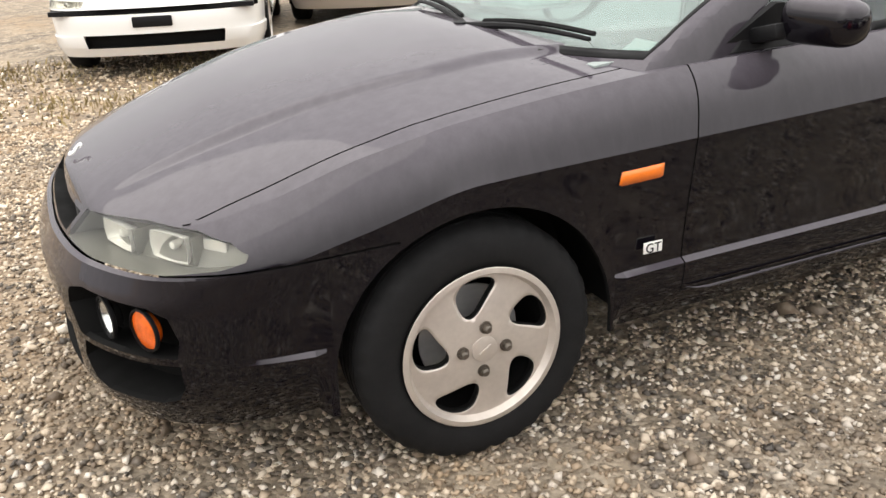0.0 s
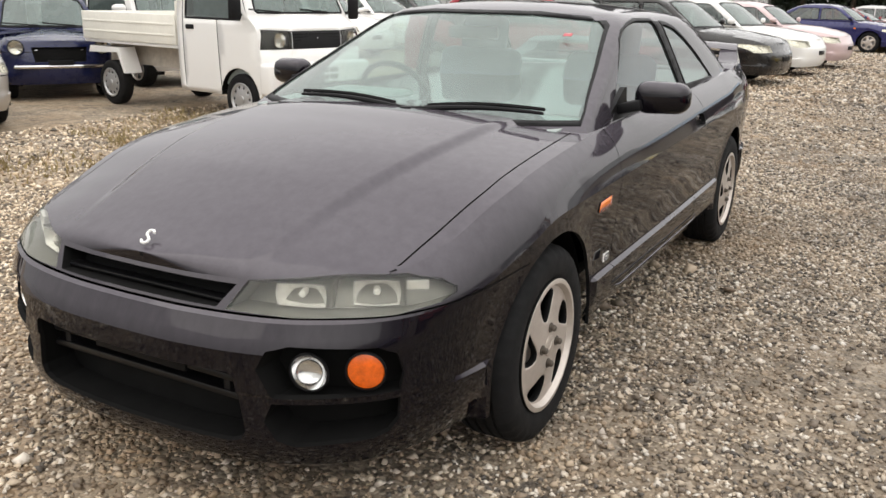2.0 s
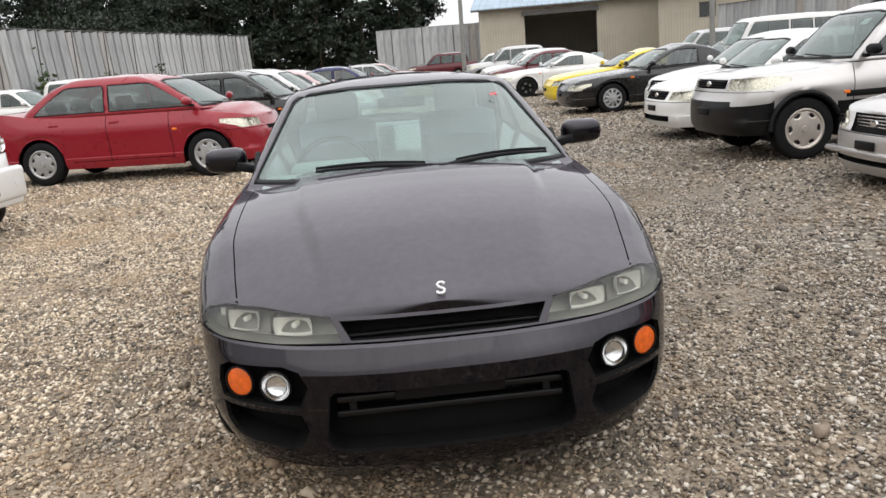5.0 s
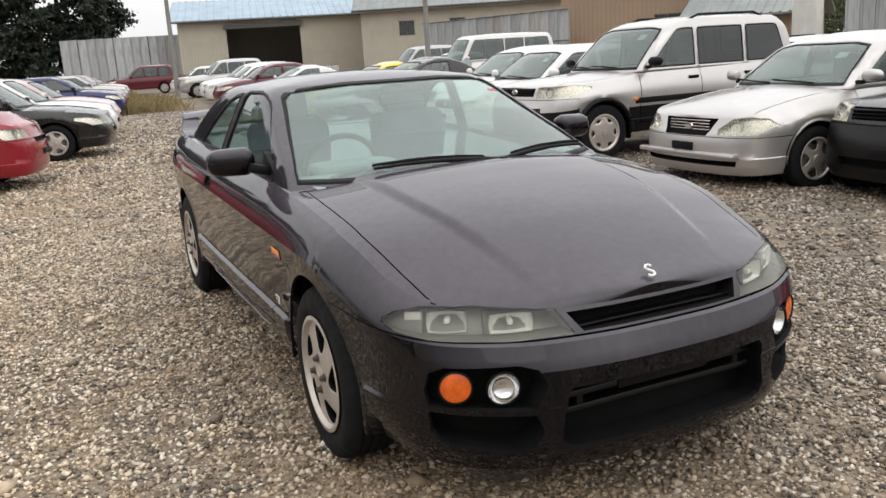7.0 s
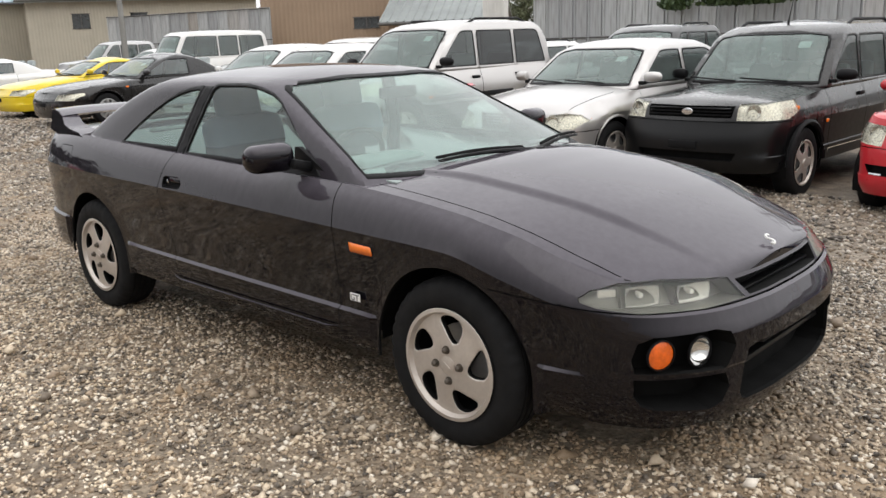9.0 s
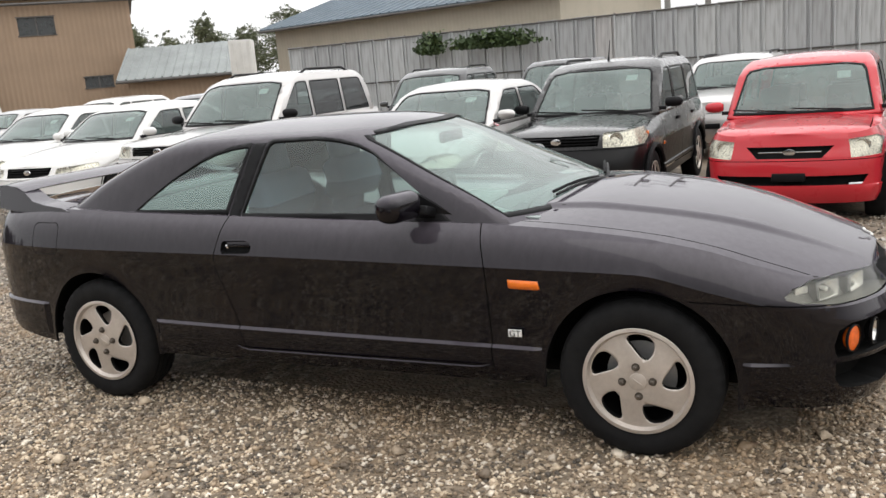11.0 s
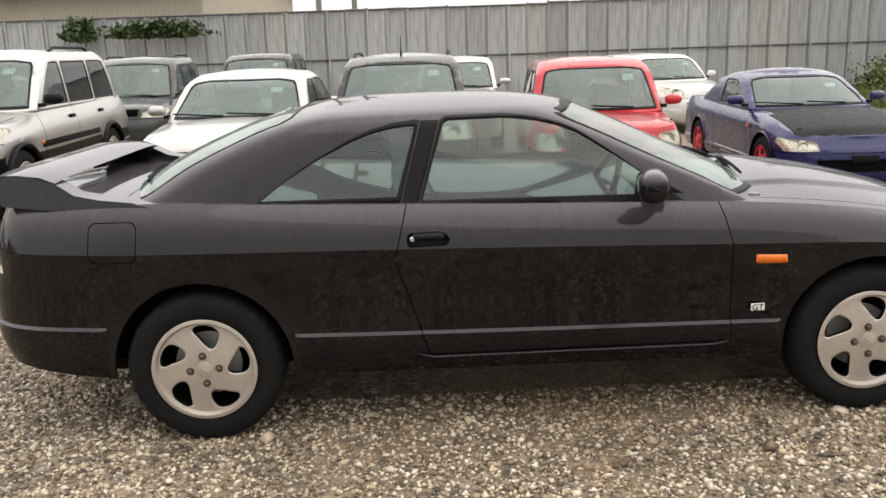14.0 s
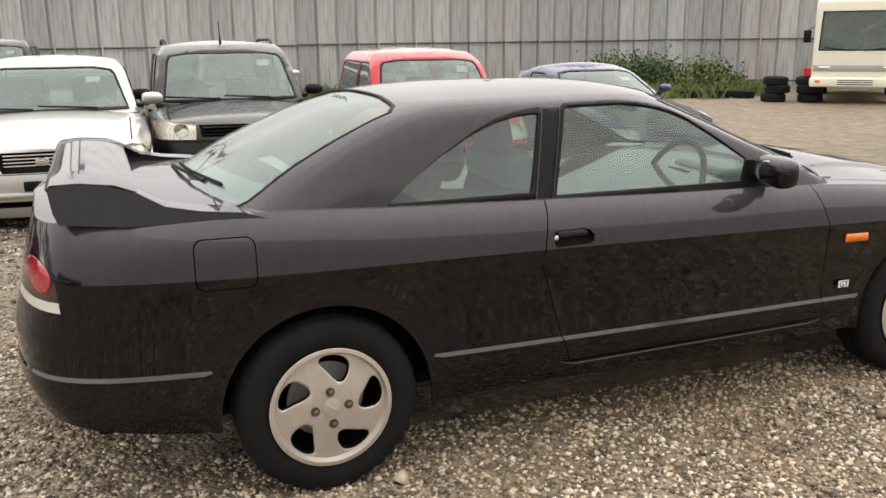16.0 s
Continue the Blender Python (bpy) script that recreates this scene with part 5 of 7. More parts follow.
    for s in (1, -1):
        for k in range(len(posts) + 1):
            ahead = lead if k == 0 else [(posts[k - 1] - gap, zs0), (posts[k - 1] - gap - 0.01, zs1 - 0.03), (posts[k - 1] - gap - 0.035, zs1)]
            behind = trail if k == len(posts) else [(posts[k] + gap, zs0), (posts[k] + gap - 0.01, zs1)]
            if ahead[0][0] - behind[0][0] < 0.14 or ahead[-1][0] - behind[-1][0] < 0.02:
                continue
            window(cb, ahead + behind[::-1], "y", lambda c, s=s: c.y * s > 0.3 * w, "side_window", car, DARKPANE if dark_rear and k else PANES, 0.014, 0.004)
    part("roof", cb, colour, car, thick=0.02)
    for s in (1, -1):
        for x in ((0.12, -0.62) if not far else (0.12,)):
            part("front_seat" if x > 0 else "rear_seat", merge(box(x - 0.45, x + 0.10, s * 0.36 - 0.22, s * 0.36 + 0.22, 0.45, 0.62, 0.05), moved(box(-0.06, 0.06, -0.22, 0.22, 0, 0.72, 0.05), pose(x - 0.42, s * 0.36, 0.52, 0, -14, 0))), CLOTH, car)
    part("dashboard", box(fx(zb) - 0.62, fx(zb) - 0.12, -0.84 * w, 0.84 * w, sp["belt"] - 0.20, sp["belt"] - 0.03, 0.04), DASH, car)
    for hx in (sp["xf"], sp["xr"]):
        for s in (1, -1):
            b = lathe([(sp["arch"] + 0.02, s * (w - 0.02)), (sp["arch"] + 0.02, s * (w - 0.26)), (0.02, s * (w - 0.27))], 24)
            bmesh.ops.delete(b, geom=[v for v in b.verts if v.co.z < -0.15], context="VERTS")
            part("wheel_well", moved(b, pose(hx, 0, sp["r"])), DARK, car)
            wheel(car, hx, s * (w - 0.115), s, sp["r"], 0.19, sp["r"] * 0.66, rim, rim_mat or ALLOY, spokes, 0.5)
    for s in (1, -1):
        mx = fx(zs0) - 1.25 * bow - 0.02
        m = part("mirror", moved(lathe([(0.004, 0.0), (0.045, 0.006), (0.062, 0.035), (0.064, 0.10), (0.055, 0.15), (0.03, 0.175), (0.003, 0.182)], 14, "y"), Matrix.Translation((0, 0, 0.005)) @ pose(mx, s * (hw(zs0) + 0.045), sp["belt"] + 0.09, 0, 0, s * 10) @ Matrix.Diagonal((0.8, 1.12 * s, 0.92, 1))), BLACK if trim is BLACK else colour, car)
        part("mirror_arm", box(mx - 0.03, mx + 0.03, s * (hw(zs0) - 0.02) if s > 0 else s * (hw(zs0) + 0.06), s * (hw(zs0) + 0.06) if s > 0 else s * (hw(zs0) - 0.02), sp["belt"] + 0.01, sp["belt"] + 0.05, 0.01), BLACK, m)
        if not far:
            for x in ([0.05, -0.88] if doors == 4 else [-0.25]):
                part("door_handle", box(x - 0.22, x - 0.07, s * (w - 0.035) - 0.012, s * (w - 0.035) + 0.02, sp["belt"] - 0.15, sp["belt"] - 0.11, 0.01), BLACK if trim is not None else colour, car)
    if not far:
        for y0, y1 in ((0.48 * w, -0.10 * w), (-0.15 * w, -0.80 * w)):
            zz = zb + 0.03
            xw = lambda y: fx(zz) - bow * (0.42 * (abs(y) / (0.7 * w)) ** 2) + 0.012
            part("wiper", tube([(xw(y0 + (y1 - y0) * t), y0 + (y1 - y0) * t, zz + 0.03 * t) for t in (0, 0.25, 0.5, 0.75, 1)], 0.009, 6), BLACK, car)
    if sticker:
        zz = zt - 0.10
        y = 0.55 * hw(zz)
        slope = (fx(zz + 0.05) - fx(zz - 0.05)) / 0.1
        part("price_card", moved(box(-0.002, 0.002, -0.065, 0.065, -0.045, 0.045), pose(fx(zz) - bow * 0.28 - 0.03, y, zz, 0, math.degrees(math.atan(slope)), 0)), surface("pale_card", (0.72, 0.80, 0.77), 0.6, 0, 0.1, 40, 200, 0), car, "pale green paper card inside the windscreen")
    if aerial:
        part("aerial", tube([(lv[-1][1] - 0.16, 0, sp["H"] - 0.03), (lv[-1][1] - 0.18, 0, sp["H"] + 0.03), (lv[-1][1] - 0.26, 0, sp["H"] + 0.22)], [0.018, 0.008, 0.004], 6), BLACK, car, "short black roof aerial")
    if rails:
        for s in (1, -1):
            zr = sp["top_z"]
            y = 0.95 * lv[-1][3]
            part("roof_rail", tube([(wx, s * y, zr + dz) for wx, dz in ((lv[-1][1] - 0.25, -0.01), (lv[-1][1] - 0.42, 0.05), (lv[-1][2] + 0.45, 0.05), (lv[-1][2] + 0.28, -0.01))], 0.017, 8), BLACK, car, "black roof rail")
    return car


SILVER = paint("silver_paint", (0.44, 0.435, 0.43), 0.7, 0.38)
WARM_SILVER = paint("warm_silver_paint", (0.52, 0.50, 0.485), 0.7, 0.36)
WHITE_PAINT = paint("white_paint", (0.74, 0.73, 0.71), 0.0, 0.35)
RED = paint("red_paint", (0.50, 0.025, 0.035), 0.0, 0.30)
CRIMSON = paint("crimson_paint", (0.26, 0.012, 0.022), 0.1, 0.30)
BLUE = paint("blue_violet_paint", (0.019, 0.020, 0.095), 0.1, 0.28)
NAVY = paint("navy_paint", (0.010, 0.014, 0.055), 0.0, 0.28)
CARBLACK = paint("black_paint", (0.012, 0.011, 0.011), 0.0, 0.28)
DARKGREY = paint("dark_grey_paint", (0.055, 0.055, 0.055), 0.2, 0.32)
YELLOW = paint("yellow_paint", (0.75, 0.55, 0.02), 0.0, 0.32)
PINKSILVER = paint("pink_silver_paint", (0.55, 0.42, 0.42), 0.2, 0.35)
MAROON = paint("maroon_paint", (0.10, 0.012, 0.018), 0.0, 0.32)
REDRIM = surface("red_wheel_paint", (0.62, 0.03, 0.05), 0.35, 0, 0.1, 9, 70, 0)


def ground_material():
    m = Nodes("wet_gravel")
    cells = []
    for scale in (42.0, 75.0):
        v = m.t.nodes.new("ShaderNodeTexVoronoi")
        v.inputs["Scale"].default_value = scale
        m.link(m.coord.outputs["Object"], v.inputs["Vector"])
        cells.append(v)
    sep = m.t.nodes.new("ShaderNodeSeparateColor")
    m.link(cells[0].outputs["Color"], sep.inputs[0])
    stones = m.ramp(sep.outputs[0], (0.0, (0.055, 0.048, 0.042)), (0.25, (0.20, 0.165, 0.125)), (0.6, (0.38, 0.32, 0.245)), (0.85, (0.55, 0.48, 0.38)), (1.0, (0.72, 0.67, 0.58)))
    sep2 = m.t.nodes.new("ShaderNodeSeparateColor")
    m.link(cells[1].outputs["Color"], sep2.inputs[0])
    fine = m.ramp(sep2.outputs[0], (0.0, (0.05, 0.042, 0.035)), (0.5, (0.20, 0.165, 0.12)), (1.0, (0.36, 0.32, 0.26)))
    col = m.mix(m.span(m.noise(9.0, 4.0), 0.4, 0.6), stones, fine)
    dirt = m.mix(m.span(m.noise(0.55, 5.0, 0.65), 0.46, 0.62, 0.0, 0.7), col, (0.36, 0.255, 0.15))
    speck = m.mix(m.span(m.noise(7.0, 8.0, 0.8), 0.50, 0.62, 0.0, 0.85), dirt, (0.055, 0.048, 0.042))
    speck = m.mix(m.span(m.noise(10.0, 8.0, 0.8), 0.54, 0.66, 0.0, 0.85), speck, (0.50, 0.45, 0.37))
    speck = m.mix(m.span(m.noise(1.6, 9.0, 0.78), 0.44, 0.60, 0.0, 0.6), speck, (0.46, 0.385, 0.285))
    speck = m.mix(m.span(m.noise(2.3, 9.0, 0.8), 0.52, 0.64, 0.0, 0.6), speck, (0.085, 0.070, 0.052))
    patch = m.mix(m.span(m.noise(0.23, 4.0), 0.52, 0.68, 0.0, 0.5), speck, (0.085, 0.078, 0.068))
    place = m.t.nodes.new("ShaderNodeSeparateXYZ")
    m.link(m.coord.outputs["Object"], place.inputs[0])
    both = m.n("Math")
    both.operation = "ADD"
    m.link(m.span(place.outputs["Y"], 4.0, 10.0, -0.5, 0.75), both.inputs[0])
    m.link(m.span(place.outputs["X"], -4.0, 9.0, -0.6, 0.4), both.inputs[1])
    shape = m.n("Math")
    shape.operation = "ADD"
    m.link(both.outputs[0], shape.inputs[0])
    m.link(m.span(m.noise(0.7, 5.0), 0.3, 0.7, -0.4, 0.4), shape.inputs[1])
    patch = m.mix(m.span(shape.outputs[0], 0.0, 0.6, 0.0, 0.75), patch, m.ramp(m.noise(4.0, 12.0, 0.85), (0.36, (0.17, 0.125, 0.085)), (0.52, (0.40, 0.31, 0.215)), (0.66, (0.70, 0.59, 0.45))))
    row = m.t.nodes.new("ShaderNodeSeparateXYZ")
    m.link(m.coord.outputs["Object"], row.inputs[0])
    south_bright = m.n("Math")
    south_bright.operation = "ADD"
    m.link(row.outputs["Y"], south_bright.inputs[0])
    m.link(m.span(m.noise(0.9, 4.0), 0.3, 0.7, -1.0, 1.0), south_bright.inputs[1])
    # Uneven brightness across the yard painted into the colour: paler south, darker north.
    patch = m.mix(1.0, patch, m.ramp(m.span(south_bright.outputs[0], -2.2, 2.0), (0.0, (0.94, 0.88, 0.82)), (1.0, (0.60, 0.585, 0.58))), "MULTIPLY")
    m.set(Base_Color=patch, Roughness=0.75)
    m.bump(m.span(cells[0].outputs["Distance"], 0.0, 0.6, 1.0, 0.0), 0.9, 0.012)
    return m.mat


def axis_steps(lo, hi):
    a = list(np.arange(-8, 12, 0.5))
    v = -8.0
    while v > lo:
        v -= max(0.6, abs(v) * 0.12)
        a.insert(0, v)
    v = 12.0
    while v < hi:
        v += max(0.6, abs(v) * 0.12)
        a.append(v)
    return a


gx, gy = axis_steps(-900, 900), axis_steps(-900, 900)
gm = bpy.data.meshes.new("ground")
gv = [(x, y, ground_z(x, y)) for y in gy for x in gx]
nx = len(gx)
gm.from_pydata(gv, [], [(j * nx + i, j * nx + i + 1, (j + 1) * nx + i + 1, (j + 1) * nx + i) for j in range(len(gy) - 1) for i in range(nx - 1)])
gm.polygons.foreach_set("use_smooth", [True] * len(gm.polygons))
gm.materials.append(ground_material())
ground = tagged(new("ground", gm), "wet beige and grey gravel yard with sandy patches", "ground", kind="structure")


# ---- fences ----
def fence(name, a, b, height, panel, label, base=0.0, lean=0.0):
    """A fence of ribbed steel sheets on posts and rails, from a to b."""
    a, b = Vector(a), Vector(b)
    d = (b - a)
    n = round(d.length / panel)
    panel = d.length / n
    ang = math.degrees(math.atan2(d.y, d.x))
    root = thing(name, pose(a.x, a.y, base, 0, 0, ang), label, "fence", kind="structure")
    me = []
    for k in range(3):
        bm = bmesh.new()
        prof = [(0.0, 0.0), (0.012, -0.055), (0.055, -0.055), (0.067, 0.0), (0.10, 0.0), (panel * 0.5, 0.006), (panel - 0.085, 0.0), (panel - 0.075, 0.05), (panel - 0.03, 0.05), (panel - 0.02, 0.0), (panel + 0.004, 0.0)]
        lo = [bm.verts.new((x, y - 0.012 * k, 0.03 * k)) for x, y in prof]
        hi = [bm.verts.new((x, y - 0.012 * k, height - 0.025 * k)) for x, y in prof]
        for i in range(len(prof) - 1):
            bm.faces.new((lo[i], lo[i + 1], hi[i + 1], hi[i]))
        mesh = bpy.data.meshes.new("sheet")
        bm.to_mesh(mesh)
        bm.free()
        mesh.materials.append(SHEET)
        me.append(mesh)
    for k in range(n):
        ob = new("sheet", me[(k * 7 + k // 3) % 3])
        ob.parent = root
        ob.matrix_local = pose(k * panel, 0, 0, 0, lean)
    for z in (height * 0.52, height - 0.04, 0.25):
        part("rail", tube([(0, -0.05, z), (d.length, -0.05, z)], 0.024, 8), RAIL, root)
    for k in range(0, n, 4):
        part("post", tube([(k * panel, 0.06, 0), (k * panel, 0.06, height + 0.02)], 0.028, 8), RAIL, root)
    return root


def sheet_material():
    m = Nodes("galvanised_sheet")
    info = m.t.nodes.new("ShaderNodeObjectInfo")
    base = m.ramp(info.outputs["Random"], (0.0, (0.44, 0.45, 0.46)), (0.45, (0.54, 0.555, 0.565)), (0.88, (0.62, 0.635, 0.64)), (0.95, (0.46, 0.42, 0.38)), (1.0, (0.66, 0.66, 0.67)))
    stretch = m.n("Mapping")
    stretch.inputs["Scale"].default_value = (9.0, 9.0, 0.7)
    m.link(m.coord.outputs["Object"], stretch.inputs["Vector"])
    run = m.n("TexNoise", Scale=1.2, Detail=6.0)
    m.link(stretch.outputs[0], run.inputs["Vector"])
    streak = m.mix(m.span(run.outputs["Fac"], 0.45, 0.72, 0.0, 0.6), base, (0.20, 0.19, 0.18))
    rust = m.mix(m.span(m.noise(1.3, 6.0), 0.62, 0.74, 0.0, 0.5), streak, (0.20, 0.12, 0.075))
    rust = m.mix(1.0, rust, (0.82, 0.82, 0.82), "MULTIPLY")
    m.set(Base_Color=rust, Roughness=0.55, Metallic=0.05)
    m.bump(m.noise(8.0, 3.0), 0.15, 0.02)
    return m.mat


SHEET = sheet_material()
RAIL = surface("rail_steel", (0.11, 0.105, 0.10), 0.6, 0.4, 0.3, 5, 60, 0.1)
fence("fence_north", (-16.2, 22.9), (3.75, 22.2), 3.08, 0.6, "grey galvanised sheet steel fence with rusty streaks", -0.30)
fence("fence_north_tall", (3.75, 22.2), (15.9, 21.8), 3.12, 0.6, "taller grey galvanised sheet steel fence", -0.30)
fence("fence_east", (15.9, 21.8), (30.0, 9.0), 3.05, 0.6, "grey sheet steel fence behind a heap of tyres", -0.25)
fence("fence_west", (-66.0, -9.0), (-10.0, -24.1), 4.1, 0.75, "pale weathered sheet steel fence leaning behind parked cars", 0.25, 7.0)
fence("fence_far", (-76.0, 11.2), (-78.0, 1.2), 4.4, 0.75, "pale streaked sheet steel fence under dark trees", 0.0)
fence("fence_middle", (-43.5, 20.0), (-32.2, 22.8), 3.2, 0.7, "bluish grey sheet steel fence", 0.0)


# ---- buildings ----
def wall_material(name, base):
    m = Nodes(name)
    wave = m.t.nodes.new("ShaderNodeTexWave")
    wave.bands_direction = "X"
    wave.inputs["Scale"].default_value = 1.4
    wave.inputs["Distortion"].default_value = 0.0
    m.link(m.coord.outputs["Object"], wave.inputs["Vector"])
    col = m.mix(m.span(m.noise(0.8, 6.0), 0.45, 0.75, 0.0, 0.35), base, tuple(c * 0.6 for c in base))
    col = m.mix(m.span(wave.outputs["Fac"], 0.0, 1.0, 0.15, 0.0), col, tuple(c * 0.7 for c in base))
    m.set(Base_Color=col, Roughness=0.65)
    m.bump(wave.outputs["Fac"], 0.5, 0.03)
    return m.mat


CREAM = wall_material("cream_siding", (0.46, 0.42, 0.34))
TAN = wall_material("tan_siding", (0.35, 0.25, 0.17))
GREYROOF = surface("grey_blue_roof", (0.115, 0.15, 0.18), 0.65, 0.1, 0.2, 0.8, 12, 0.1)
BLUEROOF = surface("pale_blue_roof", (0.33, 0.42, 0.50), 0.5, 0.1, 0.2, 0.8, 12, 0.1)
GREENROOF = surface("pale_green_roof", (0.27, 0.29, 0.285), 0.6, 0.1, 0.25, 0.8, 12, 0.1)
PANE = glass("building_glass", (0.35, 0.38, 0.38), 0.2, 0.3)


def building(name, corner, heading, length, depth, eave, ridge, wall, roof, label, openings=(), over=0.6, rib=0.6):
    """A gabled shed: its long front runs from corner along the heading, the rest lies to the left of that."""
    root = thing(name, pose(corner[0], corner[1], 0, 0, 0, heading), label, "building")
    t = 0.2
    # front wall pieces between the openings
    x = 0.0
    for x0, x1, z0, z1, kind in sorted(openings):
        part("wall", box(x, x0, 0, t, -0.4, eave), wall, root, smooth=0)
        if z0 > 0:
            part("wall", box(x0, x1, 0, t, -0.4, z0), wall, root, smooth=0)
        part("wall", box(x0, x1, 0, t, z1, eave), wall, root, smooth=0)
        if kind == "window":
            win = part("window", box(x0, x1, 0.08, 0.1, z0, z1), PANE, root)
            part("frame", merge(box(x0 - 0.05, x1 + 0.05, -0.03, 0.1, z0 - 0.05, z0), box(x0 - 0.05, x1 + 0.05, -0.03, 0.1, z1, z1 + 0.05), box((x0 + x1) / 2 - 0.03, (x0 + x1) / 2 + 0.03, 0.0, 0.1, z0, z1)), RAIL, win)
        else:
            part("lintel", box(x0 - 0.2, x1 + 0.2, -0.35, 0.0, z1, z1 + 0.35), RAIL, root)
        x = x1
    part("wall", box(x, length, 0, t, -0.4, eave), wall, root, smooth=0)
    part("wall", box(0, length, depth - t, depth, -0.4, eave), wall, root, smooth=0)
    for x0 in (0.0, length - t):
        part("gable_wall", prism([(t, -0.4), (depth - t, -0.4), (depth - t, eave), (depth / 2, ridge - 0.12), (t, eave)], x0, x0 + t, "x"), wall, root, smooth=0)
    part("floor_slab", box(0.2, length - 0.2, 0.2, depth - 0.2, -0.3, 0.05), RAIL, root)
    slope = math.hypot(depth / 2 + over, (ridge - eave) * (depth / 2 + over) / (depth / 2))
    tilt = math.degrees(math.atan2(ridge - eave, depth / 2))
    for s in (0, 1):
        b = box(-over, length + over, 0, slope, 0.0, 0.08)
        m = pose(0, -over, eave - (ridge - eave) * over / (depth / 2), tilt) if s == 0 else pose(length, depth + over, eave - (ridge - eave) * over / (depth / 2), tilt, 0, 180)
        r = part("roof_slope", moved(b, m), roof, root, smooth=0)
        ribs = bmesh.new()
        k = 0.0
        while k < length + over:
            vs = []
            for y in (0, slope):
                vs += [ribs.verts.new((k - over + dx, y, dz)) for dx, dz in ((0, 0.081), (0.03, 0.13), (0.09, 0.13), (0.12, 0.081))]
            for i in range(3):
                ribs.faces.new((vs[i], vs[i + 1], vs[i + 5], vs[i + 4]))
            ribs.faces.new(vs[0:4])
            k += rib
        part("roof_ribs", moved(ribs, m), roof, r, smooth=0)
    part("gutter", tube([(-over, -over - 0.05, eave - 0.22), (length + over, -over - 0.05, eave - 0.22)], 0.07, 8), RAIL, root)
    return root


building("workshop", (-27.2, 37.9), -12, 18.4, 11.5, 4.7, 6.3, CREAM, GREYROOF, "cream sided workshop with a ribbed grey-blue gable roof")
building("warehouse", (-70.5, 10.0), 77, 16.2, 12, 5.3, 7.1, CREAM, BLUEROOF, "low cream warehouse with a pale blue roof and open bay", [(3.9, 10.0, 0.0, 4.4, "bay")])
building("tan_building", (-34.1, 23.6), 45, 7.2, 10, 6.3, 6.5, TAN, RAIL, "two-storey tan ribbed metal building", [(2.2, 3.8, 4.7, 5.5, "window"), (4.7, 6.0, 2.1, 2.6, "window")], 0.3)
building("shed", (-27.3, 26.1), 30, 4.8, 5.0, 2.4, 3.7, TAN, GREENROOF, "low shed with a pale corrugated roof", (), 0.4, 0.4)
building("house", (-61.0, 22.6), 62, 16.2, 9, 5.2, 8.0, CREAM, GREENROOF, "far cream house with a grey-green roof", [(3, 4.2, 3, 4, "window"), (7, 8.2, 3, 4, "window")])
cont = thing("shipping_container", pose(-20.6, 26.6, 0, 0, 0, 30), "tall dirty white ribbed storage box", "container")
part("shell", box(-0.95, 0.0, 0, 1.2, 0.0, 3.5, 0.03), surface("dirty_white", (0.62, 0.61, 0.58), 0.6, 0, 0.15, 1.5, 20, 0.1), cont)
for k in range(3):
    part("rib", box(-0.85 + 0.33 * k, -0.72 + 0.33 * k, -0.03, 0.0, 0.1, 3.4), MATS["dirty_white"], cont)


# ---- plants ----
def leaf_material(name, a, b):
    m = Nodes(name)
    geo = m.t.nodes.new("ShaderNodeNewGeometry")
    m.set(Base_Color=m.ramp(geo.outputs["Random Per Island"], (0.0, a), (1.0, b)), Roughness=0.6)
    return m.mat


CONIFER = leaf_material("conifer_leaf", (0.007, 0.012, 0.008), (0.022, 0.036, 0.017))
# Distance haze is put into this leaf colour, paler than the near leaves.
FARLEAF = leaf_material("far_leaf", (0.05, 0.065, 0.030), (0.16, 0.17, 0.085))
BUSH = leaf_material("bush_leaf", (0.020, 0.040, 0.012), (0.08, 0.12, 0.04))
WEED = leaf_material("weed_blade", (0.06, 0.10, 0.025), (0.20, 0.23, 0.07))
STRAW = leaf_material("dry_grass", (0.16, 0.12, 0.05), (0.34, 0.26, 0.12))
BARK = surface("bark", (0.07, 0.055, 0.04), 0.9, 0, 0.3, 6, 40, 0.4, 0.02)


def leaves(centres, sizes, seed, flat=0.5):
    """Many small bent leaves at the centres given."""
    rng = np.random.default_rng(seed)
    n = len(centres)
    c = np.asarray(centres, float)
    s = np.asarray(sizes, float)[:, None]
    u = rng.normal(size=(n, 3))
    u /= np.linalg.norm(u, axis=1)[:, None]
    v = np.cross(u, rng.normal(size=(n, 3)))
    v /= np.linalg.norm(v, axis=1)[:, None]
    p = np.stack([c - u * s, c + v * s * flat, c + u * s, c - v * s * flat], 1).reshape(-1, 3)
    me = bpy.data.meshes.new("leaves")
    me.vertices.add(4 * n)
    me.vertices.foreach_set("co", p.reshape(-1))
    me.loops.add(4 * n)
    me.loops.foreach_set("vertex_index", np.arange(4 * n, dtype=np.int32))
    me.polygons.add(n)
    me.polygons.foreach_set("loop_start", (4 * np.arange(n)).astype(np.int32))
    me.polygons.foreach_set("loop_total", np.full(n, 4, np.int32))
    me.update()
    return me


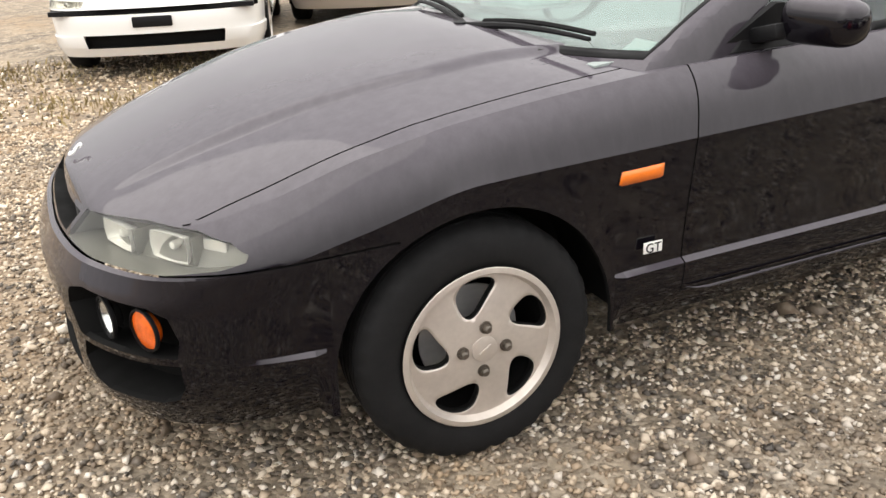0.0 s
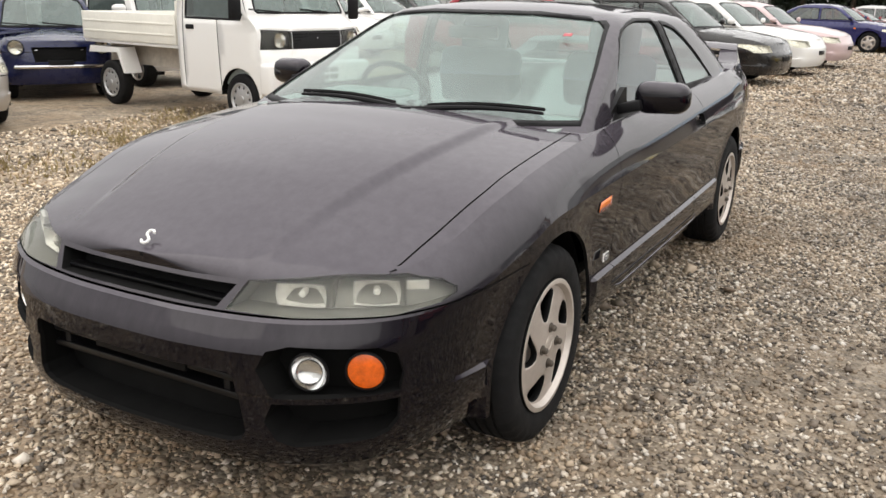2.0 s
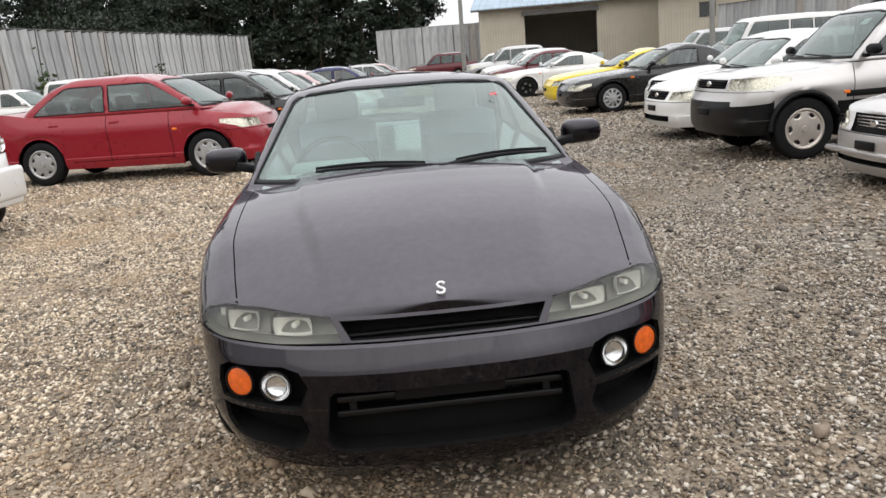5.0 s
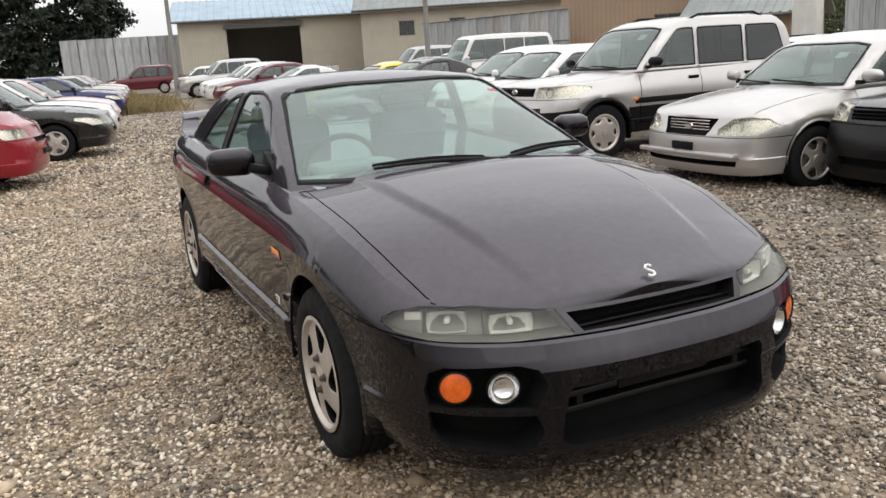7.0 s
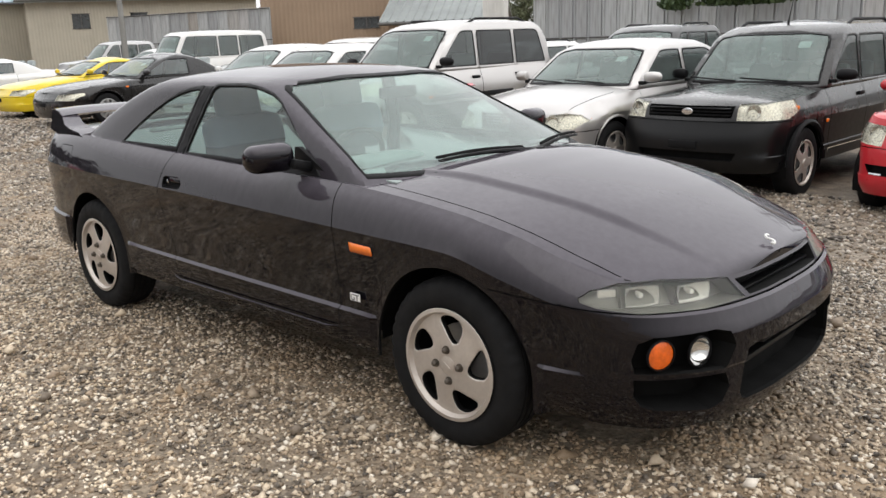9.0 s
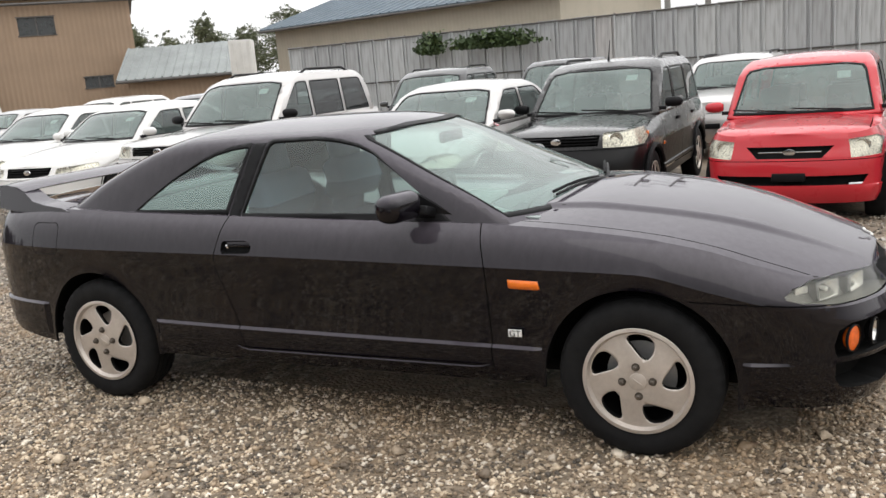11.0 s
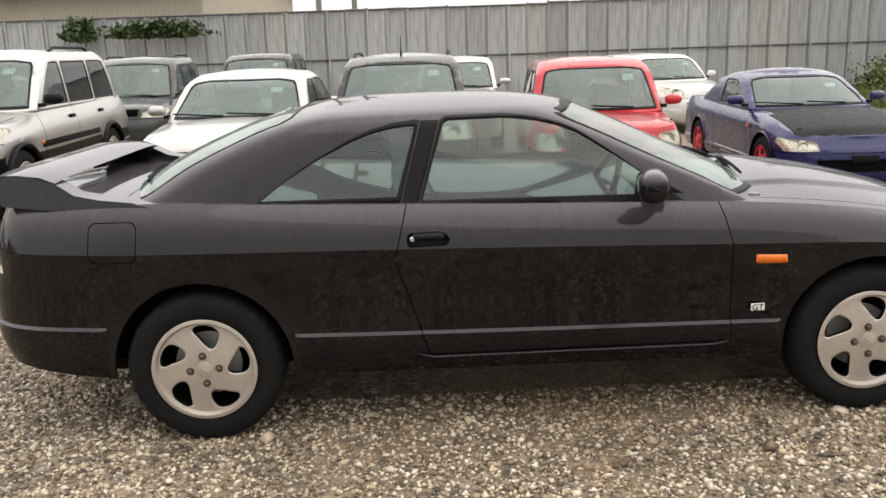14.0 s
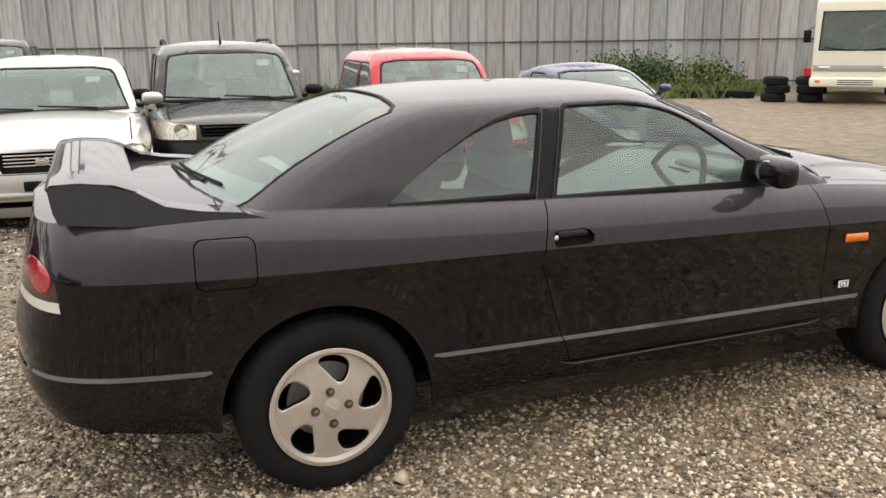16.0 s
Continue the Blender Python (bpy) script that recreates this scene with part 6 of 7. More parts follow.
def tree(name, at, height, spread, seed, material, label, conical=True, n=2600, leaf=0.30):
    rng = np.random.default_rng(seed)
    root = thing(name, pose(at[0], at[1], 0, 0, 0, 40 * seed), label, "tree", "trees behind the yard")
    pts = [(0.15 * math.sin(k + seed), 0.15 * math.cos(k * 1.3), height * 0.9 * k / 6 - 0.2) for k in range(7)]
    trunk = part("trunk", tube(pts, [0.22 * (1 - 0.13 * k) for k in range(7)], 8), BARK, root)
    cs, ss = [], []
    limbs = 26
    for i in range(limbs):
        h = height * (0.12 + 0.86 * i / limbs)
        rad = spread * ((1 - i / limbs) ** 0.7 if conical else math.sin(math.pi * (0.15 + 0.8 * i / limbs))) * rng.uniform(0.65, 1.15)
        a = rng.uniform(0, 2 * math.pi)
        tip = np.array([rad * math.cos(a), rad * math.sin(a), h - 0.15 * rad])
        if i % 3 == 0:
            part("limb", tube([(0, 0, h), tuple(tip * (0.5, 0.5, 1) + (0, 0, 0.1)), tuple(tip)], [0.07, 0.05, 0.02], 5), BARK, trunk)
        m = n // limbs
        t = rng.uniform(0.15, 1.0, (m, 1)) ** 0.7
        twig = rng.normal(size=(max(4, m // 22), 3))[rng.integers(0, max(4, m // 22), m)]
        cs.append(np.hstack([tip[0] * t, tip[1] * t, h + (tip[2] - h) * t]) + (twig + 0.28 * rng.normal(size=(m, 3))) * (0.30 + 0.14 * rad, 0.30 + 0.14 * rad, 0.38))
        ss.append(leaf * rng.uniform(0.5, 1.3, m))
    crown = new("crown", leaves(np.concatenate(cs), np.concatenate(ss), seed))
    crown.data.materials.append(material)
    crown.parent = root
    return root


for k in range(18):
    tree("conifer", (-82 - 3.5 * (k % 2), -29 + 2.05 * k), 11.5 + 1.2 * ((k * 5) % 4), 3.0, k + 1, CONIFER, "tall dark conifer behind the far fence", True, 11000, 0.21)
for k in range(7):
    tree("broadleaf_tree", (-62 - 3.0 * k, -30 + 2.6 * k), 9 + (k * 3) % 4, 4.0, 30 + k, CONIFER, "dark leafy tree behind the pale fence", False, 13000, 0.16)
for k in range(17):
    tree("broadleaf_tree", (-70 + 2.5 * k, 66 + 3 * (k % 2)), 6.6 + 0.8 * ((k * 3) % 4), 2.7, 50 + k, FARLEAF, "hazy olive-green tree far behind the sheds", False, 8000, 0.12)



def bush(name, at, size, seed, label, material, n=900, leaf=0.08):
    rng = np.random.default_rng(seed)
    root = thing(name, pose(*at), label, "bush")
    lump = rng.uniform(-1, 1, (9, 3)) * (0.8, 0.6, 0.5) * np.array(size)
    pick = rng.integers(0, 9, n)
    cs = lump[pick] + rng.normal(size=(n, 3)) * np.array(size) * 0.28
    cs[:, 2] = np.abs(cs[:, 2])
    ob = new("leaves", leaves(cs, leaf * rng.uniform(0.6, 1.4, n), seed, 0.6))
    ob.data.materials.append(material)
    ob.parent = root
    part("stem", tube([(0, 0, 0), (0.05, 0, size[2] * 0.5), (0.1, 0.05, size[2])], [0.03, 0.02, 0.01], 6), BARK, root)
    return root


bush("ivy", (-8.0, 22.1, 2.15), (1.15, 0.2, 0.5), 3, "dark green creeper hanging over the fence", BUSH, 1700, 0.09)
bush("ivy", (-10.2, 22.2, 2.1), (0.45, 0.2, 0.6), 4, "dark green creeper hanging over the fence", BUSH, 800, 0.09)
for k in range(4, 10):
    bush("bush", (9.9 + 0.62 * k, 20.6 - 0.36 * k + 0.4 * (k % 2), -0.25), (1.0, 0.8, 1.30 - 0.04 * k), 10 + k, "dark green shrub at the foot of the fence", BUSH if k % 4 else WEED, 7000, 0.045)
for k in range(7):
    bush("bush", (-17.5 - 5.5 * k, -21.6 + 1.48 * k, 0.0), (1.0, 0.4, 2.2), 60 + k, "dark weed growing up the fence", BUSH, 500, 0.14)


def grass(name, spots, seed, material, label, height=0.25, n=60):
    """Tufts of thin blades at the spots given, as one mesh."""
    rng = np.random.default_rng(seed)
    p, f = [], []
    for x, y, r in spots:
        for _ in range(n):
            a, q = rng.uniform(0, 2 * math.pi), r * math.sqrt(rng.uniform(0, 1))
            bx, by = x + q * math.cos(a), y + q * math.sin(a)
            z = ground_z(bx, by)
            h = height * rng.uniform(0.4, 1.3)
            lean = rng.normal(size=2) * 0.35 * h
            w = 0.006 + 0.006 * rng.uniform() + 0.02 * height * 0.3
            d = np.array([math.cos(a * 3), math.sin(a * 3)]) * w
            i = len(p)
            p += [(bx - d[0], by - d[1], z - 0.01), (bx + d[0], by + d[1], z - 0.01), (bx + d[0] * 0.6 + lean[0] * 0.4, by + d[1] * 0.6 + lean[1] * 0.4, z + h * 0.6), (bx + lean[0], by + lean[1], z + h)]
            f += [(i, i + 1, i + 2), (i, i + 2, i + 3)]
    me = bpy.data.meshes.new(name)
    me.from_pydata(p, [], f)
    me.materials.append(material)
    return tagged(new(name, me), label, "grass", kind="stuff")


rg = random.Random(4)
grass("dry_grass", [(-26 - rg.uniform(0, 26), 1.6 + rg.uniform(-1.2, 1.8), 0.5) for _ in range(120)], 5, STRAW, "dry straw-coloured grass on the track between the rows", 0.38, 60)
grass("weeds", [(rg.uniform(-16, 15), 21.6 + rg.uniform(-0.7, 0.3), 0.3) for _ in range(120)], 6, WEED, "green weeds at the foot of the fence", 0.35, 40)
grass("weeds", [(8 + rg.uniform(0, 8), 17.5 + rg.uniform(-1.5, 2.5), 0.6) for _ in range(70)], 7, WEED, "tall pale green weeds before the shrubs", 0.36, 110)
grass("short_grass", [(rg.uniform(-4, 3), -3.6 - rg.uniform(0, 2.4), 0.35) for _ in range(50)], 8, STRAW, "thin dry grass on the sandy edge of the yard", 0.05, 60)
grass("weeds", [(rg.uniform(-2.6, -1.2), 7 + rg.uniform(0, 9), 0.4) for _ in range(30)], 9, WEED, "green weeds between the parked cars", 0.22, 50)


# ---- poles, wires, tyres ----
def pole(at, h, label):
    root = thing("utility_pole", pose(at[0], at[1], 0), label, "pole", "utility poles")
    part("shaft", tube([(0, 0, -0.3), (0, 0, h)], [0.13, 0.09], 12), surface("concrete", (0.24, 0.235, 0.22), 0.8, 0, 0.15, 3, 40, 0.2), root)
    for z in (h - 0.5, h - 1.3):
        part("cross_arm", box(-0.9, 0.9, -0.05, 0.05, z, z + 0.1, 0.01), RAIL, root)
    part("transformer", moved(lathe([(0.0, 0.9), (0.24, 0.85), (0.24, 0.0), (0.0, -0.03)], 16, "z"), pose(0.3, 0, h - 2.6)), RAIL, root)
    return root


pole((-3.9, 30.5), 9.0, "concrete utility pole behind the fence")
pole((-2.6, 32.0), 8.0, "concrete utility pole behind the fence")
pole((-42.0, 5.2), 8.0, "weathered pole beside the far fence")
pole((-31.0, 14.5), 6.5, "thin pole before the tan building")
for k in range(4):
    w = thing("cable", Matrix(), "thin black overhead cable", "cable", "overhead cables")
    part("wire", tube([(-3.9 + 68 * t, 30.5 + 30 * t, 5.7 - 0.5 * k - 4.0 * t * (1 - t) + 6.0 * t) for t in [i / 16 for i in range(17)]], 0.02, 5), RAIL, w)
for x, y, h in ((98, 210, 34),):
    py = thing("pylon", pose(x, y, 0), "far lattice pylon in the haze", "pylon")
    for sx, sy in ((1, 1), (1, -1), (-1, 1), (-1, -1)):
        part("leg", tube([(2.6 * sx, 2.6 * sy, 0), (0.3 * sx, 0.3 * sy, h)], 0.16, 5), surface("faded_red_steel", (0.5, 0.34, 0.32), 0.6, 0.0, 0.1, 1, 9, 0), py)
    for k in range(6):
        z = h * (0.15 + 0.14 * k)
        q = 2.6 - 2.3 * z / h
        part("brace", tube([(q, q, z), (-q, q, z), (-q, -q, z), (q, -q, z)], 0.1, 4, True), MATS["faded_red_steel"], py)
    part("cross_arm", box(-4, 4, -0.2, 0.2, h * 0.82, h * 0.82 + 0.3), MATS["faded_red_steel"], py)
hill = thing("hill", Matrix(), "dark wooded hill on the skyline", "hill", kind="structure")
hb = bmesh.new()
bmesh.ops.create_grid(hb, x_segments=40, y_segments=14, size=1)
for v in hb.verts:
    x, y = v.co.x, v.co.y
    v.co = Vector((150 + 60 * x, 330 + 40 * y, max(0.0, 1 - x * x) * max(0.0, 1 - y * y) * (24 + 5 * noise.noise((6 * x, 6 * y, 0))) - 0.5))
part("woods", hb, CONIFER, hill)
sign = thing("sign_board", pose(7.1, 33.0, 0, 0, 0, 25), "faded green board above the fence", "sign")
part("board", box(-0.25, 0.25, -0.04, 0.04, 3.2, 4.3, 0.01), surface("faded_green", (0.30, 0.33, 0.17), 0.6, 0, 0.15, 3, 30, 0.1), sign)
for x in (-0.18, 0.18):
    part("leg", box(x - 0.05, x + 0.05, -0.03, 0.03, -0.3, 3.3), RAIL, sign)


def tyre_mesh(r=0.31, w=0.1):
    return lathe([(r * 0.62, -w), (r * 0.8, -w * 1.1), (r * 0.97, -w * 0.85), (r, -w * 0.5), (r, w * 0.5), (r * 0.97, w * 0.85), (r * 0.8, w * 1.1), (r * 0.62, w), (r * 0.6, 0.0), (r * 0.62, -w)], 24, "z")


rt = random.Random(9)
first = tagged(part("tyre", tyre_mesh(), RUBBER), "worn black tyre in a heap by the fence", "tyre", "heap of old tyres")
z0 = ground_z(14, 13)
spots = []
for cx, cy, hgt in ((14.2, 16.0, 1), (14.75, 15.6, 1), (14.5, 14.2, 3), (13.6, 16.4, 1), (13.0, 16.8, 1), (15.1, 13.65, 3)):
    for k in range(hgt):
        spots.append((cx + rt.uniform(-0.05, 0.05), cy + rt.uniform(-0.05, 0.05), z0 + 0.105 + 0.215 * k))
first.matrix_world = pose(*spots[0])
for p in spots[1:]:
    copy_thing(first, pose(*p, rt.uniform(-3, 3), rt.uniform(-3, 3), 0))
helmet = tagged(part("red_bucket", lathe([(0.0, 0.0), (0.15, 0.0), (0.18, 0.2), (0.17, 0.2), (0.0, 0.05)], 20, "z"), REDRIM), "red plastic tub on the tyres", "tub")
helmet.matrix_world = pose(15.1, 13.65, z0 + 0.655)


# ---- the parked cars ----
def sedan(L=4.6, W=1.72, H=1.43, **k):
    d = dict(wb=2.68, fo=0.88, hood=0.94, nose=0.72, belt=0.93, wsb=1.0, wst=0.36, rwt=-0.98, rwb=-1.66, deck=1.0)
    d.update(k)
    return car_spec(L, W, H, **d)


def suv(L=4.5, W=1.76, H=1.72, **k):
    d = dict(wb=2.62, fo=0.82, hood=1.08, nose=0.92, belt=1.06, wsb=0.82, wst=0.22, rwt=-1.88, rwb=-2.02, deck=None, clear=0.30, r=0.345, topw=0.80)
    d.update(k)
    return car_spec(L, W, H, **d)


def wagon_spec(L=4.7, W=1.73, H=1.50, **k):
    d = dict(wb=2.68, fo=0.9, hood=0.94, nose=0.72, belt=0.93, wsb=0.95, wst=0.25, rwt=-1.75, rwb=-2.10, deck=None, topw=0.78)
    d.update(k)
    return car_spec(L, W, H, **d)


def coupe_spec(L=4.6, W=1.75, H=1.32, **k):
    d = dict(wb=2.6, fo=0.95, hood=0.88, nose=0.66, belt=0.88, wsb=0.75, wst=0.0, rwt=-0.80, rwb=-1.55, deck=0.95, clear=0.17)
    d.update(k)
    return car_spec(L, W, H, **d)


# row to the north, noses towards the coupe
parked("suv", suv(4.46, 1.765, 1.70), CARBLACK, (-0.66, 4.72), 268, "black boxy off-road wagon with pale headlights and roof rails", grille=(0.50, 0.82, 0.52, 0.93), cladding=(CLAD, 0.74), rails=True,
       hl=[(0.56, 0.80), (0.55, 0.95), (0.90, 0.965), (0.965, 0.90), (0.95, 0.80)], intake=(0.55, 0.42, 0.6, 0.50), wagon=True, trim=BLACK, corner=True, aerial=True, fog=True)
parked("hatchback", suv(3.63, 1.70, 1.61, wb=2.36, fo=0.66, hood=1.0, nose=0.88, belt=1.0, wsb=0.86, wst=0.42, rwt=-1.45, rwb=-1.62, clear=0.22, r=0.31, topw=0.78), RED, (1.62, 4.78), 266,
       "bright red small hatchback with black grille and clear square headlights", grille=(0.34, 0.655, 0.46, 0.765), hl=[(0.63, 0.65), (0.60, 0.815), (0.87, 0.84), (0.935, 0.80), (0.92, 0.665)], intake=(0.74, 0.40, 0.80, 0.49), trim=CHROME, fog=True, bars=1)
parked("sedan", sedan(4.73, 1.76, 1.46, nose=0.74, hood=0.97, belt=0.95, deck=1.03), WARM_SILVER, (-2.45, 4.12), 268, "silver saloon with slatted chrome grille and cloudy headlights", grille=(0.34, 0.565, 0.43, 0.725), bars=5,
       hl=[(0.49, 0.575), (0.47, 0.63), (0.62, 0.725), (0.80, 0.745), (0.90, 0.725), (0.955, 0.66), (0.90, 0.585)], trim=CHROME, fog=True, intake=(0.72, 0.29, 0.74, 0.34), lip=0.365, chrome_bumper=False, corner=True)
parked("suv", suv(4.47, 1.75, 1.70, nose=0.93, hood=1.06), WARM_SILVER, (-5.25, 3.78), 270, "silver compact off-road wagon with dark bumper and tinted rear windows", grille=(0.46, 0.82, 0.48, 0.92), cladding=(CLAD, 0.60), rails=True,
       hl=[(0.52, 0.80), (0.52, 0.93), (0.88, 0.94), (0.95, 0.90), (0.94, 0.80)], wagon=True, trim=BLACK, rim="cap", spokes=6, dark_rear=True, strip=0.66)
parked("sedan", sedan(4.6, 1.72), WHITE_PAINT, (-7.75, 4.0), 270, "white saloon with a lifted bonnet edge and clear headlights", grille=(0.45, 0.58, 0.48, 0.70), intake=(0.6, 0.28, 0.62, 0.36))
parked("sedan", sedan(4.8, 1.80, 1.45), WHITE_PAINT, (-10.3, 4.85), 270, "white saloon with an upright chrome grille", grille=(0.34, 0.56, 0.38, 0.74), trim=CHROME, hl=[(0.5, 0.58), (0.46, 0.66), (0.52, 0.73), (0.86, 0.725), (0.93, 0.66), (0.88, 0.59)])
parked("coupe", coupe_spec(4.86, 1.79, 1.35, wb=2.69), CARBLACK, (-14.1, 4.05), 270, "black coupe with clear headlights and dark wheels", doors=2, spokes=10, rim_mat=STEEL, fog=True)
parked("coupe", coupe_spec(4.3, 1.70, 1.28), YELLOW, (-17.3, 4.4), 270, "bright yellow low sports coupe", doors=2)
parked("coupe", coupe_spec(4.5, 1.73, 1.30), WHITE_PAINT, (-23.0, 3.9), 270, "white sports coupe with dark wheels", doors=2, rim_mat=DARK)
parked("sedan", sedan(), MAROON, (-27.5, 4.3), 268, "dark maroon saloon in the far row", far=True)
parked("sedan", sedan(), WHITE_PAINT, (-31.0, 4.6), 268, "white saloon in the far row", far=True)
parked("station_wagon", wagon_spec(), WHITE_PAINT, (-34.5, 5.0), 268, "white estate car in the far row", far=True, wagon=True)
parked("minivan", suv(4.4, 1.69, 1.75), SILVER, (-39.0, 4.8), 268, "silver people carrier with a red tail lamp", far=True, wagon=True)
parked("coupe", coupe_spec(4.45, 1.72, 1.36, wb=2.525, fo=0.86, belt=0.91, hood=0.91), BLUE, (4.50, 5.05), 268, "blue-violet sports coupe with a black bonnet and red wheels", doors=2, rim_mat=REDRIM, black_roof=True, intake=(0.55, 0.28, 0.6, 0.42))
# second row to the north
parked("suv", suv(4.8, 1.85, 1.80, clear=0.34, r=0.37), DARKGREY, (-5.6, 10.6), 272, "dark grey off-road wagon with roof rails", rails=True, wagon=True, grille=(0.5, 0.8, 0.52, 0.92))
parked("suv", suv(4.7, 1.83, 1.80, clear=0.34, r=0.37), CARBLACK, (-3.9, 13.4), 268, "black off-road wagon before the fence", wagon=True, grille=(0.5, 0.8, 0.52, 0.92))
parked("station_wagon", suv(4.4, 1.62, 1.62), WARM_SILVER, (0.25, 9.9), 266, "pale silver tall wagon with roof rails", rails=True, wagon=True)
parked("suv", suv(4.4, 1.72, 1.52, nose=0.80, hood=0.96, belt=0.98), WHITE_PAINT, (5.3, 12.2), 282, "white rounded crossover with black lower grille", wagon=True, intake=(0.5, 0.42, 0.6, 0.6), hl=[(0.62, 0.70), (0.60, 0.84), (0.85, 0.88), (0.96, 0.86), (0.9, 0.72)])
parked("station_wagon", wagon_spec(), WHITE_PAINT, (-9.4, 11.0), 270, "white estate car in the second row", far=True, wagon=True, rails=True)
parked("station_wagon", wagon_spec(), DARKGREY, (-12.6, 11.0), 270, "dark estate car in the second row", far=True, wagon=True)
parked("station_wagon", wagon_spec(H=1.55), WHITE_PAINT, (-15.8, 11.2), 270, "white estate car in the second row", far=True, wagon=True)
parked("van", suv(4.7, 1.70, 1.98, nose=1.0, hood=1.12, belt=1.10, wsb=1.6, wst=1.15, rwt=-2.3, rwb=-2.4, fo=0.6, clear=0.22), WHITE_PAINT, (-23.5, 11.6), 270, "white panel van with dark side windows", far=True, wagon=True)
parked("sedan", sedan(), SILVER, (-19.5, 11.4), 270, "silver saloon in the second row", far=True)
parked("sedan", sedan(), WHITE_PAINT, (-28.0, 12.0), 270, "white saloon in the second row", far=True)
parked("minivan", suv(4.5, 1.7, 1.8), SILVER, (-33.0, 12.6), 270, "silver people carrier in the second row", far=True, wagon=True)

# row to the south, noses towards the coupe
parked("sedan", sedan(4.66, 1.74, 1.42, nose=0.70), WHITE_PAINT, (1.42, -4.62), 74, "white and silver saloon with black bumper openings and plate bracket", intake=(0.60, 0.27, 0.62, 0.37), fog=True, grille=(0.92, 0.520, 0.92, 0.562),
       cladding=None, corner=True, hl=[(0.60, 0.575), (0.58, 0.62), (0.88, 0.635), (0.955, 0.61), (0.95, 0.575)])
parked("sedan", sedan(4.45, 1.70, 1.40, nose=0.70), WARM_SILVER, (-0.85, -6.15), 68, "pale silver saloon with slatted grille and yellowed headlights", grille=(0.40, 0.555, 0.44, 0.66), trim=CHROME, intake=(0.55, 0.30, 0.58, 0.39), fog=True,
       hl=[(0.46, 0.56), (0.48, 0.665), (0.88, 0.66), (0.955, 0.62), (0.93, 0.57)])
mini = parked("small_car", car_spec(3.05, 1.41, 1.35, wb=2.04, fo=0.52, hood=0.86, nose=0.74, belt=0.86, wsb=0.62, wst=0.28, rwt=-1.10, rwb=-1.42, deck=None, clear=0.2, r=0.26, round_=0.7), NAVY, (-3.55, -7.75), 60,
              "small navy retro car with round headlights and chrome bumper", doors=2, grille=(0.42, 0.48, 0.46, 0.66), trim=CHROME, hl=[(0.70, 0.62), (0.70, 0.64), (0.72, 0.64), (0.72, 0.62)], lip=0.40, chrome_bumper=True, sticker=False)
for s in (1, -1):
    lamp(mini, "round_headlight", (1.50, s * 0.50, 0.66), 0.085, (1, s * 0.12, 0), CHROME, LENS, "round chrome-rimmed headlight")
parked("sedan", sedan(4.3, 1.69, 1.54, wb=2.55, fo=0.82, belt=1.00, hood=1.02, nose=0.82, deck=1.10, wsb=1.34, wst=0.56, rwt=-0.98, rwb=-1.66, r=0.325), CRIMSON, (-8.50, -1.55), 79, "dark red saloon with silver wheel covers", rim="cap", spokes=7, rim_mat=STEEL, sticker=False, grille=(0.4, 0.6, 0.42, 0.66))
row = ((-12.3, wagon_spec(), CARBLACK, "black estate car with dark windows"), (-15.0, wagon_spec(), WHITE_PAINT, "white estate car"), (-17.8, sedan(), PINKSILVER, "pale pinkish-white saloon"),
       (-26.4, sedan(), BLUE, "dark blue saloon"), (-31.0, coupe_spec(), CRIMSON, "dark red low coupe"), (-36.0, sedan(), SILVER, "silver saloon"), (-42.0, sedan(), PINKSILVER, "pale pink-silver saloon"))
for x, sp, col, text in row:
    parked("car", sp, col, (x, 0.25 - 0.11 * (x + 17.7)), 80, text + " in the south row", far=True, wagon="estate" in text, doors=2 if "coupe" in text else 4, group="far cars in the south row")
for x, y, sp, col, text in ((-13.0, -9.2, sedan(), WHITE_PAINT, "white saloon"), (-16.4, -9.8, sedan(), WHITE_PAINT, "white saloon with a dark screen"), (-20.0, -10.4, wagon_spec(), DARKGREY, "dark saloon"), (-24.5, -9.4, wagon_spec(), WHITE_PAINT, "white estate car"), (-29.0, -8.2, suv(), WHITE_PAINT, "white tall wagon"), (-35.0, -7.0, sedan(), SILVER, "silver saloon")):
    parked("car", sp, col, (x, y), 78, text + " before the pale fence", far=True, group="far cars before the pale fence")
parked("pickup_truck", suv(4.9, 1.75, 1.75), MAROON, (-53.0, 2.6), 262, "dark red off-road pickup far down the track", far=True, wagon=True)
parked("small_car", sedan(3.4, 1.5, 1.5, wb=2.3), WHITE_PAINT, (-52.0, 6.2), 265, "small white car far down the track", far=True)


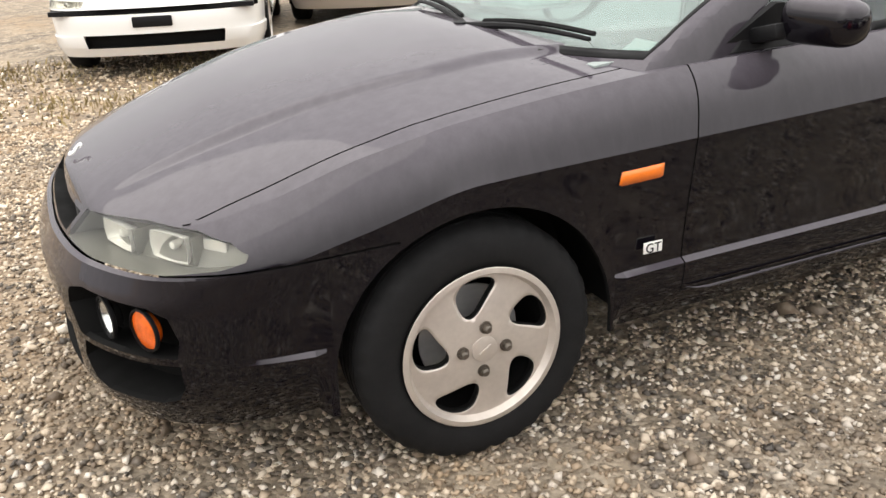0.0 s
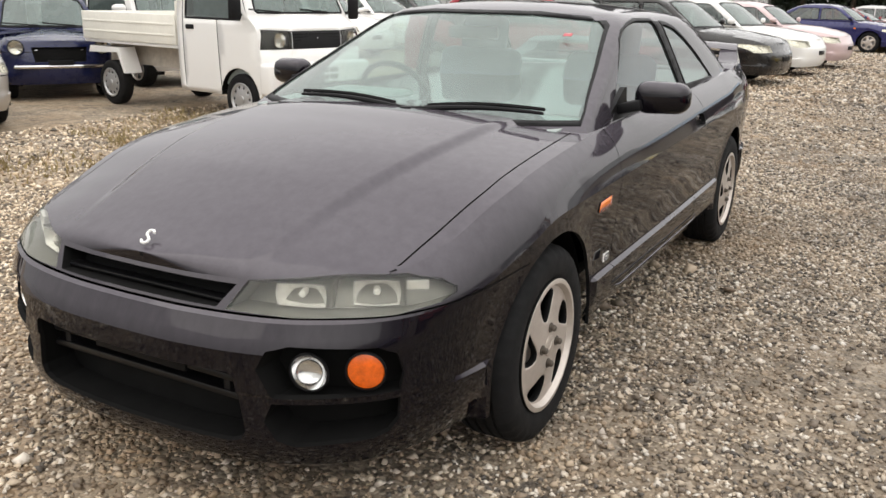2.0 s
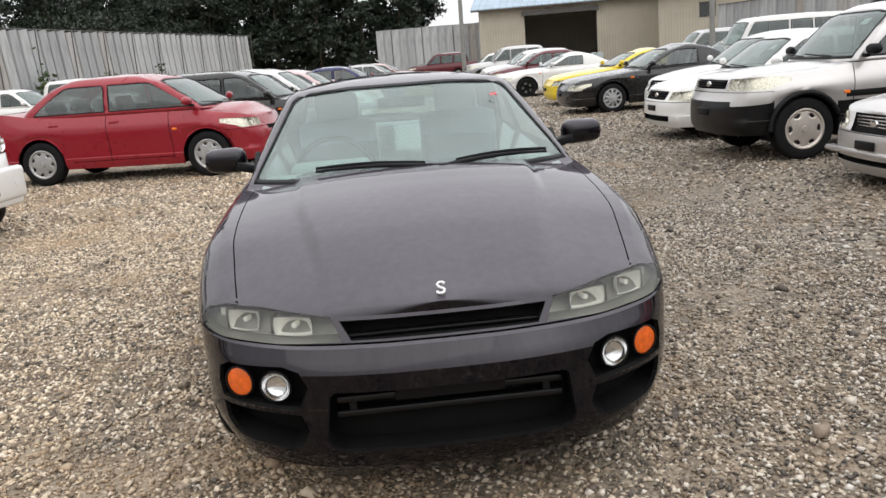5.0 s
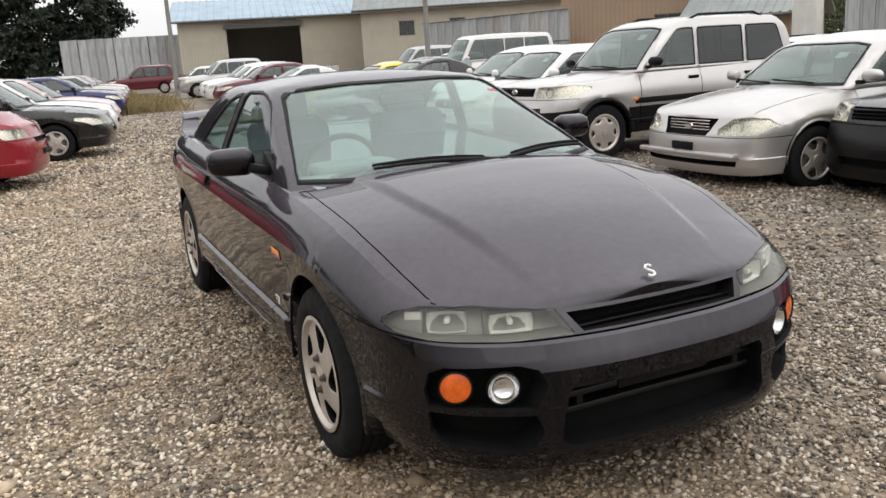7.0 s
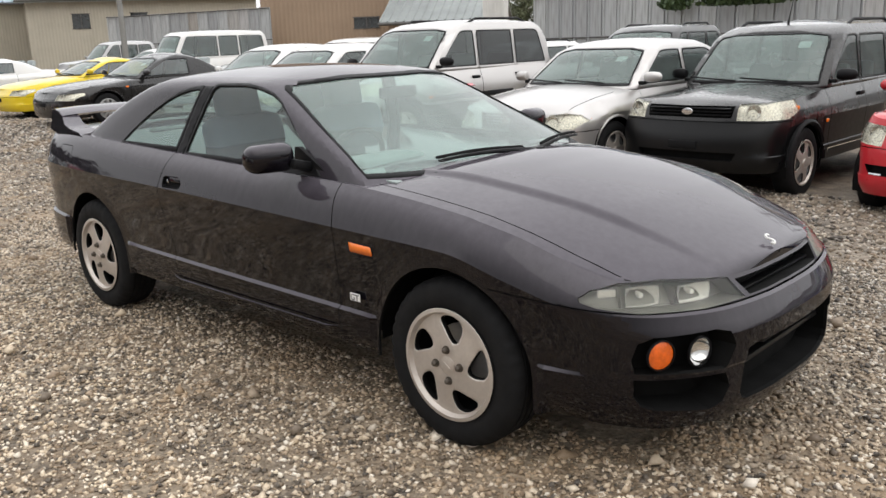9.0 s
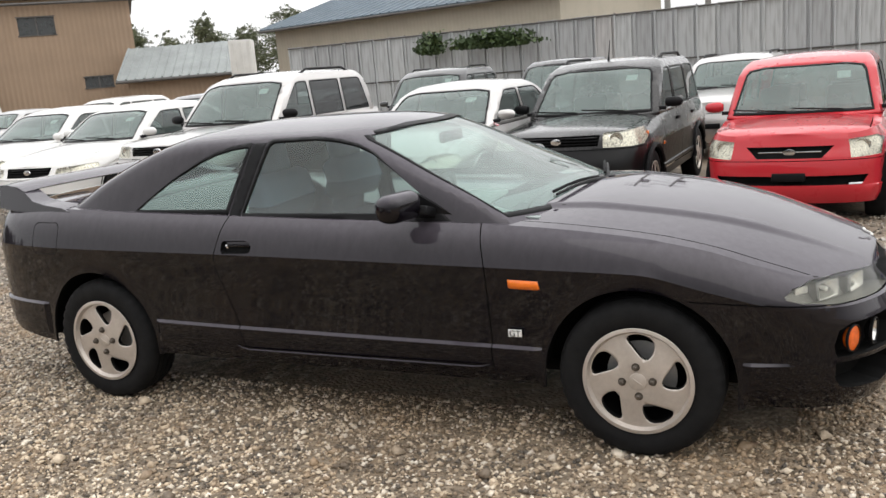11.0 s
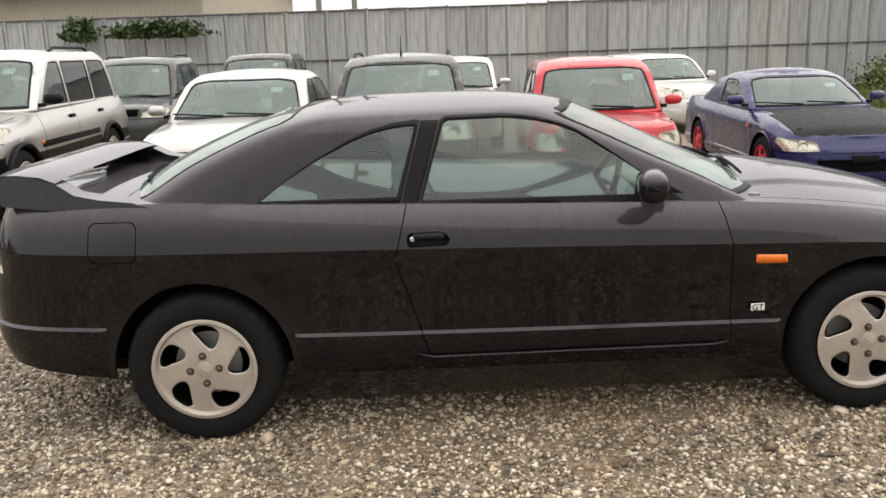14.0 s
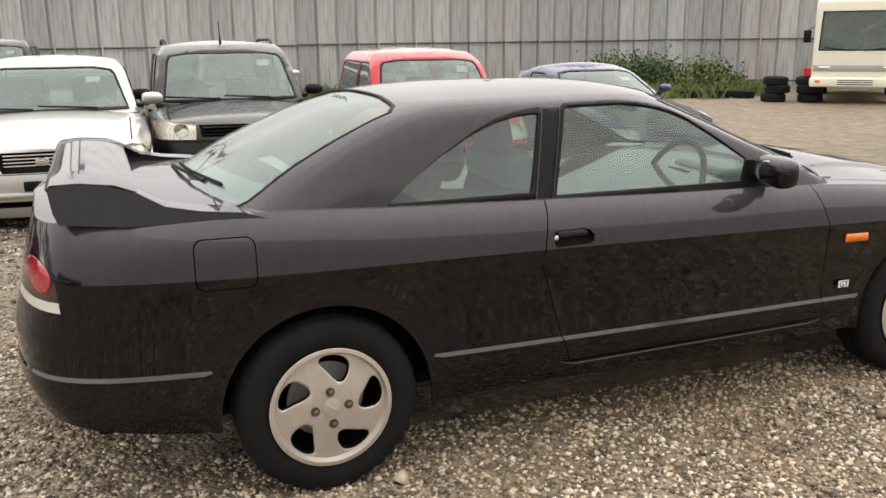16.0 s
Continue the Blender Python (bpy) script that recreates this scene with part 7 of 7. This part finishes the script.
# ---- kei truck ----
def kei_truck(front_at, heading):
    a = radians(heading)
    xF = 1.85
    truck = thing("kei_truck", pose(front_at[0] - math.cos(a) * xF, front_at[1] - math.sin(a) * xF, 0, 0, 0, heading), "small white cab-over truck with a drop-side bed", "truck")
    W = 0.735
    prof = [(1.80, 0.30), (1.85, 0.36), (1.85, 0.62), (1.832, 0.68), (1.815, 0.95), (1.775, 1.025), (1.64, 1.13), (1.37, 1.70), (1.30, 1.78), (1.18, 1.81), (0.42, 1.81), (0.36, 1.76), (0.36, 0.30)]
    slices = [-W, -0.97 * W, -0.90 * W, -0.78 * W, -0.6 * W, -0.3 * W, 0.0, 0.3 * W, 0.6 * W, 0.78 * W, 0.90 * W, 0.97 * W, W]
    b = bmesh.new()
    rings = []
    for y in slices:
        q = abs(y) / W
        pull = 0.075 * max(0.0, (q - 0.55) / 0.45) ** 2.6 + 0.03 * q**2
        rings.append([b.verts.new((x - (pull if x > 1.15 else 0.0), y * (1 - 0.105 * max(0.0, (z - 1.0) / 0.8) ** 1.2) * (1 - 0.02 * max(0.0, (0.5 - z) / 0.2)), z - (0.06 * max(0.0, (q - 0.7) / 0.3) ** 2.5 if z > 1.69 else 0.0))) for x, z in prof])
    for r0, r1 in zip(rings, rings[1:]):
        for k in range(len(prof)):
            b.faces.new((r0[k], r0[(k + 1) % len(prof)], r1[(k + 1) % len(prof)], r1[k]))
    heights = [0.30, 0.36, 0.49, 0.62, 0.68, 0.82, 0.95, 1.025, 1.13, 1.32, 1.51, 1.70, 1.78, 1.81]
    nose_x = {z: x for x, z in prof[:10]}
    for s in (1, -1):
        rim_v = rings[-1] if s > 0 else rings[0]
        yy = {p[1]: v.co.y for p, v in zip(prof, rim_v)}
        known = sorted(nose_x)
        lines = []
        for z in heights:
            lo, hi = max(k for k in known if k <= z), min(k for k in known if k >= z)
            t = 0.0 if hi == lo else (z - lo) / (hi - lo)
            at = lambda d: d[lo] + (d[hi] - d[lo]) * t
            drop = z - (0.06 if z > 1.69 else 0.0)
            xf = at(nose_x) - 0.105
            lines.append([b.verts.new((0.36 + (xf - 0.36) * k / 8, at(yy), drop)) for k in range(9)])
        for a0, a1 in zip(lines, lines[1:]):
            for k in range(8):
                b.faces.new((a0[k], a0[k + 1], a1[k + 1], a1[k]))
    bmesh.ops.remove_doubles(b, verts=b.verts[:], dist=0.004)
    bmesh.ops.recalc_face_normals(b, faces=b.faces[:])
    arch = [(1.38 + 0.315 * math.cos(t), 0.27 + 0.325 * math.sin(t)) for t in [math.pi * (k / 14 * 1.16 - 0.08) for k in range(15)]]
    for s in (1, -1):
        take(b, cut_poly(b, arch, "y", lambda c, s=s: c.y * s > 0.5)).free()
    window(b, [(-0.62, 1.155), (0.62, 1.155), (0.64, 1.18), (0.58, 1.64), (0.55, 1.685), (-0.55, 1.685), (-0.58, 1.64), (-0.64, 1.18)], "x", lambda c: c.x > 1.33 and c.z > 1.0, "windscreen", truck, PSCREEN, 0.02, 0.004)
    for s in (1, -1):
        window(b, [(0.50, 1.08), (1.44, 1.08), (1.45, 1.12), (1.26, 1.60), (1.20, 1.65), (0.53, 1.65), (0.50, 1.62)], "y", lambda c, s=s: c.y * s > 0.6, "door_window", truck, PANES, 0.02, 0.004)
        poly = [(0.36, 0.80), (0.36, 0.985), (0.70, 1.0), (0.725, 0.80)]
        pb = take(b, cut_poly(b, poly if s > 0 else flip(poly), "x", lambda c: c.x > 1.6))
        me = bpy.data.meshes.new("tmp")
        pb.to_mesh(me)
        bowl = bmesh.new()
        bowl.from_mesh(me)
        bpy.data.meshes.remove(me)
        h = part("headlight", pb, LENS, truck, "square headlight in a dark housing")
        h.visible_shadow = False
        part("bowl", recess(bowl, (-0.05, 0, 0)), CLAD, h)
        part("reflector", moved(lathe([(0.075, 0.035), (0.06, 0.0), (0.0, -0.01)], 18, "x"), pose(1.775, s * 0.53, 0.895)), CHROME, h)
        slit(b, (1.07, 0, 0.7), (1, 0, 0.04), 0.01, lambda c, s=s: c.y * s > 0.68 and 0.36 < c.z < 1.075 and c.x > 0.9)
        slit(b, (0.46, 0, 0.7), (1, 0, 0), 0.01, lambda c, s=s: c.y * s > 0.7 and 0.42 < c.z < 1.75)
        part("door_handle", box(0.52, 0.66, s * W - 0.012, s * W + 0.014, 0.97, 1.02, 0.01), BLACK, truck)
        m = part("mirror", moved(box(-0.03, 0.03, -0.07, 0.07, -0.13, 0.13, 0.025), pose(1.52, s * 0.86, 1.22)), BLACK, truck)
        part("mirror_arm", tube([(1.46, s * 0.72, 1.14), (1.50, s * 0.83, 1.18)], 0.012, 6), BLACK, m)
    part("grille", take(b, cut_poly(b, [(-0.355, 0.80), (0.355, 0.80), (0.355, 0.985), (-0.355, 0.985)], "x", lambda c: c.x > 1.6)), BLACK, truck, "black slatted grille")
    for k in range(5):
        part("grille_bar", box(1.79, 1.815, -0.35, 0.35, 0.820 + 0.032 * k, 0.836 + 0.032 * k, 0.003), BLACK, truck)
    part("emblem", moved(lathe([(0.035, 0), (0.0, 0.01)], 3, "x"), pose(1.81, 0, 0.91)), CHROME, truck)
    bump = part("bumper", box(1.70, 1.895, -0.738, 0.738, 0.33, 0.665, 0.045, 3), WHITE_PAINT, truck)
    part("chin", box(1.70, 1.86, -0.70, 0.70, 0.27, 0.36, 0.03, 3), WHITE_PAINT, bump)
    for k in range(3):
        for y in (0.02, 0.16):
            part("bumper_slot", box(1.885, 1.899, y - 0.062, y + 0.062, 0.40 + 0.075 * k, 0.448 + 0.075 * k, 0.004), DARK, bump)
    part("plate_recess", box(1.885, 1.899, -0.30, -0.18, 0.45, 0.55, 0.01), DARK, bump)
    part("plate_mount", box(1.885, 1.910, -0.20, -0.06, 0.44, 0.62, 0.008), MATS["white_badge"], bump)
    for s in (1, -1):
        part("lamp_blank", moved(lathe([(0.05, 0.0), (0.045, 0.006), (0.0, 0.008)], 18, "x"), pose(1.893, s * 0.56, 0.50)), WHITE_PAINT, bump)
    part("cab", b, WHITE_PAINT, truck, smooth=28, thick=0.015)
    part("cab_inside", box(0.45, 1.55, -0.66, 0.66, 0.40, 1.02, 0.03), DASH, truck)
    part("bench_seat", moved(box(-0.06, 0.06, -0.62, 0.62, 0, 0.62, 0.04), pose(0.58, 0, 0.95, 0, -8, 0)), CLOTH, truck)
    for y in (0.35, -0.35):
        part("wiper", tube([(1.635, y, 1.17), (1.61, y - 0.4, 1.20)], 0.009, 6), BLACK, truck)
    bed = part("bed_floor", box(-1.62, 0.30, -0.70, 0.70, 0.74, 0.80, 0.01), WHITE_PAINT, truck)
    for s in (1, -1):
        d = part("drop_side", box(-1.62, 0.30, s * 0.70 - 0.02, s * 0.70 + 0.02, 0.78, 1.11, 0.01), surface("ivory_panel", (0.72, 0.70, 0.63), 0.45, 0, 0.1, 2, 30, 0.1), truck)
        for z in (0.87, 0.99):
            part("pressing", box(-1.58, 0.26, s * 0.722 - 0.006, s * 0.722 + 0.006, z, z + 0.025, 0.005), MATS["ivory_panel"], d)
        part("mudguard", prism([(-1.52, 0.62), (-1.48, 0.70), (-0.86, 0.70), (-0.74, 0.40), (-0.79, 0.40), (-0.90, 0.64)], s * 0.50, s * 0.72), WHITE_PAINT, truck)
    part("tail_board", box(-1.66, -1.62, -0.70, 0.70, 0.78, 1.11, 0.01), MATS["ivory_panel"], truck)
    part("head_board", box(0.28, 0.32, -0.70, 0.70, 0.78, 1.26, 0.01), MATS["ivory_panel"], truck)
    gate = [(0.30, -0.66, 1.26), (0.30, -0.66, 1.72), (0.30, 0.66, 1.72), (0.30, 0.66, 1.26)]
    part("guard_frame", tube(gate, 0.02, 8), WHITE_PAINT, truck)
    for s in (1, -1):
        part("chassis_rail", box(-1.6, 0.6, s * 0.34 - 0.03, s * 0.34 + 0.03, 0.48, 0.74), surface("rusty_white", (0.48, 0.44, 0.38), 0.7, 0, 0.3, 8, 50, 0.2), truck)
        b = lathe([(0.325, s * 0.725), (0.325, s * 0.50), (0.02, s * 0.49)], 28)
        bmesh.ops.delete(b, geom=[v for v in b.verts if v.co.z < 0.02], context="VERTS")
        part("wheel_well", moved(b, pose(1.38, 0, 0.27)), DARK, truck)
        for x in (1.38, -1.10):
            wheel(truck, x, s * 0.63, s, 0.27, 0.15, 0.175, "cap", STEEL, 10, 0.5)
    part("fuel_tank", box(-0.5, 0.2, 0.40, 0.62, 0.34, 0.55, 0.03), BLACK, truck)
    return truck


kei_truck((-3.90, -3.98), 81)
parked("van", suv(3.3, 1.47, 1.86, wb=2.2, fo=0.55, nose=0.86, hood=1.02, belt=1.02, wsb=1.12, wst=0.80, rwt=-1.42, rwb=-1.50, clear=0.24, r=0.27, topw=0.82), WHITE_PAINT, (-5.9, -7.7), 81, "small white box van behind the cab-over truck", wagon=True, sticker=False)


# ---- cream bus ----
def bus(front_at, heading):
    a = radians(heading)
    root = thing("camper_bus", pose(front_at[0], front_at[1], ground_z(*front_at), 0, 0, heading), "cream coach-built camper bus with a wide windscreen", "bus")
    body = surface("cream_paint", (0.82, 0.79, 0.66), 0.35, 0, 0.06, 1.5, 30, 0, 0.001, 0.6)
    b = box(-5.6, 0.0, -1.02, 1.02, 0.42, 2.55, 0.12, 4)
    window(b, [(-0.90, 1.30), (0.90, 1.30), (0.86, 2.25), (-0.86, 2.25)], "x", lambda c: c.x > -0.3, "windscreen", root, PSCREEN, 0.03, 0.006)
    for s in (1, -1):
        for x in (-0.6, -1.9, -3.2):
            window(b, [(x - 1.0, 1.35), (x, 1.35), (x, 2.1), (x - 1.0, 2.1)], "y", lambda c, s=s: c.y * s > 0.8, "side_window", root, PANES, 0.03, 0.006)
    part("body", b, body, root)
    part("inner_body", box(-5.3, -0.5, -0.9, 0.9, 0.5, 1.2), DARK, root)
    part("bumper", box(-0.10, 0.10, -1.04, 1.04, 0.42, 0.66, 0.05, 3), body, root, "cream bumper")
    part("grey_band", box(-0.02, 0.012, -0.98, 0.98, 0.80, 0.95, 0.005), surface("grey_band", (0.36, 0.36, 0.35), 0.5, 0, 0.1, 5, 30, 0), root)
    for k in range(3):
        part("bumper_slot", box(0.095, 0.105, -0.4, 0.4, 0.48 + 0.05 * k, 0.50 + 0.05 * k), DARK, root)
    for s in (1, -1):
        part("headlight", box(0.0, 0.02, s * 0.72 - 0.14, s * 0.72 + 0.14, 0.82, 0.93, 0.01), CHROME, root)
        part("turn_lamp", box(0.09, 0.108, s * 0.85 - 0.06, s * 0.85 + 0.06, 0.52, 0.59, 0.01), AMBER, root)
        part("wiper", tube([(0.015, s * 0.1, 1.30), (0.02, s * 0.75, 1.38)], 0.012, 6), BLACK, root)
        for x in (-1.0, -4.2):
            wheel(root, x, s * 0.86, s, 0.36, 0.2, 0.22, "cap", STEEL, 8, 0.5)
        m = part("mirror", box(-0.15, -0.08, s * 1.18 - 0.09, s * 1.18 + 0.09, 1.5, 1.8, 0.02), BLACK, root)
        part("mirror_arm", tube([(-0.1, s * 1.0, 1.9), (-0.1, s * 1.18, 1.8)], 0.012, 6), BLACK, m)
    return root


bus((15.4, 12.5), 222)


# ---- gravel ----
def stone_material():
    m = Nodes("gravel_stone")
    geo = m.t.nodes.new("ShaderNodeNewGeometry")
    col = m.ramp(geo.outputs["Random Per Island"], (0.0, (0.025, 0.023, 0.022)), (0.18, (0.075, 0.062, 0.05)), (0.36, (0.25, 0.19, 0.13)), (0.55, (0.52, 0.425, 0.31)), (0.78, (0.78, 0.69, 0.55)), (1.0, (0.90, 0.87, 0.80)))
    col = m.mix(0.2, col, m.ramp(m.noise(70.0, 4.0), (0.3, (0.12, 0.10, 0.08)), (0.7, (0.50, 0.45, 0.38))))
    wet = m.mix(m.span(m.noise(0.5, 5.0), 0.56, 0.70, 0.0, 0.35), col, (0.06, 0.052, 0.043))
    sand = m.mix(m.span(m.noise(0.8, 5.0, 0.65), 0.50, 0.64, 0.0, 0.6), wet, (0.38, 0.27, 0.16))
    sand = m.mix(m.span(m.noise(2.6, 6.0, 0.7), 0.52, 0.64, 0.0, 0.45), sand, (0.075, 0.062, 0.050))
    row = m.t.nodes.new("ShaderNodeSeparateXYZ")
    m.link(m.coord.outputs["Object"], row.inputs[0])
    south_bright = m.n("Math")
    south_bright.operation = "ADD"
    m.link(row.outputs["Y"], south_bright.inputs[0])
    m.link(m.span(m.noise(0.9, 4.0), 0.3, 0.7, -1.0, 1.0), south_bright.inputs[1])
    # The same brightness fall-off painted into the stones, from south to north.
    sand = m.mix(1.0, sand, m.ramp(m.span(south_bright.outputs[0], -2.2, 2.0), (0.0, (1.14, 1.07, 0.99)), (1.0, (0.70, 0.685, 0.69))), "MULTIPLY")
    m.set(Base_Color=sand, Roughness=0.55)
    m.bump(m.noise(160.0, 3.0), 0.25, 0.003)
    return m.mat


def gravel(name, x0, x1, y0, y1, count, seed, lo, hi, label, hole=None):
    """Loose stones of many sizes strewn over a stretch of the yard, as one mesh."""
    rng = np.random.default_rng(seed)
    base = np.array([(1, 0, 0), (-1, 0, 0), (0, 1, 0), (0, -1, 0), (0.1, 0, 1), (0, 0.1, -1)], float)
    tris = np.array([(0, 2, 4), (2, 1, 4), (1, 3, 4), (3, 0, 4), (2, 0, 5), (1, 2, 5), (3, 1, 5), (0, 3, 5)])
    x, y = rng.uniform(x0, x1, count), rng.uniform(y0, y1, count)
    keep = ~((np.abs(x) < 1.9) & (np.abs(y) < 0.45))
    # sandy spots carry fewer stones
    sand = np.zeros(count)
    for sx, sy, sr in ((0.35, 1.75, 0.45), (2.9, -2.6, 0.5), (-1.4, -2.7, 0.6), (-2.9, 2.4, 0.9), (1.2, -3.6, 0.5), (3.3, 3.0, 0.6)):
        sand = np.maximum(sand, np.exp(-((x - sx) ** 2 + (y - sy) ** 2) / sr**2))
    keep &= rng.uniform(0, 1, count) > 0.75 * sand
    if hole:
        keep &= ~((x > hole[0]) & (x < hole[1]) & (y > hole[2]) & (y < hole[3]))
    x, y = x[keep], y[keep]
    n = len(x)
    r = np.exp(rng.normal(math.log((lo * hi) ** 0.5), 0.36, n)).clip(lo, hi)
    p = base[None] * (1 + rng.uniform(-0.25, 0.25, (n, 6, 1))) + rng.uniform(-0.28, 0.28, (n, 6, 3))
    p = p * (r[:, None, None] * np.stack([rng.uniform(0.8, 1.35, n), rng.uniform(0.7, 1.1, n), rng.uniform(0.5, 0.85, n)], 1)[:, None, :])
    a, b = rng.uniform(0, 2 * math.pi, n), rng.normal(0, 0.35, n)
    ca, sa, cb, sb = np.cos(a), np.sin(a), np.cos(b), np.sin(b)
    zero = np.zeros(n)
    rz = np.stack([np.stack([ca, -sa, zero], 1), np.stack([sa, ca, zero], 1), np.stack([zero, zero, zero + 1], 1)], 1)
    rx = np.stack([np.stack([zero + 1, zero, zero], 1), np.stack([zero, cb, -sb], 1), np.stack([zero, sb, cb], 1)], 1)
    p = np.einsum("nij,njk,nlk->nli", rz, rx, p)
    s = ((0.6 * x + 0.8 * y - 2.0) / 4.0).clip(0, 1)
    z = -0.22 * s * s * (3 - 2 * s) + r * rng.uniform(0.05, 0.45, n)
    p += np.stack([x, y, z], 1)[:, None, :]
    f = (tris[None] + 6 * np.arange(n)[:, None, None]).reshape(-1, 3)
    me = bpy.data.meshes.new(name)
    me.vertices.add(6 * n)
    me.vertices.foreach_set("co", p.reshape(-1))
    me.loops.add(f.size)
    me.loops.foreach_set("vertex_index", f.reshape(-1).astype(np.int32))
    me.polygons.add(len(f))
    me.polygons.foreach_set("loop_start", (3 * np.arange(len(f))).astype(np.int32))
    me.polygons.foreach_set("loop_total", np.full(len(f), 3, np.int32))
    me.update()
    me.materials.append(STONE)
    return tagged(new(name, me), label, "gravel", kind="stuff")


STONE = stone_material()
gravel("gravel", -4.4, 4.6, -3.6, 2.8, 195000, 1, 0.004, 0.018, "loose wet beige, grey and brown gravel stones round the coupe")
gravel("gravel", -9.5, 6.5, -6.0, 5.5, 80000, 2, 0.008, 0.026, "loose beige and brown gravel stones further off in the yard", (-4.4, 4.6, -3.6, 2.8))
gravel("gravel", -26.0, -9.5, -2.5, 6.0, 35000, 4, 0.014, 0.040, "coarse beige and brown gravel stones on the track")
gravel("large_stones", -4.0, 4.6, -3.6, 2.8, 170, 3, 0.022, 0.042, "scattered larger dark stones in the gravel")
